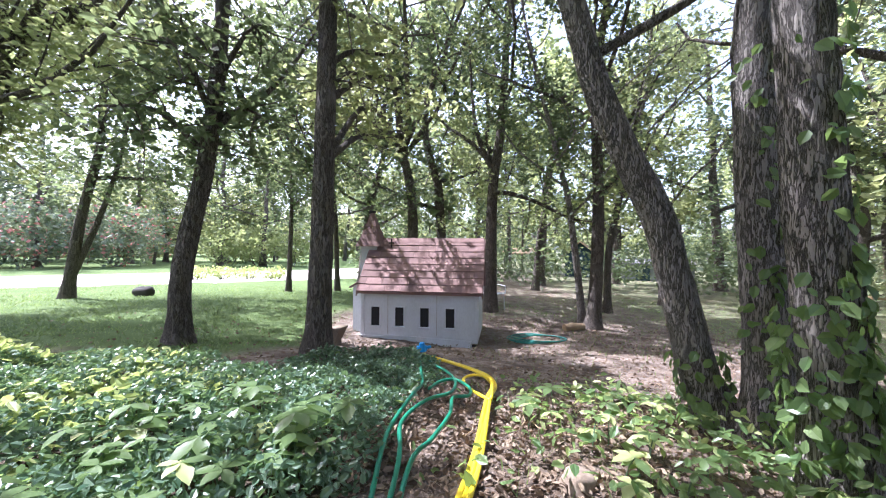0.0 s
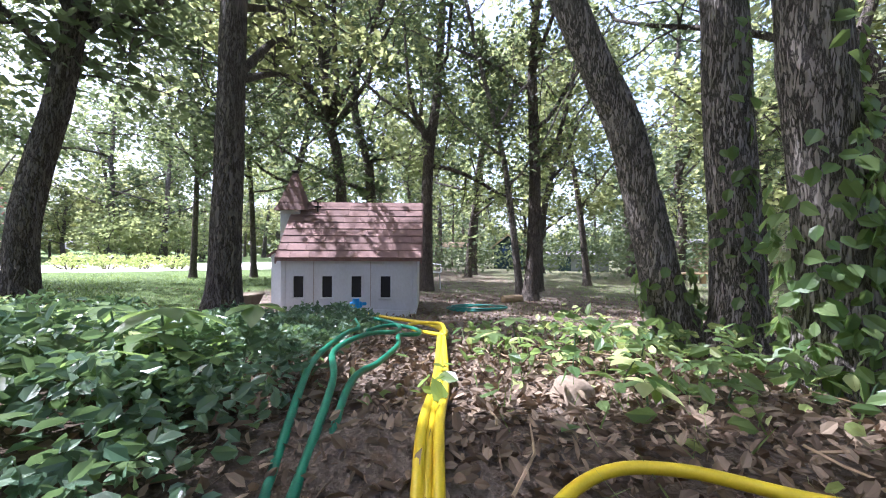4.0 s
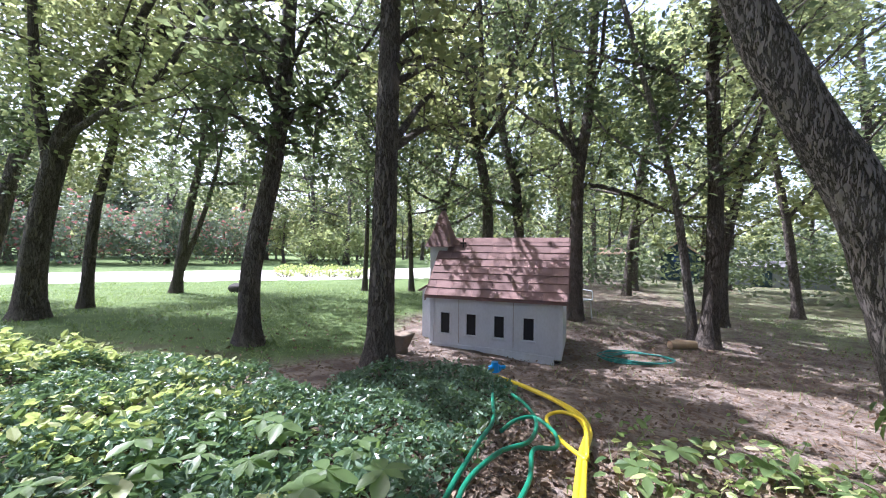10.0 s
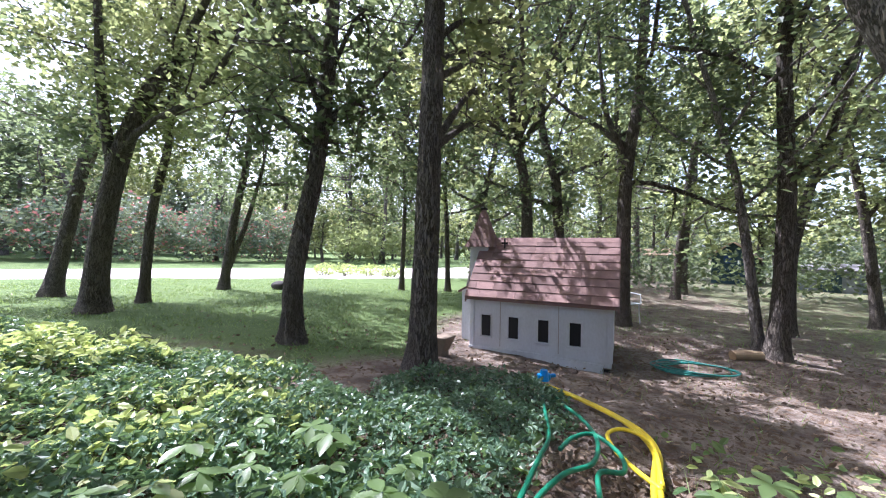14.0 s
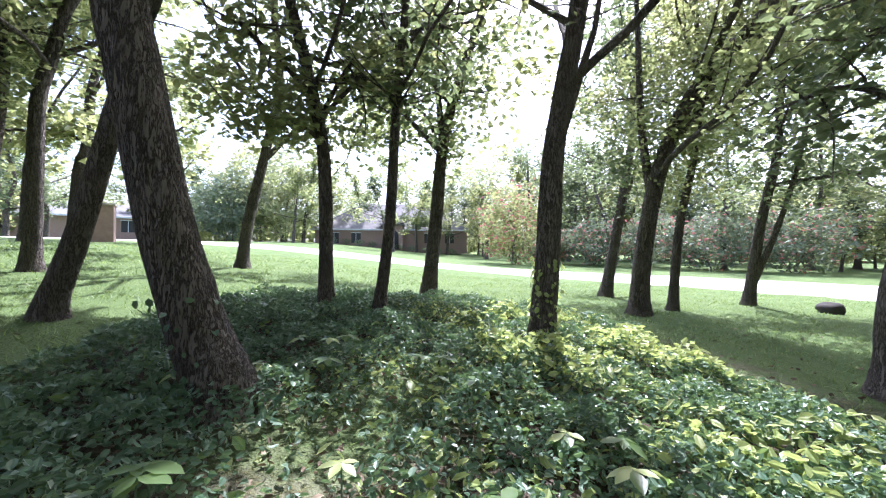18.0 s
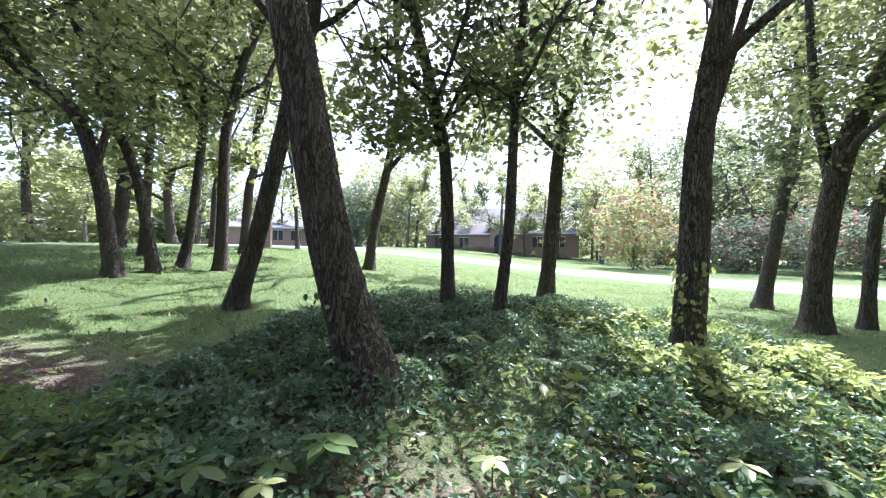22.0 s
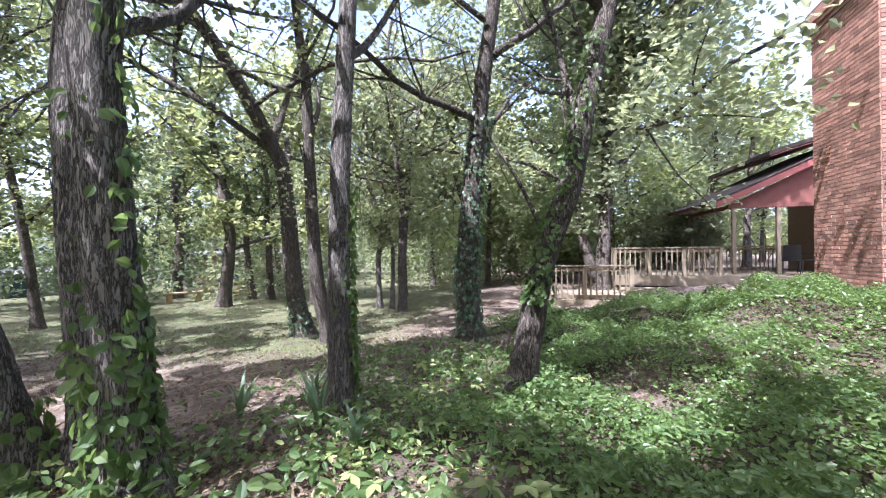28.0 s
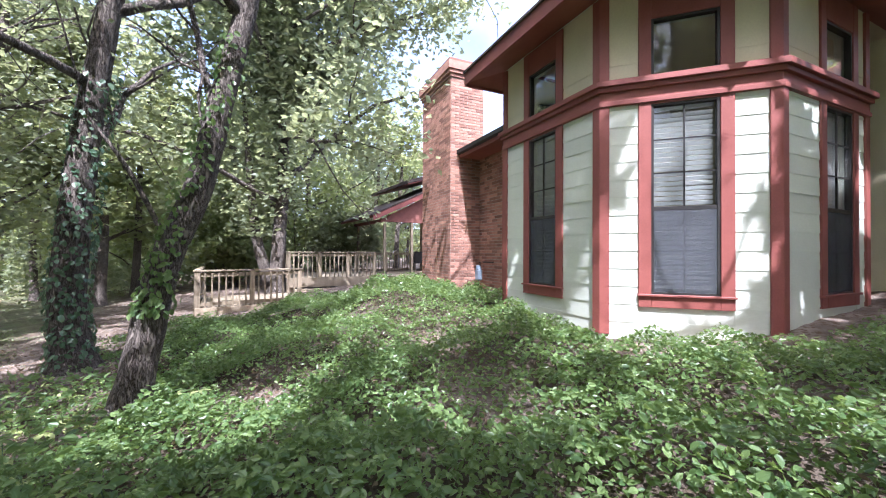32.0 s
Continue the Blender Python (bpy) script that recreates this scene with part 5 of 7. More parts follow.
# the far wood: a few grown shapes, repeated with turns and sizes
def far_wood():
    rng = np.random.default_rng(77)
    protos = []
    for k in range(6):
        via = [(rng.uniform(-0.2, 0.2), 80 + k * 4 + rng.uniform(-0.2, 0.2), 2.4)]
        t = oak(0, 80 + k * 4, 0.12 + 0.02 * k, via, rng.uniform(7.5, 9.5), leaves=3200, size=0.26, mat=(M_oak_dark, M_oak, M_oak_dark, M_elm, M_oak_dark, M_oak)[k], limb_n=7, reach=1.5,
                label="slender oak in the wood beyond the clearing", low=0.2, gaps=False)
        protos.append(t)
    spots = [(-3.8, -8.0), (-6.8, -7.2), (-9.0, -6.6), (-8.2, -9.6), (-10.6, -9.0), (-5.6, -11.0), (-12.5, -12.5), (-8.8, -13.5), (-2.6, -12.5), (-4.6, -15.5), (-14.5, -8.5)]
    tries = 0
    while len(spots) < 112 and tries < 6000:
        tries += 1
        a, d = rng.uniform(-1.35, 2.1), rng.uniform(13, 48)
        x, y = d * math.sin(a), d * math.cos(a)
        if a < -0.25 and d < 30:
            continue
        if -30 < x < -5 and y < 22:
            continue
        if x > 3 and y < -1.5 and d < 22:
            continue
        if -0.3 < a < 0.35 and 16 < y < 24 and rng.random() < 0.5:
            continue
        if 0.34 < a < 0.6 and d < 27 and rng.random() < 0.4:
            continue
        if any((x - q[0]) ** 2 + (y - q[1]) ** 2 < 4.2 for q in spots):
            continue
        spots.append((x, y))
    spots = spots[11:] + spots[:11]
    for i, (x, y) in enumerate(spots):
        side = i >= len(spots) - 11
        s = rng.uniform(0.7, 0.9) if side else rng.uniform(0.85, 1.3)
        m = pose(x, y, gz(x, y) - 0.05, 0, 0, rng.uniform(0, 360)) @ Matrix.Scale(s, 4)
        # lighter-leaved shapes stand east and south-west, sunlight put into their leaf colour
        p = protos[(1, 3, 5)[i % 3] if (side or x > max(6, y)) and i > 5 else i % 6]
        if i < 6:
            p.matrix_basis = m
        else:
            q = copy_thing(p, m)
            q.scale = (s, s, s)


far_wood()


# ---- the miniature chapel ----
CHX, CHY, CHZ, CHL, CHD = -1.32, 6.10, 0.15, 1.89, 1.36
chapel = thing("miniature_chapel", "miniature white wooden chapel with a red-brown shingled roof and steeple", "playhouse", at=(CHX, CHY, 0), rz=-9.03)


def chapel_wall():
    wx = [0.235, 0.635, 1.045, 1.455]
    ww, wz0, wz1, top = 0.14, 0.38, 0.68, 1.0
    bm = holed_panel(0, CHL, CHZ, top, [(x - ww / 2, wz0, x + ww / 2, wz1) for x in wx], 0.0, 0.03)
    wall = part("front_wall", bm, M_white, chapel, "weathered white plywood wall")
    for x in wx:
        w = part("window", box_bm(x - ww / 2, 0.012, wz0, x + ww / 2, 0.02, wz1), M_dark, chapel, "dark window with a white sill")
        part("sill", box_bm(x - ww / 2 - 0.025, -0.03, wz0 - 0.03, x + ww / 2 + 0.025, 0.0, wz0 - 0.004, 0.004), M_white, w)
        for q in (-1, 1):
            part("casing", box_bm(x + q * (ww / 2 + 0.008) - 0.008, -0.012, wz0, x + q * (ww / 2 + 0.008) + 0.008, 0.0, wz1), M_white, w)
        part("casing", box_bm(x - ww / 2 - 0.016, -0.012, wz1, x + ww / 2 + 0.016, 0.0, wz1 + 0.016), M_white, w)
    for x in (0.0, 0.445, 1.245):
        part("batten", box_bm(x - 0.004, -0.005, CHZ + 0.1, x + 0.004, -0.0005, 0.96), M_mortar, chapel)
    part("skirt_board", hull([(-0.02, -0.03, CHZ - 0.03), (0.93, -0.03, CHZ - 0.05), (0.93, -0.03, CHZ + 0.075), (-0.02, -0.03, CHZ + 0.07), (-0.02, 0.0, CHZ - 0.03), (0.93, 0.0, CHZ - 0.05), (0.93, 0.0, CHZ + 0.075), (-0.02, 0.0, CHZ + 0.07)],
         [(0, 1, 2, 3), (7, 6, 5, 4), (0, 4, 5, 1), (1, 5, 6, 2), (2, 6, 7, 3), (3, 7, 4, 0)]), M_white, chapel)
    part("skirt_board", hull([(0.94, -0.045, CHZ - 0.06), (1.80, -0.09, CHZ - 0.09), (1.80, -0.075, CHZ + 0.05), (0.94, -0.03, CHZ + 0.075), (0.94, -0.02, CHZ - 0.06), (1.80, -0.06, CHZ - 0.09), (1.80, -0.05, CHZ + 0.05), (0.94, -0.005, CHZ + 0.075)],
         [(0, 1, 2, 3), (7, 6, 5, 4), (0, 4, 5, 1), (1, 5, 6, 2), (2, 6, 7, 3), (3, 7, 4, 0)]), M_white, chapel, "loose warped skirt board")
    part("floor", box_bm(0.0, 0.03, CHZ - 0.02, CHL, CHD, CHZ + 0.02), M_deck, chapel)
    part("back_wall", box_bm(0.0, CHD - 0.03, CHZ, CHL, CHD, 1.0), M_white, chapel)
    for x in (0.03, CHL - 0.03):
        part("gable_wall", hull([(x - 0.03, 0.031, CHZ), (x - 0.03, CHD - 0.031, CHZ), (x - 0.03, CHD - 0.031, 1.0), (x - 0.03, CHD / 2, 1.72), (x - 0.03, 0.031, 1.0), (x + 0.03, 0.031, CHZ), (x + 0.03, CHD - 0.031, CHZ), (x + 0.03, CHD - 0.031, 1.0), (x + 0.03, CHD / 2, 1.72), (x + 0.03, 0.031, 1.0)],
             [(0, 1, 2, 3, 4), (9, 8, 7, 6, 5), (0, 5, 6, 1), (1, 6, 7, 2), (2, 7, 8, 3), (3, 8, 9, 4), (4, 9, 5, 0)]), M_white, chapel)
    for x in (0.02, CHL - 0.02):
        part("corner_board", box_bm(x - 0.035, -0.012, CHZ + 0.07, x + 0.035, 0.0, 0.97, 0.003), M_white, chapel)
    part("foundation_block", box_bm(CHL - 0.16, 0.02, -0.1, CHL - 0.02, 0.22, CHZ - 0.021), M_rock_dark, chapel)
    part("foundation_block", box_bm(0.05, 0.05, -0.1, 0.25, 0.25, CHZ - 0.021), M_rock_dark, chapel)


chapel_wall()


def chapel_roof():
    ez, rz, over = 0.945, 1.79, 0.075
    run, rise = CHD / 2 + over, rz - ez
    for side in (0, 1):
        y0, y1 = (-over, CHD / 2) if side == 0 else (CHD + over, CHD / 2)
        x0, x1 = -0.05, CHL + 0.06
        part("roof_deck", hull([(x0, y0, ez), (x1, y0, ez), (x1, y1, rz), (x0, y1, rz), (x0, y0, ez - 0.03), (x1, y0, ez - 0.03), (x1, y1, rz - 0.03), (x0, y1, rz - 0.03)],
             [(0, 1, 2, 3), (7, 6, 5, 4), (0, 4, 5, 1), (1, 5, 6, 2), (2, 6, 7, 3), (3, 7, 4, 0)]), M_shingle, chapel)
    rng = np.random.default_rng(5)
    rows = 8
    ang = math.atan2(rise, run)
    L = math.hypot(run, rise)
    for k in range(rows):
        s0, s1 = L * k / rows - 0.012, L * (k + 1) / rows + 0.02
        x = -0.06 - rng.uniform(0, 0.18)
        while x < CHL + 0.06:
            w = rng.uniform(0.26, 0.36)
            a, b = max(x, -0.062), min(x + w - 0.004, CHL + 0.068)
            x += w
            if b - a < 0.03:
                continue
            t = 0.012 + rng.uniform(0, 0.005)
            bm = box_bm(a, s0 + rng.uniform(-0.004, 0.004), 0.003, b, s1, 0.003 + t, 0)
            for v in bm.verts:
                if v.co.y > (s0 + s1) / 2:
                    v.co.z -= t * 0.9
            bmesh.ops.transform(bm, matrix=Matrix.Translation((0, -over, ez)) @ Matrix.Rotation(ang, 4, "X"), verts=bm.verts[:])
            part("shingle", bm, M_shingle, chapel)
    part("ridge_cap", hull([(-0.05, CHD / 2 - 0.06, rz - 0.045), (CHL + 0.06, CHD / 2 - 0.06, rz - 0.045), (CHL + 0.06, CHD / 2, rz + 0.022), (-0.05, CHD / 2, rz + 0.022), (CHL + 0.06, CHD / 2 + 0.06, rz - 0.045), (-0.05, CHD / 2 + 0.06, rz - 0.045)],
         [(0, 1, 2, 3), (3, 2, 4, 5), (0, 3, 5), (1, 4, 2), (0, 5, 4, 1)]), M_shingle, chapel)
    for x in (-0.065, CHL + 0.072):
        part("rake_board", hull([(x - 0.01, -over, ez - 0.09), (x - 0.01, CHD / 2, rz - 0.09), (x - 0.01, CHD / 2, rz + 0.0), (x - 0.01, -over, ez + 0.0), (x + 0.01, -over, ez - 0.09), (x + 0.01, CHD / 2, rz - 0.09), (x + 0.01, CHD / 2, rz + 0.0), (x + 0.01, -over, ez + 0.0)],
             [(0, 1, 2, 3), (7, 6, 5, 4), (0, 4, 5, 1), (1, 5, 6, 2), (2, 6, 7, 3), (3, 7, 4, 0)]), M_shingle, chapel)
    part("eave_board", box_bm(-0.05, -0.072, ez - 0.05, CHL + 0.06, -0.055, ez - 0.031), M_shingle, chapel)


chapel_roof()


def steeple():
    cx, cy = -0.05, 0.64
    part("tower", box_bm(cx - 0.17, cy - 0.15, 1.1, cx + 0.125, cy + 0.15, 1.70), M_white, chapel, "white tower under the steeple")
    # vestibule below the tower
    part("vestibule", box_bm(-0.28, 0.32, CHZ - 0.04, -0.03, 1.0, 1.0), M_white, chapel)
    part("vestibule_roof", hull([(-0.33, 0.27, 0.97), (0.0, 0.27, 1.16), (0.0, 1.05, 1.16), (-0.33, 1.05, 0.97), (-0.33, 0.27, 0.94), (0.0, 0.27, 1.12), (0.0, 1.05, 1.12), (-0.33, 1.05, 0.94)],
         [(0, 1, 2, 3), (7, 6, 5, 4), (0, 4, 5, 1), (1, 5, 6, 2), (2, 6, 7, 3), (3, 7, 4, 0)]), M_shingle, chapel)
    # spire: overlapping courses that narrow to the tip
    n = 5
    z0, z1, w0, w1 = 1.66, 2.26, 0.235, 0.025
    for k in range(n):
        a, b = k / n, (k + 1) / n + 0.015
        wa, wb = w0 + (w1 - w0) * a ** 0.85 + 0.005, w0 + (w1 - w0) * min(b, 1) ** 0.85
        za, zb = z0 + (z1 - z0) * a, z0 + (z1 - z0) * b
        q = [(cx - wa, cy - wa, za), (cx + wa, cy - wa, za), (cx + wa, cy + wa, za), (cx - wa, cy + wa, za), (cx - wb, cy - wb, zb), (cx + wb, cy - wb, zb), (cx + wb, cy + wb, zb), (cx - wb, cy + wb, zb)]
        part("spire_course", hull(q, [(3, 2, 1, 0), (4, 5, 6, 7), (0, 1, 5, 4), (1, 2, 6, 5), (2, 3, 7, 6), (3, 0, 4, 7)]), M_shingle, chapel)
    part("spire_cap", box_bm(cx - 0.045, cy - 0.045, 2.262, cx + 0.045, cy + 0.045, 2.30, 0.005), M_rock_dark, chapel)
    cr = bmesh.new()
    box_bm(0.325, 0.53, 1.60, 0.345, 0.545, 1.80, bm=cr)
    box_bm(0.285, 0.53, 1.71, 0.385, 0.545, 1.735, bm=cr)
    part("cross", cr, M_iron, chapel, "small dark iron cross on the roof")


steeple()


# ---- hoses and small things on the ground ----
def laid(points, lift):
    return [(x, y, gz(x, y) + lift + dz) for x, y, dz in points]


def hose(label, points, r, mat, group, lift=None):
    line = smooth_line(laid(points, lift if lift is not None else r + 0.022), 8)
    h = tagged(new("garden_hose", mesh_of("garden_hose", *tube(line, [r] * len(line), 10), mat, True)), label, "hose", group)
    return h


for off, wob in ((0.0, 0.0), (0.025, 0.02), (-0.02, 0.015)):
    hose("bright yellow garden hose lying on leaf litter", [(0.0 + off, 1.05, 0), (0.06 + off, 1.4, wob), (0.14 + off, 1.73, 0), (0.21 + off * 0.8, 2.05, 0.01), (0.33 + off * 0.6, 2.68, 0.03 + wob), (0.43 + off * 0.6, 3.12, 0.02), (0.40 + off, 3.42, 0.02), (0.28, 3.66 + off, 0.02), (0.05, 3.9 + off, 0.03), (-0.18, 4.02, 0.06)], 0.0135, M_yellow, "yellow hoses")
hose("bright yellow garden hose in a loose loop", [(0.34, 2.62, 0.06), (0.25, 2.82, 0.05), (0.19, 3.05, 0.04), (0.19, 3.24, 0.04), (0.29, 3.33, 0.05), (0.40, 3.22, 0.06), (0.40, 3.0, 0.07), (0.35, 2.66, 0.06)], 0.0125, M_yellow, "yellow hoses")
hose("bright yellow garden hose curving over dead leaves", [(0.08, 1.0, 0.0), (0.2, 1.12, 0.01), (0.38, 1.2, 0.02), (0.55, 1.17, 0.02), (0.75, 1.05, 0.0), (1.0, 0.9, 0)], 0.0135, M_yellow, "yellow hoses")
for line in ([(-0.27, 1.05, 0.01), (-0.29, 1.73, 0.03), (-0.29, 2.06, 0.05), (-0.24, 2.4, 0.07), (-0.20, 2.66, 0.07), (-0.16, 3.0, 0.05), (-0.2, 3.5, 0.04), (-0.24, 3.95, 0.06)],
             [(-0.24, 1.05, 0.02), (-0.2, 1.73, 0.03), (-0.23, 2.15, 0.06), (-0.1, 2.5, 0.08), (0.06, 2.75, 0.06), (0.11, 3.09, 0.05), (0.04, 3.4, 0.05), (-0.06, 3.6, 0.05), (-0.2, 4.0, 0.06)],
             [(-0.20, 1.05, 0.01), (-0.15, 1.73, 0.02), (-0.05, 2.0, 0.04), (0.05, 2.35, 0.05), (0.08, 2.67, 0.05), (0.20, 2.74, 0.05), (0.21, 2.95, 0.05), (0.1, 3.15, 0.05), (-0.02, 3.05, 0.05), (-0.1, 2.85, 0.05)]):
    hose("green ribbed garden hose running under vines", line, 0.0125, M_green_hose, "green hoses")
coil = []
for k in range(58):
    a, r = k * 0.42, 0.33 + 0.06 * math.sin(k * 0.9)
    coil.append((1.56 + r * 1.2 * math.cos(a) + 0.03 * math.sin(k * 0.13), 6.15 + r * math.sin(a), 0.011 * (k / 16)))
hose("teal garden hose coiled on bare ground", coil, 0.0095, M_teal_hose, "coiled hose")

nozzle = thing("hose_reel_head", "bright blue plastic hose fitting half hidden in vines", "hose fitting", at=(-0.22, 4.05, gz(-0.22, 4.05) + 0.13), rz=30)
bm = bmesh.new()
bmesh.ops.create_cone(bm, cap_ends=True, segments=14, radius1=0.045, radius2=0.03, depth=0.09, matrix=Matrix.Translation((0, 0, 0.045)))
part("cup", bm, M_blue, nozzle)
part("body", box_bm(-0.06, -0.025, 0.0, 0.06, 0.025, 0.06, 0.012), M_blue, nozzle)
part("tab", box_bm(0.055, -0.015, 0.02, 0.11, 0.015, 0.05, 0.008), M_blue, nozzle)


def stone(name, label, x, y, sx, sy, sz, mat, seed, sink=0.3, category="stone"):
    bm = bmesh.new()
    bmesh.ops.create_icosphere(bm, subdivisions=3, radius=1)
    off = Vector((seed * 3.1, seed * 1.7, seed))
    for v in bm.verts:
        k = 1 + 0.28 * noise.noise(v.co * 1.4 + off) + 0.08 * noise.noise(v.co * 4 + off)
        v.co = Vector((v.co.x * sx * k, v.co.y * sy * k, v.co.z * sz * k))
    for f in bm.faces:
        f.smooth = True
    me = bpy.data.meshes.new(name)
    bm.to_mesh(me)
    bm.free()
    me.materials.append(mat)
    ob = new(name, me)
    ob.location = (x, y, gz(x, y) + sz * (1 - 2 * sink) * 0.6)
    ob.rotation_euler = (0, 0, seed)
    return tagged(ob, label, category)


stone("field_stone", "rounded tan field stone in leaf litter", 0.63, 1.74, 0.10, 0.075, 0.065, M_stone, 1.0)
stone("field_stone", "small pale stone at a tree foot", 1.2, 1.5, 0.05, 0.04, 0.03, M_stone, 2.0)
stone("dark_boulder", "dark low boulder on the sunlit lawn", -7.6, 9.5, 0.25, 0.17, 0.17, M_rock_dark, 3.0, 0.2)
stone("pale_stone", "pale stone beside a log under the oaks", 2.55, 7.35, 0.11, 0.09, 0.08, M_stone, 4.0)
stone("pale_stone", "pale stone beside a log under the oaks", 2.38, 7.1, 0.07, 0.06, 0.05, M_stone, 5.0)


def log(label, a, b, r):
    d = thing("cut_log", label, "log")
    za, zb = gz(*a) + r * 0.8, gz(*b) + r * 0.8
    part("stem", tube([(a[0], a[1], za), ((a[0] + b[0]) / 2, (a[1] + b[1]) / 2, (za + zb) / 2 + 0.01), (b[0], b[1], zb)], [r, r * 1.04, r * 0.96], 14, 0.04, 7), M_log, d)


log("yellow-tan cut log lying at an oak's foot", (2.28, 7.0), (2.68, 7.12), 0.07)
planter = thing("stone_planter", "square tan stone planter beside an oak trunk", "planter", at=(-1.53, 5.24, gz(-1.53, 5.24) - 0.02), rz=-14)
planter.scale = (0.8, 0.8, 0.9)
part("base", box_bm(-0.11, -0.11, -0.05, 0.11, 0.11, 0.06, 0.012), M_stone, planter)
part("bowl", hull([(-0.11, -0.11, 0.062), (0.11, -0.11, 0.062), (0.11, 0.11, 0.062), (-0.11, 0.11, 0.062), (-0.19, -0.15, 0.24), (0.19, -0.15, 0.24), (0.19, 0.15, 0.24), (-0.19, 0.15, 0.24)],
     [(3, 2, 1, 0), (4, 5, 6, 7), (0, 1, 5, 4), (1, 2, 6, 5), (2, 3, 7, 6), (3, 0, 4, 7)]), M_stone, planter)
part("rim", box_bm(-0.205, -0.165, 0.242, 0.205, 0.165, 0.275, 0.008), M_stone, planter)
chair = thing("garden_chair", "white metal garden chair behind the chapel", "chair", at=(1.3, 9.4, gz(1.3, 9.4)), rz=35)
for px, py in ((-0.18, -0.18), (0.18, -0.18), (-0.18, 0.18), (0.18, 0.18)):
    part("leg", tube([(px, py, 0), (px * 0.9, py * 0.9, 0.4)], [0.012, 0.012], 6), M_white, chair)
part("seat", box_bm(-0.2, -0.2, 0.4, 0.2, 0.2, 0.425, 0.008), M_white, chair)
part("backrest", box_bm(-0.2, 0.18, 0.43, 0.2, 0.205, 0.8, 0.008), M_white, chair)
part("armrest", tube([(-0.2, -0.18, 0.42), (-0.22, -0.15, 0.6), (-0.2, 0.19, 0.62)], [0.012] * 3, 6), M_white, chair)
part("armrest", tube([(0.2, -0.18, 0.42), (0.22, -0.15, 0.6), (0.2, 0.19, 0.62)], [0.012] * 3, 6), M_white, chair)


# ---- ground cover ----
def vine_height(x, y):
    crest = 0.04 * smoothstep(2.0, 3.2, y) * smoothstep(0.6, -0.6, x)
    low = 1 - 0.6 * bump_at(x, y, -0.5, 3.5, 0.9, 0.6)
    return low * (crest + 0.05 + 0.09 * (0.5 + 0.5 * np.sin(2.3 * x + 1.9 * y + 0.5)) + 0.08 * (0.5 + 0.5 * np.sin(5.3 * x - 4.1 * y)) + 0.045 * np.sin(9.1 * y + 7.3 * x) + 0.03 * np.sin(15.1 * x - 11 * y))


OVAL = np.array([(0, 0, 0), (0.25, 0.27, 0.07), (0.65, 0.27, 0.08), (1, 0, -0.07), (0.65, -0.27, 0.08), (0.25, -0.27, 0.07)], float)
NARROW = np.array([(0, 0, 0), (0.35, 0.24, 0.05), (0.7, 0.2, 0.05), (1, 0, -0.05), (0.7, -0.2, 0.05), (0.35, -0.24, 0.05)], float)


def cover(name, label, bed, n, box, size, mat, seed, tall=1.0, up=0.45, clear=True):
    rng = np.random.default_rng(seed)
    x, y = rng.uniform(box[0], box[2], n * 3), rng.uniform(box[1], box[3], n * 3)
    k = bed(x, y)
    ok = rng.random(n * 3) < k
    if clear:
        ok &= ((x + 0.02) ** 2 + (y - 0.48) ** 2 > 0.42 ** 2)
    x, y, k = x[ok][:n], y[ok][:n], k[ok][:n]
    z = ground_z(x, y) + tall * vine_height(x, y) * np.sqrt(k) * (1 - 0.65 * rng.random(len(x)) ** 2) + 0.01
    if bed is east_bed:
        z = z + 0.13 * np.clip(np.sin(2.9 * x + 1.7 * y) * np.sin(2.6 * y - 1.3 * x + 0.4), 0, 1) * smoothstep(0.3, 0.9, k) * smoothstep(-4.1, -3.4, y)
    c, s = np.stack([x, y, z], 1), rng.uniform(0.55, 1.4, len(x)) * size
    if name == "ground_vines":
        # rounded leaves beside the path, plainer ones farther off
        by = (np.hypot(x + 0.2, y - 0.6) < 2.6) | (np.hypot(x - 1.2, y + 1.2) < 2.6)
        V, F = scatter_leaves(rng, c[by], s[by], up, OVAL)
        W, G = scatter_kites(rng, c[~by], s[~by] * 1.05, up)
        V, F = np.concatenate([V, W]), F.tolist() + (G + len(V)).tolist()
    else:
        V, F = scatter_leaves(rng, c, s, up)
    return tagged(new(name, mesh_of(name, V, F, mat)), label, "ground cover", kind="stuff")


cover("ground_vines", "dense dark green trailing vines covering the bed", west_bed, 100000, (-6.8, -2.2, 0.6, 4.4), 0.038, M_vine, 11, 1.0, 0.36)
cover("ground_vines", "dense small-leaved green vines over the bank below the house", east_bed, 150000, (-2.2, -7.0, 9.0, 1.8), 0.037, M_vine_bank, 12, 1.3, 0.52)


# where the bed is to look sunlit by means of pale yellow-green leaves
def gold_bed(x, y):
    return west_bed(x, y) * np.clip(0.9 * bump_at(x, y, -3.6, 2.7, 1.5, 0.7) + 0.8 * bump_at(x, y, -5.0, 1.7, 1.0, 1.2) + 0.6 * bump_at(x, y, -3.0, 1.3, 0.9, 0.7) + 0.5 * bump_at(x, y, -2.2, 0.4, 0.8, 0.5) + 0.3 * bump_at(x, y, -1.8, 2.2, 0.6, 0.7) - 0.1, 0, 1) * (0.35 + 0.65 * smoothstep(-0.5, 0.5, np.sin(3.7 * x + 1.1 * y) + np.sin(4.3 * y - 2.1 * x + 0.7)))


cover("creeper_leaves", "yellow-green creeper leaves at the bed's edge, sunlight put into their pale colour", gold_bed, 13500, (-6.8, -1.5, -0.8, 4.4), 0.066, M_creeper_gold, 13, 1.35, 0.45)


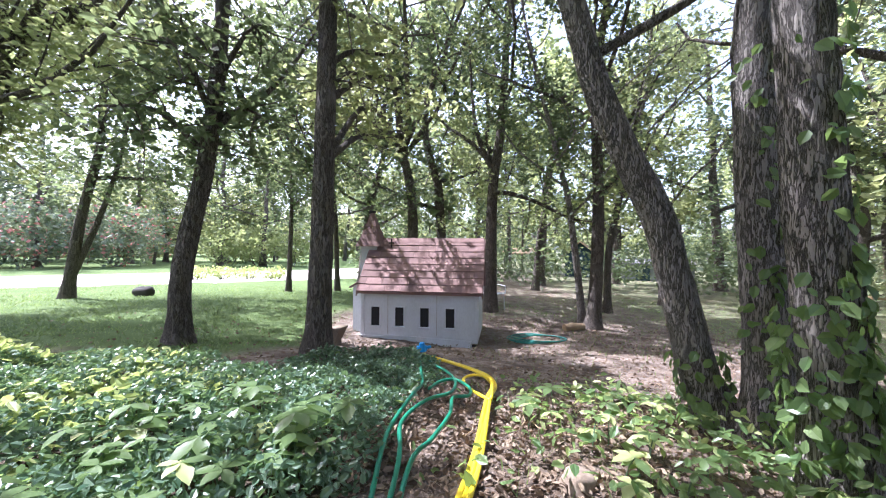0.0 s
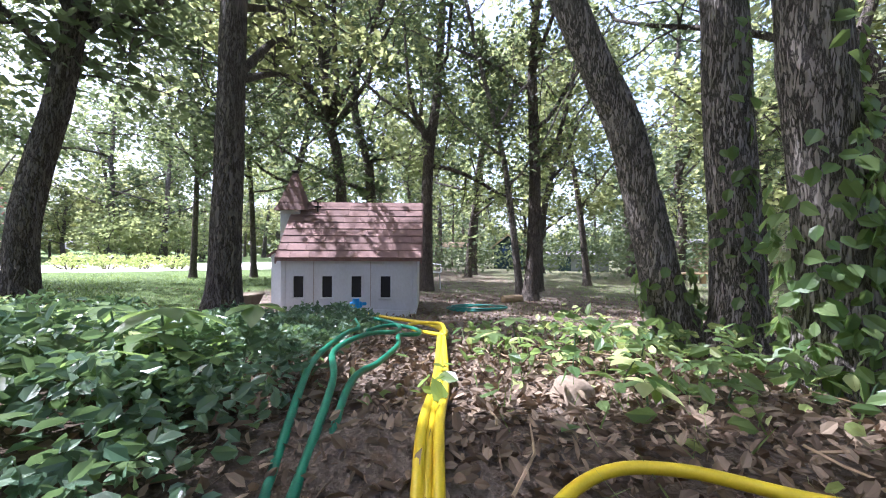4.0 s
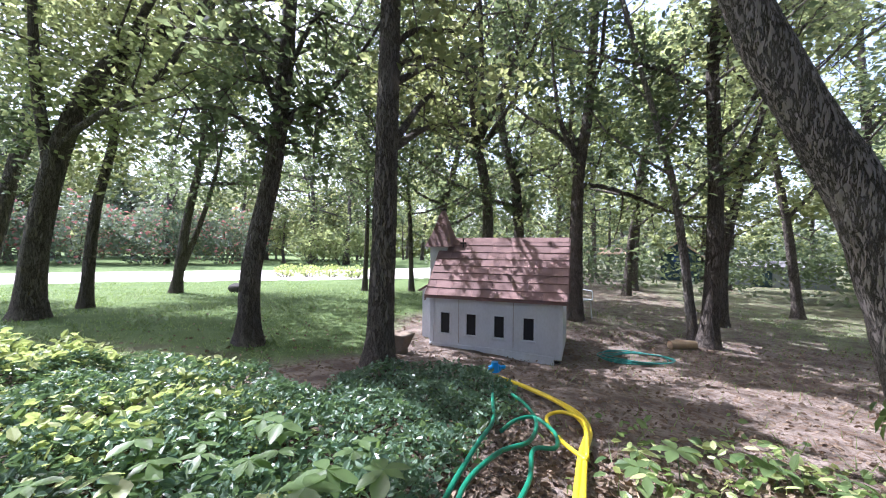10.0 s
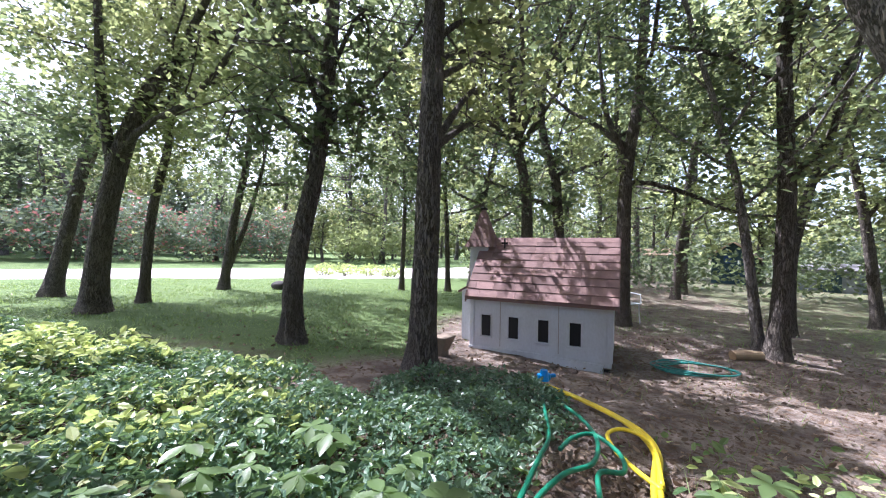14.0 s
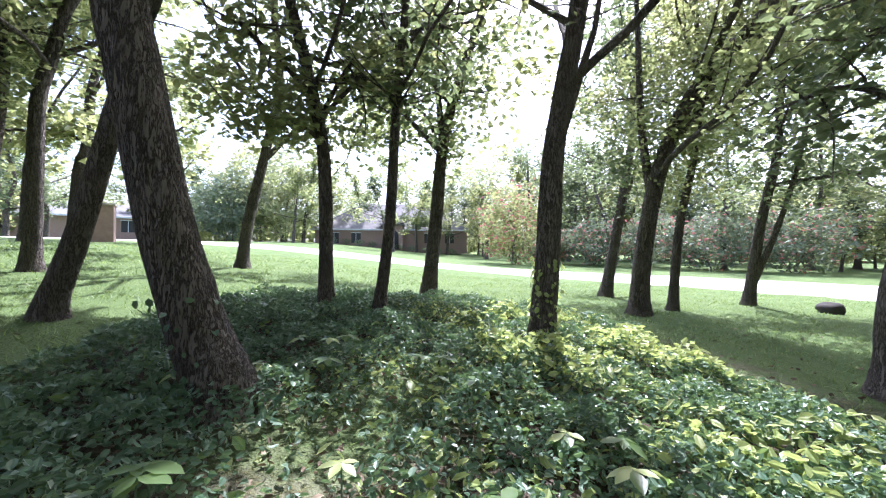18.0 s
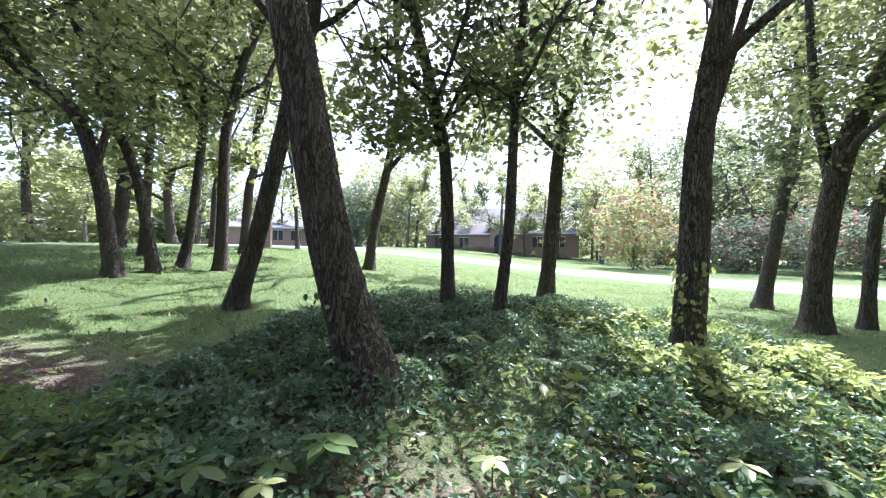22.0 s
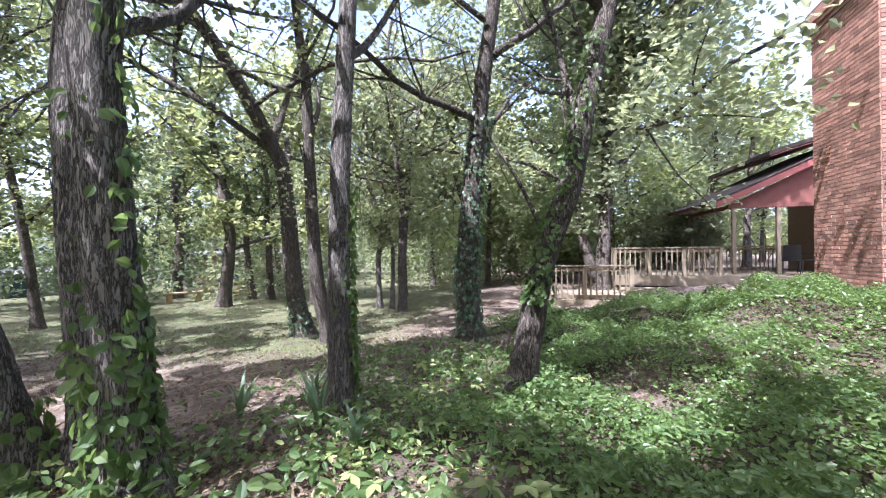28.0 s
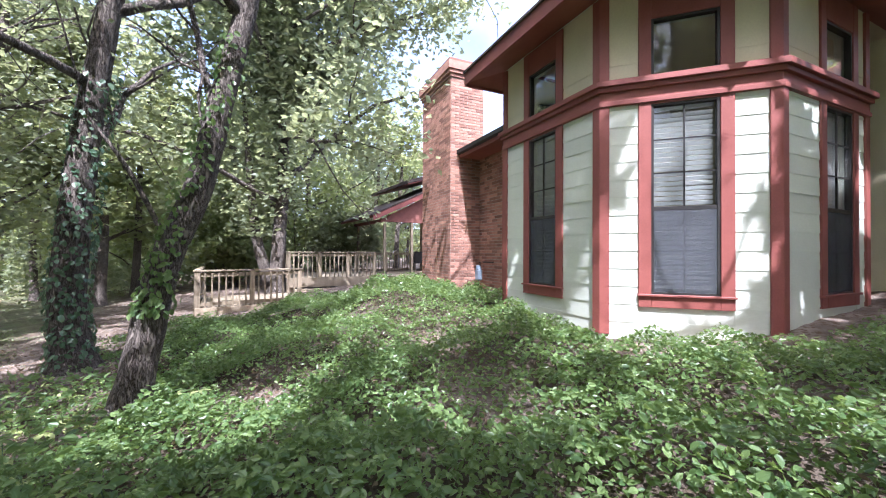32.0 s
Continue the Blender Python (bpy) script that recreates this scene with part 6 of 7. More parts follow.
def creeper_bed(x, y):
    path = bump_at(x, y, 1.2, 1.9, 0.6, 0.8) * 0.9 + bump_at(x, y, 1.7, 0.5, 1.2, 0.7) * 0.8 + bump_at(x, y, 3.6, 0.4, 1.5, 0.6) * 1.0 + bump_at(x, y, 4.3, 1.2, 1.3, 0.7) * 0.9
    bare = smoothstep(1.2, 2.0, y) + smoothstep(1.0, 1.7, x)
    return np.clip(0.35 * west_bed(x, y) + path * np.clip(bare, 0.08, 1) + 0.2 * east_bed(x, y), 0, 1) * 0.8


def path_gold(x, y):
    return np.clip(0.9 * bump_at(x, y, 1.3, 2.5, 0.5, 0.5) + 0.8 * bump_at(x, y, 4.3, 0.5, 1.0, 0.35) + 0.6 * bump_at(x, y, 2.3, 0.3, 1.0, 0.5), 0, 1)


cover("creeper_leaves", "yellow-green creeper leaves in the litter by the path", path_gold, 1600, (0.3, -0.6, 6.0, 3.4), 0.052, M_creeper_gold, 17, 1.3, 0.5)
cover("creeper_leaves", "mid green creeper leaves among the vines", creeper_bed, 9500, (-6.5, -3.5, 6.5, 4.2), 0.07, M_creeper, 14, 1.35, 0.5)


def litter_bed(x, y):
    near = 1.5 * bump_at(x, y, 0.2, 1.5, 0.6, 0.8) + bump_at(x, y, 1.3, 1.2, 2.2, 1.8) + bump_at(x, y, 4.0, 0.6, 2.4, 1.2) + 0.35 * bump_at(x, y, 3.5, 5.0, 4.0, 2.5) + 0.3 * bump_at(x, y, 7.0, 2.5, 3.0, 2.0) + 0.9 * bump_at(x, y, 2.0, -4.3, 2.4, 0.5) + 0.35 * bump_at(x, y, 3.4, -2.5, 2.0, 1.0) + 0.5 * bump_at(x, y, -2, 0.2, 1.6, 0.8)
    return np.clip(near, 0, 1)


def litter():
    rng = np.random.default_rng(15)
    n = 52000
    x, y = rng.uniform(-6, 10, n), rng.uniform(-6, 8, n)
    ok = rng.random(n) < litter_bed(x, y)
    ok &= ~((x > 1.0) & (y < -4.4) & (x < 9))
    x, y = x[ok], y[ok]
    x, y = np.concatenate([x, rng.uniform(-0.5, 2.6, 9000)]), np.concatenate([y, rng.uniform(0.6, 3.0, 9000)])
    z = ground_z(x, y) + rng.uniform(0.008, 0.03, len(x))
    V, F = scatter_leaves(rng, np.stack([x, y, z], 1), rng.uniform(0.022, 0.058, len(x)), 0.4, LOBED)
    tagged(new("leaf_litter", mesh_of("leaf_litter", V, F, M_litter)), "brown dead oak leaves on the ground", "leaf litter", kind="stuff")


litter()


def grass():
    rng = np.random.default_rng(16)
    n = 170000
    x, y = rng.uniform(-13, 12, n), rng.uniform(-9, 13, n)
    k = lawn_amount(x, y) * (1 - west_bed(x, y)) * (1 - 0.9 * east_bed(x, y))
    d = np.hypot(x, y)
    ok = (rng.random(n) < k * np.clip(1.3 - d / 14, 0.12, 1)) & (d > 2.2)
    ok &= ~((x > 0.8) & (y < -4.0))
    x, y = x[ok], y[ok]
    m = len(x)
    a, h = rng.uniform(0, 2 * math.pi, m), rng.uniform(0.02, 0.06, m)
    z = ground_z(x, y) - 0.005
    w = 0.004 + 0.0006 * np.hypot(x, y)
    lean = rng.normal(0, 0.035, (m, 2))
    p0 = np.stack([x - w * np.cos(a), y - w * np.sin(a), z], 1)
    p1 = np.stack([x + w * np.cos(a), y + w * np.sin(a), z], 1)
    p2 = np.stack([x + lean[:, 0], y + lean[:, 1], z + h], 1)
    V = np.stack([p0, p1, p2], 1).reshape(-1, 3)
    tagged(new("grass", mesh_of("grass", V, np.arange(3 * m).reshape(-1, 3), M_grass)), "short green lawn grass in sun and dappled shade", "grass", kind="stuff")


grass()


def twigs():
    rng = np.random.default_rng(18)
    pieces = []
    for k in range(150):
        x, y, a, n = rng.uniform(0.1, 4.5), rng.uniform(-0.2, 3.2), rng.uniform(0, 6.28), rng.uniform(0.06, 0.28)
        q = [(x + n * (t - 0.5) * math.cos(a + 0.4 * t), y + n * (t - 0.5) * math.sin(a + 0.4 * t)) for t in (0, 0.5, 1)]
        pieces.append(tube([(u, v, gz(u, v) + 0.03 + rng.uniform(0, 0.02)) for u, v in q], [0.0045, 0.004, 0.002], 4))
    V, F = join(pieces)
    tagged(new("twigs", mesh_of("twigs", V, F, M_log)), "thin dry twigs scattered on the leaf litter", "twigs", kind="stuff")


twigs()


def weeds():
    """Thin grass and weeds that come up through the litter."""
    rng = np.random.default_rng(19)
    n = 9000
    x, y = rng.uniform(0.3, 7, n), rng.uniform(0.2, 7.5, n)
    k = 0.9 * bump_at(x, y, 1.2, 2.4, 0.7, 0.6) + 0.5 * bump_at(x, y, 2.6, 6.0, 1.0, 0.5) + 0.4 * bump_at(x, y, 4.2, 1.0, 1.2, 0.5) + 0.12
    ok = rng.random(n) < k
    x, y = x[ok], y[ok]
    m = len(x)
    a, h = rng.uniform(0, 2 * math.pi, m), rng.uniform(0.04, 0.13, m)
    z = ground_z(x, y) - 0.005
    w = 0.004
    lean = rng.normal(0, 0.05, (m, 2))
    V = np.stack([np.stack([x - w * np.cos(a), y - w * np.sin(a), z], 1), np.stack([x + w * np.cos(a), y + w * np.sin(a), z], 1), np.stack([x + lean[:, 0], y + lean[:, 1], z + h], 1)], 1).reshape(-1, 3)
    tagged(new("weeds", mesh_of("weeds", V, np.arange(3 * m).reshape(-1, 3), M_grass)), "thin yellow-green weeds among dead leaves", "weeds", kind="stuff")


weeds()


# single creeper plants that stand out beside the path
def leaflet_mesh(mat, name):
    pts = [(0, 0, 0), (0.22, 0.17, 0.03), (0.5, 0.26, 0.045), (0.8, 0.15, 0.02), (1, 0, -0.06), (0.8, -0.15, 0.02), (0.5, -0.26, 0.045), (0.22, -0.17, 0.03), (0.5, 0, 0.0)]
    f = [(0, 8, 2, 1), (8, 4, 3, 2), (0, 7, 6, 8), (8, 6, 5, 4)]
    return mesh_of(name, pts, f, mat, True)


LEAFLETS = [leaflet_mesh(M_creeper, "leaflet"), leaflet_mesh(M_creeper_gold, "leaflet")]


def creeper_plant(x, y, h, size, gold, seed):
    rng = random.Random(seed)
    z = gz(x, y)
    pl = thing("creeper_plant", "young %s five-leaved creeper rising from the litter" % ("yellow-green" if gold else "green"), "creeper", "creepers by the path", at=(x, y, z))
    lean = (rng.uniform(-0.05, 0.05), rng.uniform(-0.05, 0.05))
    part("stem", tube([(0, 0, -0.02), (lean[0] * 0.5, lean[1] * 0.5, h * 0.6), (lean[0], lean[1], h)], [0.004, 0.0035, 0.003], 5), M_vine, pl)
    n = rng.choice((3, 5, 5, 6))
    a0 = rng.uniform(0, 6.28)
    for k in range(n):
        ob = part("leaflet", LEAFLETS[1 if gold and rng.random() < 0.8 else 0], None, pl)
        s = size * rng.uniform(0.75, 1.15)
        ob.matrix_basis = Matrix.Translation((lean[0], lean[1], h)) @ Matrix.Rotation(a0 + k * 6.283 / n + rng.uniform(-0.2, 0.2), 4, "Z") @ Matrix.Rotation(rng.uniform(-0.05, 0.55), 4, "Y") @ Matrix.Scale(s, 4)


rp = random.Random(21)
for k in range(104):
    a = rp.random()
    if a < 0.40:
        x, y, gold = rp.uniform(-1.5, -0.5), rp.uniform(0.95, 2.3), rp.random() < 0.12
        creeper_plant(x, y, rp.uniform(0.15, 0.27), rp.uniform(0.07, 0.115), gold, k)
        continue
    elif a < 0.75:
        x, y, gold = rp.uniform(0.55, 1.7), rp.uniform(1.5, 3.0), rp.random() < 0.55
    else:
        x, y, gold = rp.uniform(1.0, 4.0), rp.uniform(-0.6, 1.1), rp.random() < 0.5
    creeper_plant(x, y, rp.uniform(0.06, 0.2), rp.uniform(0.075, 0.125), gold, k)
for k in range(10):
    creeper_plant(rp.uniform(-0.95, -0.45), rp.uniform(1.25, 1.95), rp.uniform(0.2, 0.3), rp.uniform(0.10, 0.14), k == 4, 300 + k)
for k in range(30):
    x, y = rp.uniform(-3.6, -1.2), rp.uniform(-0.9, 1.6)
    creeper_plant(x, y, rp.uniform(0.12, 0.28), rp.uniform(0.08, 0.125), rp.random() < 0.3, 100 + k)


for k in range(34):
    creeper_plant(rp.uniform(1.6, 5.2), rp.uniform(-0.9, 1.5), rp.uniform(0.08, 0.2), rp.uniform(0.07, 0.115), rp.random() < 0.5, 400 + k)


def strap_plant(x, y, n, h, seed):
    rng = random.Random(seed)
    pl = thing("strap_leaved_plant", "clump of pale green strap leaves under the oaks", "plant", at=(x, y, gz(x, y)))
    for k in range(n):
        a, r, hh = rng.uniform(0, 6.28), rng.uniform(0.05, 0.28), h * rng.uniform(0.6, 1.1)
        dx, dy = math.cos(a), math.sin(a)
        V, F = [], []
        for i in range(6):
            t = i / 5
            w = 0.02 * (1 - t ** 3)
            cx, cy, cz = dx * r * t ** 1.6, dy * r * t ** 1.6, hh * (t - 0.25 * t ** 3)
            V += [(cx - dy * w, cy + dx * w, cz), (cx + dy * w, cy - dx * w, cz)]
            if i:
                F.append((2 * i - 2, 2 * i - 1, 2 * i + 1, 2 * i))
        part("strap_leaf", (V, F), M_yucca, pl)


strap_plant(2.86, 1.24, 14, 0.55, 1)
strap_plant(3.0, 2.1, 12, 0.5, 2)
strap_plant(2.55, 0.75, 8, 0.38, 3)
strap_plant(3.6, 1.75, 9, 0.42, 4)


# vines that climb the trunks
def climbing(label, line, r, n, z0, z1, mat, size, seed, side=None):
    rng = np.random.default_rng(seed)
    p = np.array(line, float)
    z = z0 + (z1 - z0) * rng.random(n) ** 1.6
    cx, cy = np.interp(z, p[:, 2], p[:, 0]), np.interp(z, p[:, 2], p[:, 1])
    a = rng.uniform(0, 2 * math.pi, n) if side is None else rng.normal(side, 0.7, n)
    rr = r * (1.03 + 0.35 * rng.random(n) * np.exp(-(z - z0) / 0.5))
    c = np.stack([cx + rr * np.cos(a), cy + rr * np.sin(a), z], 1)
    out = np.stack([np.cos(a), np.sin(a), np.full(n, 0.25)], 1) + rng.normal(0, 0.38, (n, 3))
    out /= np.linalg.norm(out, axis=1)[:, None]
    ax = np.array([0, 0, -1.0]) + rng.normal(0, 0.6, (n, 3))
    ax -= out * (ax * out).sum(1)[:, None]
    ax /= np.linalg.norm(ax, axis=1)[:, None]
    ay, sz = np.cross(out, ax), (rng.uniform(0.6, 1.3, n) * size)[:, None, None]
    V = (c[:, None] + sz * (OVAL[None, :, 0:1] * ax[:, None] + 1.15 * OVAL[None, :, 1:2] * ay[:, None] + OVAL[None, :, 2:3] * out[:, None])).reshape(-1, 3)
    F = (np.arange(n)[:, None, None] * 6 + LEAF_FACES[None]).reshape(-1, 4)
    tagged(new("climbing_vine", mesh_of("climbing_vine", V, F, mat)), label, "climbing vine", kind="stuff")


climbing("broad-leaved vine climbing a furrowed oak trunk", [(1.83, 1.72, 0.4), (1.75, 1.72, 1.1), (1.70, 1.73, 1.7), (1.66, 1.74, 3.3)], 0.15, 420, 0.3, 1.4, M_creeper, 0.08, 301)
climbing("vine strand with pale leaves up an oak trunk", [(1.83, 1.72, 0.4), (1.75, 1.72, 1.1), (1.70, 1.73, 1.7), (1.66, 1.74, 3.3)], 0.14, 190, 0.9, 3.4, M_creeper, 0.07, 302, -1.15)
climbing("thin vine between two oak trunks", [(2.05, 2.38, 0.4), (1.98, 2.38, 1.7), (1.93, 2.39, 3.3)], 0.13, 150, 0.4, 3.0, M_creeper, 0.07, 303, -1.4)
climbing("vine round the foot of a leaning oak", [(1.89, 2.59, 0.4), (1.65, 2.63, 1.35), (1.4, 2.68, 2.1)], 0.15, 220, 0.35, 0.95, M_creeper, 0.08, 304)
climbing("ivy up a pale oak trunk", [(3.41, 1.34, 0.4), (3.41, 1.35, 1.8), (3.41, 1.24, 4.0)], 0.125, 620, 0.5, 2.4, M_creeper, 0.06, 305, -0.6)
climbing("dense ivy wrapping a dark oak trunk", [(6.64, 0.68, 0.3), (6.63, 0.74, 1.28), (6.65, 0.42, 4.7)], 0.205, 1300, 0.3, 4.2, M_vine, 0.075, 306)
climbing("ivy leaves along a crooked oak trunk", [(4.21, -0.28, 0.3), (4.23, -0.53, 1.79), (4.25, -0.94, 3.3), (4.27, -1.16, 4.3)], 0.14, 420, 1.3, 4.0, M_creeper, 0.06, 307, 2.6)
climbing("vines hanging on an oak trunk in the bed", [(-4.13, 1.79, 0.6), (-4.17, 1.92, 2.7)], 0.14, 260, 0.6, 1.7, M_creeper_gold, 0.06, 308)
climbing("vine round the foot of an oak in the bed", [(-2.56, -0.71, 0.8), (-2.51, -0.88, 1.9)], 0.16, 150, 0.8, 1.5, M_vine, 0.05, 309)
climbing("ivy at the foot of a forked oak", [(7.04, 4.23, 0.0), (6.87, 4.33, 1.2)], 0.2, 260, 0.1, 0.9, M_vine, 0.07, 310)


# ---- road, neighbours and distance ----
def road():
    centre = smooth_line([(-16, -60, 0), (-20, -30, 0), (-21.5, -10, 0), (-20.0, 3, 0), (-16.0, 11.5, 0), (-9.5, 17.2, 0), (-4.5, 23.0, 0), (-2.0, 32.0, 0), (-2.0, 70.0, 0)], 14)
    c = np.array(centre)
    d = np.gradient(c[:, :2], axis=0)
    d /= np.linalg.norm(d, axis=1)[:, None]
    nrm = np.stack([d[:, 1], -d[:, 0]], 1)
    V, F = [], []
    cols = (-3.5, -3.0, 0.0, 3.0, 3.5)
    for i in range(len(c)):
        for k in cols:
            x, y = c[i, 0] + nrm[i, 0] * k, c[i, 1] + nrm[i, 1] * k
            V.append((x, y, gz(x, y) + (0.05 if abs(k) < 3.2 else -0.12)))
        if i:
            b = 5 * i
            F += [(b - 5 + k, b + k, b + k + 1, b - 4 + k) for k in range(4)]
    tagged(new("road", mesh_of("road", V, F, M_concrete, True)), "pale sunlit concrete road curving past the lawn", "road", kind="structure")


road()


def hip_house(name, label, x, y, z, rz, w, d, h, rise, wall_mat, roof_mat, arch=True):
    hs = thing(name, label, "house", at=(x, y, z), rz=rz)
    part("wall", box_bm(-w / 2, -d / 2, -0.6, w / 2, d / 2, h), wall_mat, hs)
    o = 0.5
    a = [(-w / 2 - o, -d / 2 - o, h), (w / 2 + o, -d / 2 - o, h), (w / 2 + o, d / 2 + o, h), (-w / 2 - o, d / 2 + o, h), (-w / 2 + d / 2, 0, h + rise), (w / 2 - d / 2, 0, h + rise)]
    part("roof", hull(a, [(0, 1, 5, 4), (1, 2, 5), (2, 3, 4, 5), (3, 0, 4), (3, 2, 1, 0)]), roof_mat, hs)
    part("fascia", box_bm(-w / 2 - o, -d / 2 - o - 0.03, h - 0.16, w / 2 + o, -d / 2 - o - 0.002, h + 0.02), M_white, hs)
    if arch:
        bm = box_bm(-1.3, -d / 2 - 1.0, -0.3, 1.3, -d / 2 - 0.01, h + 0.55)
        part("entry_porch", bm, wall_mat, hs)
        g = [(-1.6, -d / 2 - 1.25, h + 0.5), (1.6, -d / 2 - 1.25, h + 0.5), (0, -d / 2 - 1.25, h + 1.5), (-1.6, -d / 2 + 1.5, h + 0.5), (1.6, -d / 2 + 1.5, h + 0.5), (0, -d / 2 + 2.4, h + 1.5)]
        part("entry_roof", hull(g, [(0, 1, 2), (0, 2, 5, 3), (1, 4, 5, 2), (0, 3, 4, 1), (3, 5, 4)]), roof_mat, hs)
        arc = [(-0.75, 0.0), (0.75, 0.0)] + [(0.75 * math.cos(t), 1.75 + 0.75 * math.sin(t)) for t in np.linspace(0, math.pi, 10)]
        part("arched_door", hull([(u, -d / 2 - 1.02, v) for u, v in arc] + [(u, -d / 2 - 0.9, v) for u, v in arc], [tuple(range(12))] + [tuple(range(23, 11, -1))] + [(i, (i + 1) % 12, 12 + (i + 1) % 12, 12 + i) for i in range(12)]), M_dark, hs)
    for k, u in enumerate((-w * 0.38, -w * 0.24, w * 0.24, w * 0.38)):
        wn_ = part("window", box_bm(u - 0.6, -d / 2 - 0.03, 0.8, u + 0.6, -d / 2 - 0.003, 2.1), M_sash, hs)
        part("window_frame", box_bm(u - 0.68, -d / 2 - 0.06, 2.1, u + 0.68, -d / 2 - 0.004, 2.2), M_white, wn_)
        part("window_frame", box_bm(u - 0.03, -d / 2 - 0.06, 0.8, u + 0.03, -d / 2 - 0.032, 2.1), M_white, wn_)
    return hs


def facing(x, y):
    """Turn of a house whose front looks at the grove."""
    return math.degrees(math.atan2(y, x)) - 90


hip_house("brick_house", "low brick house with a grey hipped roof and an arched entry", -56.0, -1.5, 1.95, facing(-56.0, -1.5), 20.0, 11.0, 2.6, 4.0, M_brick_far, M_roof_far)
hip_house("brick_house", "long brick house with a pale hipped roof beyond the road", -47.5, -36.9, 3.0, facing(-47.5, -36.9), 16.0, 9.0, 2.5, 1.8, M_brick_far, M_roof_far, False)
hip_house("brick_house", "distant pale house past the road bend", -46.0, -59.0, 3.3, facing(-46, -59), 18.0, 9.0, 2.4, 1.6, M_white, M_roof_far, False)
def slab(name, x0, x1, y0, y1, za, zb, t, mat, owner):
    part(name, hull([(x0, y0, za), (x1, y0, za), (x1, y1, zb), (x0, y1, zb), (x0, y0, za - t), (x1, y0, za - t), (x1, y1, zb - t), (x0, y1, zb - t)],
         [(0, 1, 2, 3), (7, 6, 5, 4), (0, 4, 5, 1), (1, 5, 6, 2), (2, 6, 7, 3), (3, 7, 4, 0)]), mat, owner)


shed = thing("shed", "long low grey metal shed beyond the wood", "shed", at=(13.4, 24.0, gz(13.4, 24.0)), rz=-28)
part("wall", box_bm(-2.2, -1.0, -0.4, 2.2, 1.0, 1.1), M_shed, shed)
slab("roof", -2.3, 2.3, -1.2, 1.2, 1.1, 1.35, 0.06, M_roof_far, shed)
for u in (-1.5, -0.5, 0.5, 1.5):
    part("seam", box_bm(u - 0.03, -1.03, -0.3, u + 0.03, -1.002, 1.04), M_meter, shed)
part("door", box_bm(-0.9, -1.04, -0.3, -0.1, -1.035, 0.95), M_teal_wall, shed)
cabin = thing("cabin", "dark teal cabin with an orange-brown gable among far trees", "cabin", at=(10.0, 27.0, gz(10.0, 27.0)), rz=-25)
cabin.scale = (0.72, 0.72, 0.95)
part("wall", box_bm(-1.4, -1.4, -0.4, 1.4, 1.4, 1.75), M_teal_wall, cabin)
part("gable", hull([(-1.4, -1.4, 1.75), (1.4, -1.4, 1.75), (0, -1.4, 2.55), (-1.4, -1.3, 1.75), (1.4, -1.3, 1.75), (0, -1.3, 2.55)], [(0, 1, 2), (5, 4, 3), (0, 3, 4, 1), (1, 4, 5, 2), (2, 5, 3, 0)]), M_teal_wall, cabin)
for q in (-1, 1):
    part("roof", hull([(q * 1.75, -1.8, 1.58), (q * 1.75, 1.8, 1.58), (0, 1.8, 2.62), (0, -1.8, 2.62), (q * 1.75, -1.8, 1.48), (q * 1.75, 1.8, 1.48), (0, 1.8, 2.52), (0, -1.8, 2.52)],
         [(0, 1, 2, 3), (7, 6, 5, 4), (0, 4, 5, 1), (1, 5, 6, 2), (2, 6, 7, 3), (3, 7, 4, 0)]), M_log, cabin)
bm = bmesh.new()
bmesh.ops.create_cone(bm, cap_ends=True, segments=20, radius1=0.26, radius2=0.26, depth=0.04, matrix=Matrix.Translation((-0.35, -1.44, 1.5)) @ Matrix.Rotation(math.pi / 2, 4, "X"))
part("round_sign", bm, M_navy, cabin, "round blue sign")
lean_to = thing("lean_to_shelter", "open shelter with a pale slanting roof in the wood", "shelter", at=(6.4, 29.0, gz(6.4, 29.0)), rz=-14)
slab("roof", -1.7, 1.7, -1.2, 1.2, 1.55, 1.95, 0.07, M_log, lean_to)
for u, v in ((-1.5, -1.0), (1.5, -1.0), (-1.5, 1.0), (1.5, 1.0)):
    part("post", box_bm(u - 0.06, v - 0.06, -0.2, u + 0.06, v + 0.06, 1.48 if v < 0 else 1.8), M_bark, lean_to)
barn = thing("tan_outbuilding", "tan outbuilding with a pale low roof beyond the trees", "outbuilding", at=(24.0, 21.5, gz(24, 21.5)), rz=-45)
part("wall", box_bm(-3.4, -1.6, -0.4, 3.4, 1.6, 1.9), M_tan, barn)
slab("roof", -3.7, 3.7, -1.9, 1.9, 1.95, 2.3, 0.08, M_roof_far, barn)
part("doorway", box_bm(-0.7, -1.64, -0.3, 0.6, -1.61, 1.5), M_dark, barn)
white_shed = thing("white_shed", "small white shed glimpsed between far trunks", "shed", at=(25.0, 13.6, gz(25, 13.6)), rz=-62)
part("wall", box_bm(-1.0, -0.8, -0.3, 1.0, 0.8, 1.3), M_white, white_shed)
slab("roof", -1.15, 1.15, -0.95, 0.95, 1.3, 1.55, 0.06, M_roof_far, white_shed)
cart = thing("garden_cart", "blue tarpaulin over a garden cart under the trees", "cart", at=(18.4, 16.8, gz(18.4, 16.8)), rz=-50)
part("tray", box_bm(-0.8, -0.4, 0.3, 0.8, 0.4, 0.45, 0.03), M_iron, cart)
bm = bmesh.new()
bmesh.ops.create_uvsphere(bm, u_segments=16, v_segments=10, radius=1)
for v in bm.verts:
    v.co = Vector((v.co.x * 0.62 * (1 + 0.15 * math.sin(5 * v.co.y)), v.co.y * 0.36, 0.455 + max(0.0, v.co.z) * 0.34 * (1 + 0.2 * math.sin(6 * v.co.x))))
part("tarpaulin", bm, M_navy, cart, "crumpled blue tarpaulin")
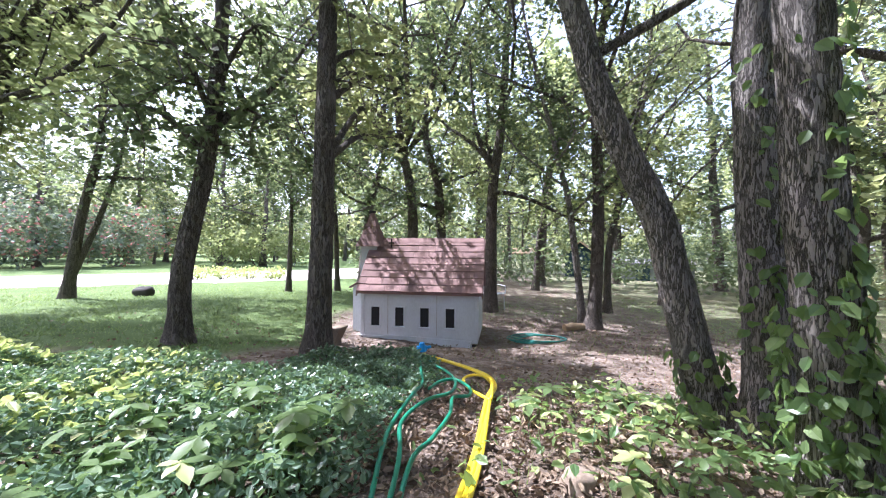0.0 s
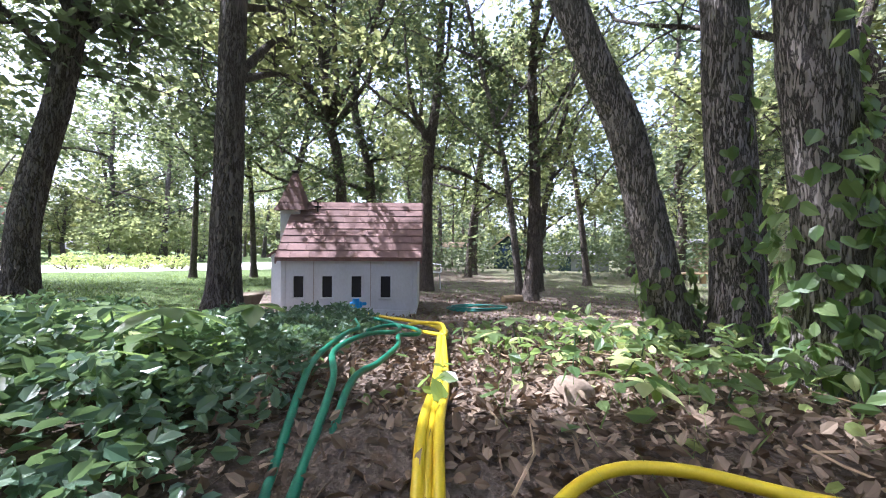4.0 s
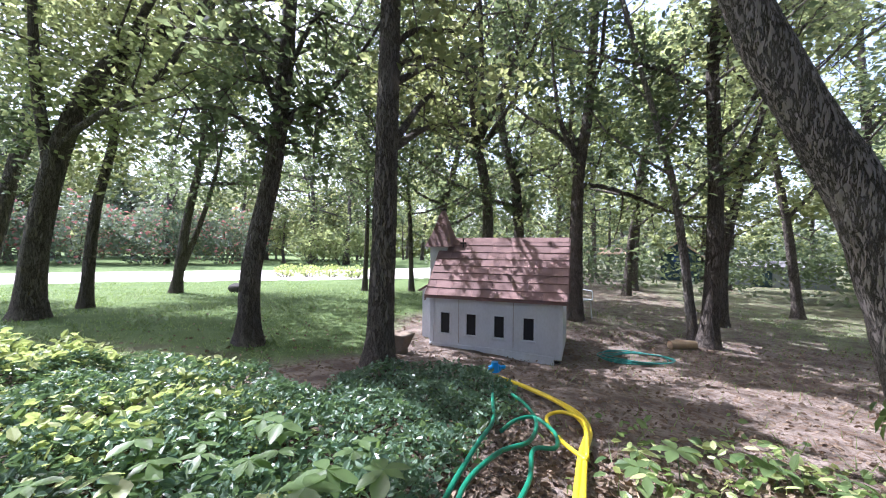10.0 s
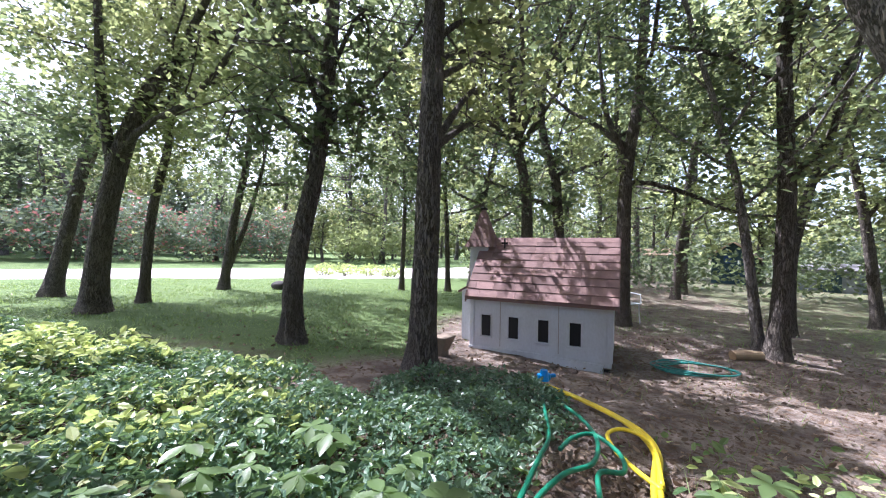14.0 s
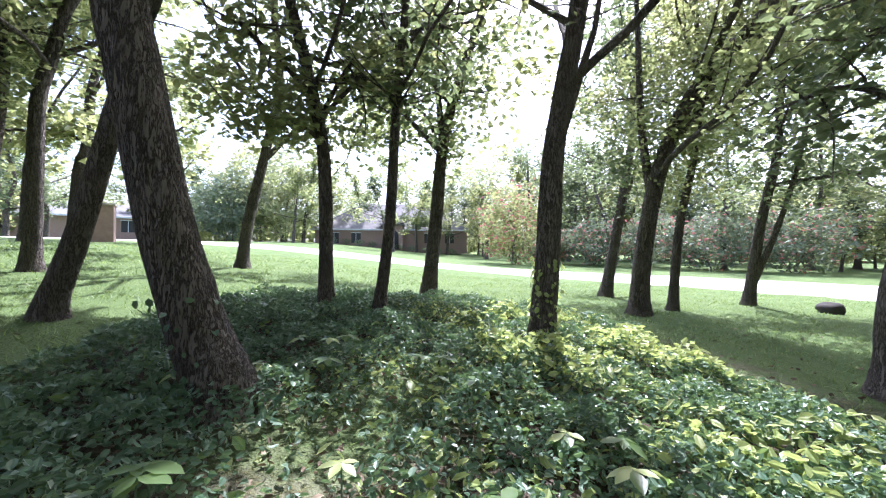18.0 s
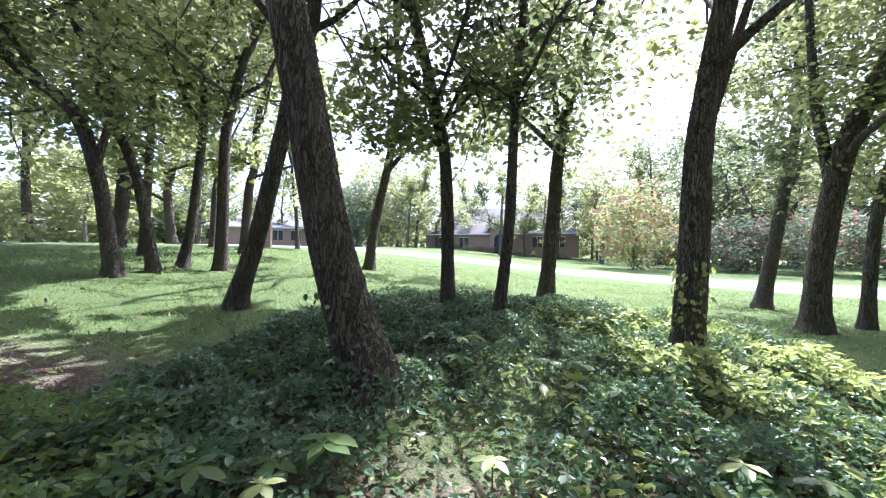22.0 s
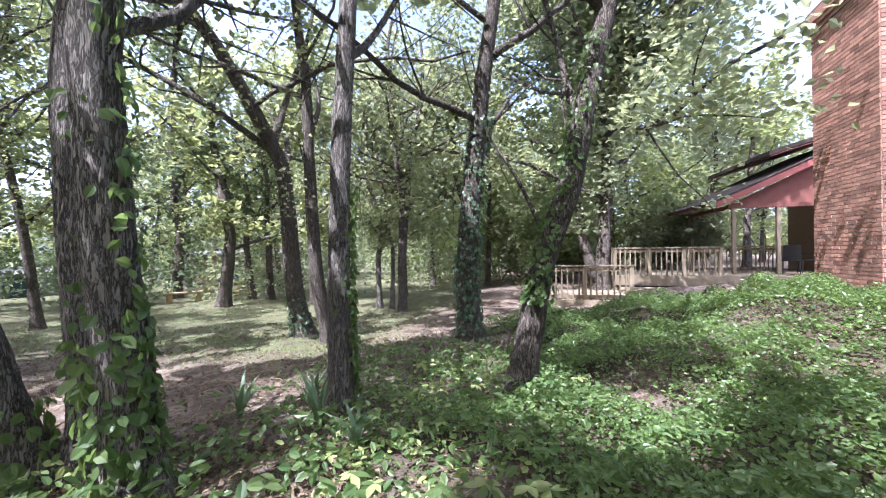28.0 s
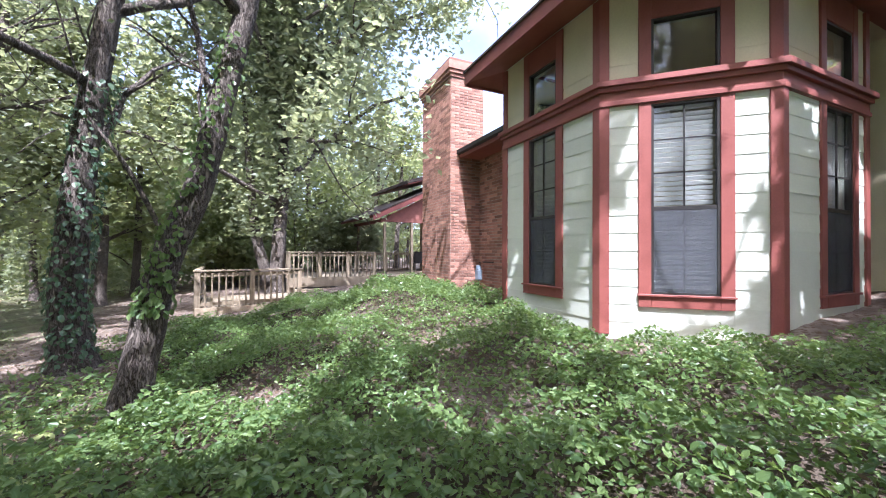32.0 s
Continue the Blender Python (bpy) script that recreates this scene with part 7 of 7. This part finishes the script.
for u in (-0.5, 0.5):
    for v in (-0.42, 0.42):
        bm = bmesh.new()
        bmesh.ops.create_cone(bm, cap_ends=True, segments=16, radius1=0.2, radius2=0.2, depth=0.07, matrix=Matrix.Translation((u, v, 0.18)) @ Matrix.Rotation(math.pi / 2, 4, "X"))
        part("wheel", bm, M_iron, cart)


def bench(x, y, rz, w):
    b = thing("log_bench", "rough pale timber bench under the oaks", "bench", "benches in the wood", at=(x, y, gz(x, y)), rz=rz)
    part("seat", box_bm(-w / 2, -0.16, 0.34, w / 2, 0.16, 0.42, 0.015), M_log, b)
    for u in (-w * 0.36, w * 0.36):
        part("leg", box_bm(u - 0.09, -0.12, -0.05, u + 0.09, 0.12, 0.338, 0.01), M_log, b)


bench(13.6, 11.9, -46, 1.5)
bench(15.2, 14.2, -50, 1.7)
bench(12.6, 13.6, -30, 1.4)
mailbox = thing("mailbox_pillar", "square brick mailbox pillar beside the road", "mailbox", at=(-13.3, -9.2, gz(-13.3, -9.2)), rz=-60)
part("pillar", box_bm(-0.28, -0.28, -0.1, 0.28, 0.28, 1.15, 0.01), M_brick_far, mailbox)
part("cap", box_bm(-0.32, -0.32, 1.152, 0.32, 0.32, 1.22, 0.01), M_mortar, mailbox)
sign = thing("lantern_post", "dark post with a small lantern box by the drive", "lamp post", at=(-6.2, -10.5, gz(-6.2, -10.5)))
part("post", tube([(0, 0, -0.1), (0, 0, 1.7)], [0.05, 0.045], 10), M_bark, sign)
part("lantern_box", box_bm(-0.16, -0.1, 1.7, 0.16, 0.1, 1.95, 0.01), M_iron, sign)


def bush(label, x, y, w, h, mat, leaves, size, seed, flower=None, share=0.0):
    rng = np.random.default_rng(seed)
    z = gz(x, y)
    bsh = thing("shrub", label, "shrub", at=(x, y, z))
    for k in range(5):
        a = rng.uniform(0, 6.28)
        p, r = branch(rng, (0.1 * math.cos(a), 0.1 * math.sin(a), -0.05), (0.5 * math.cos(a), 0.5 * math.sin(a), 1), h * 0.75, 0.035, 0.3, 5)
        part("stem", mesh_of("stem", *tube(p, r, 6), M_bark), None, bsh)

    def mass(name, n, m, grow):
        u = rng.normal(0, 1, (n, 3))
        u /= np.linalg.norm(u, axis=1)[:, None]
        lump = 1 + 0.22 * np.sin(3 * u[:, 0] + seed) * np.sin(4 * u[:, 1]) + 0.18 * np.sin(7 * u[:, 2] + 5 * u[:, 0])
        c = u * (lump * grow * (1 - 0.5 * rng.random(n) ** 2))[:, None] * np.array([w / 2, w / 2, h * 0.46]) + np.array([0, 0, h * 0.54])
        c = c[c[:, 2] > 0.1]
        V, F = scatter_kites(rng, c, rng.uniform(0.6, 1.3, len(c)) * size, 0.3)
        part(name, mesh_of(name, V, F, m), None, bsh)
    mass("crown", leaves, mat, 1.0)
    if flower:
        mass("blossom", int(leaves * share), flower, 1.07)
    return bsh


M_pink = leaf_material("pink_blossom", (0.42, 0.17, 0.15), (0.5, 0.24, 0.2), (0.5, 0.2, 0.18), rough=0.6, through=0.3)
M_grey_leaf = leaf_material("grey_leaf", (0.13, 0.17, 0.11), (0.2, 0.24, 0.17), (0.25, 0.3, 0.15), rough=0.6, through=0.3)
bush("crape myrtle with coral blossom at its top", -29.1, 8.8, 5.2, 5.9, M_oak, 4200, 0.26, 31, M_pink, 0.16)
for k, (x, y, w, h) in enumerate(((-29.5, 15.5, 5.0, 3.6), (-27.0, 18.8, 5.4, 4.0), (-24.0, 21.3, 5.2, 3.6), (-21.0, 24.0, 5.0, 3.8), (-31.5, 12.5, 3.4, 2.6))):
    bush("broad pinkish grey-green shrub across the road", x, y, w, h, M_grey_leaf, 3200, 0.25, 40 + k, M_pink, 0.12)
for k, (x, y) in enumerate(((-15.2, 25.8), (-13.4, 27.0), (-11.0, 27.5))):
    bush("small sunlit yellow-green tree beyond the road", x, y, 3.0, 3.0, M_elm, 1300, 0.22, 50 + k)
for k, (x, y) in enumerate(((-8.8, 15.0), (-8.0, 15.4), (-9.6, 14.6), (-7.0, 15.6))):
    bush("low sunlit yellow-green shrub on the lawn", x, y, 1.1, 0.55, M_creeper_gold, 500, 0.1, 60 + k)
for k in range(10):
    bush("small clipped shrub along the house front", -49.4 + 0.05 * k, -9.0 + 1.7 * k, 1.3, 0.8, M_oak_dark if k % 2 else M_grey_leaf, 260, 0.14, 70 + k)
bush("low shrub round a lamp post by the drive", -6.1, -10.3, 1.8, 0.8, M_oak, 700, 0.12, 90)


# trees across the road and behind the houses
def across_road():
    rng = np.random.default_rng(99)
    protos = [o for o in bpy.data.objects if o.name.startswith("oak_tree") and o.get("label", "").startswith("slender")][:6]
    n = 0
    tries = 0
    spots = []
    while n < 46 and tries < 3000:
        tries += 1
        a, d = rng.uniform(-2.6, -0.15), rng.uniform(33, 60)
        x, y = d * math.sin(a), d * math.cos(a)
        if abs(x + 31.5) < 7 and abs(y) < 10 or abs(x + 29) < 6 and abs(y + 15) < 9 or abs(x + 22) < 6 and abs(y + 27) < 8 or y < -45:
            continue
        if any((x - q[0]) ** 2 + (y - q[1]) ** 2 < 9 for q in spots):
            continue
        spots.append((x, y))
        s = rng.uniform(0.9, 1.35)
        s *= 0.42 if -0.85 < a < -0.3 else 0.8
        q = copy_thing(protos[n % 6], pose(x, y, gz(x, y) - 0.05, 0, 0, rng.uniform(0, 360)))
        q.scale = (s * 1.15, s * 1.15, s)
        tagged(q, "broad tree beyond the road")
        n += 1


across_road()


# broad leafy trees round the far houses
for k, (x, y, w, h) in enumerate(((-47, -14, 9, 10.5), (-50, -18.5, 9, 12), (-45, -20, 7, 7), (-58, 9.5, 11, 15), (-55, 15, 12, 16), (-48, 19, 11, 13.5), (-44, 22, 9, 10), (-40, 25, 9, 10), (-34, 29, 8, 8), (-28, 33, 8, 7.5),
                                  (-20, 36, 8, 7), (-64, -30, 10, 9), (-56, -44, 10, 9), (-36, -48, 9, 8.5), (-30, -58, 10, 9), (-64, -8, 10, 8), (-40, -40, 6, 6), (-60, -58, 10, 9))):
    bush("broad leafy tree beyond the road", x, y, w, h, (M_pale_leaf, M_oak, M_grey_leaf)[k % 3], 4500, 0.42, 200 + k)


for k, (x, y, w, h) in enumerate(((22.5, -4.5, 7, 8.5), (25.5, -9.5, 8, 9.5), (21.0, 1.5, 6, 7.5), (29, -15, 9, 9.5), (18.5, -1.5, 3.2, 3.6), (20.5, -6.8, 3.6, 3.4), (24, 6, 7, 8.5), (28, -2, 8, 10))):
    bush("full pale-green tree behind the decks", x, y, w, h, M_pale_leaf if k % 2 else M_elm, 5200, 0.26, 260 + k)


def woodline():
    """The closed edge of the wood all round, far behind the single trees."""
    rng = np.random.default_rng(303)
    n = 52000
    a = rng.uniform(-math.pi, math.pi, n)
    d = 62 + 9 * np.sin(3 * a) + 5 * np.sin(11 * a + 1) + rng.uniform(0, 8, n)
    top = 6.5 + 1.6 * np.sin(9 * a) + 1.2 * np.sin(23 * a + 2) + 0.9 * np.sin(51 * a)
    top = np.where((a > -2.2) & (a < -0.45), top * 0.62, top)
    x, y = d * np.sin(a), d * np.cos(a)
    z = ground_z(x, y) + top * rng.random(n) ** 0.8
    V, F = scatter_kites(rng, np.stack([x, y, z], 1), rng.uniform(0.6, 1.4, n) * 0.95, 0.3)
    tagged(new("far_woodline", mesh_of("far_woodline", V, F, M_oak)), "distant edge of the wood all round the clearing", "trees", kind="stuff")


def undergrowth():
    """Saplings and brush between the trunks of the wood."""
    rng = np.random.default_rng(304)
    c = []
    for k in range(320):
        a, d = rng.uniform(-0.22, 2.0), rng.uniform(16, 46)
        x, y = d * math.sin(a), d * math.cos(a)
        if x > 3 and y < -2 and d < 24:
            continue
        h, w = rng.uniform(0.9, 4.2), rng.uniform(0.6, 1.6)
        if 0.3 < a < 0.62 and d < 26 and k % 3:
            continue
        m = 190
        u = rng.normal(0, 1, (m, 3)) * np.array([w * 0.5, w * 0.5, h * 0.26]) + np.array([x, y, gz(x, y) + h * 0.55])
        c.append(u)
    c = np.concatenate(c)
    # lit and shaded brush told apart by leaf colour: pale in the east, dark elsewhere
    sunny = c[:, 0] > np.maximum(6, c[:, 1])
    for q, mat, words in ((c[~sunny], M_oak_dark, "dark leafy saplings and brush between the far trunks"), (c[sunny], M_pale_leaf, "saplings and brush between the far trunks, sunlight put into their pale colour")):
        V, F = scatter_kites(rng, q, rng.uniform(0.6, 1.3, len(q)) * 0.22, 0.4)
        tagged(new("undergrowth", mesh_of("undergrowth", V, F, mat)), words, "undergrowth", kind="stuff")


woodline()
undergrowth()
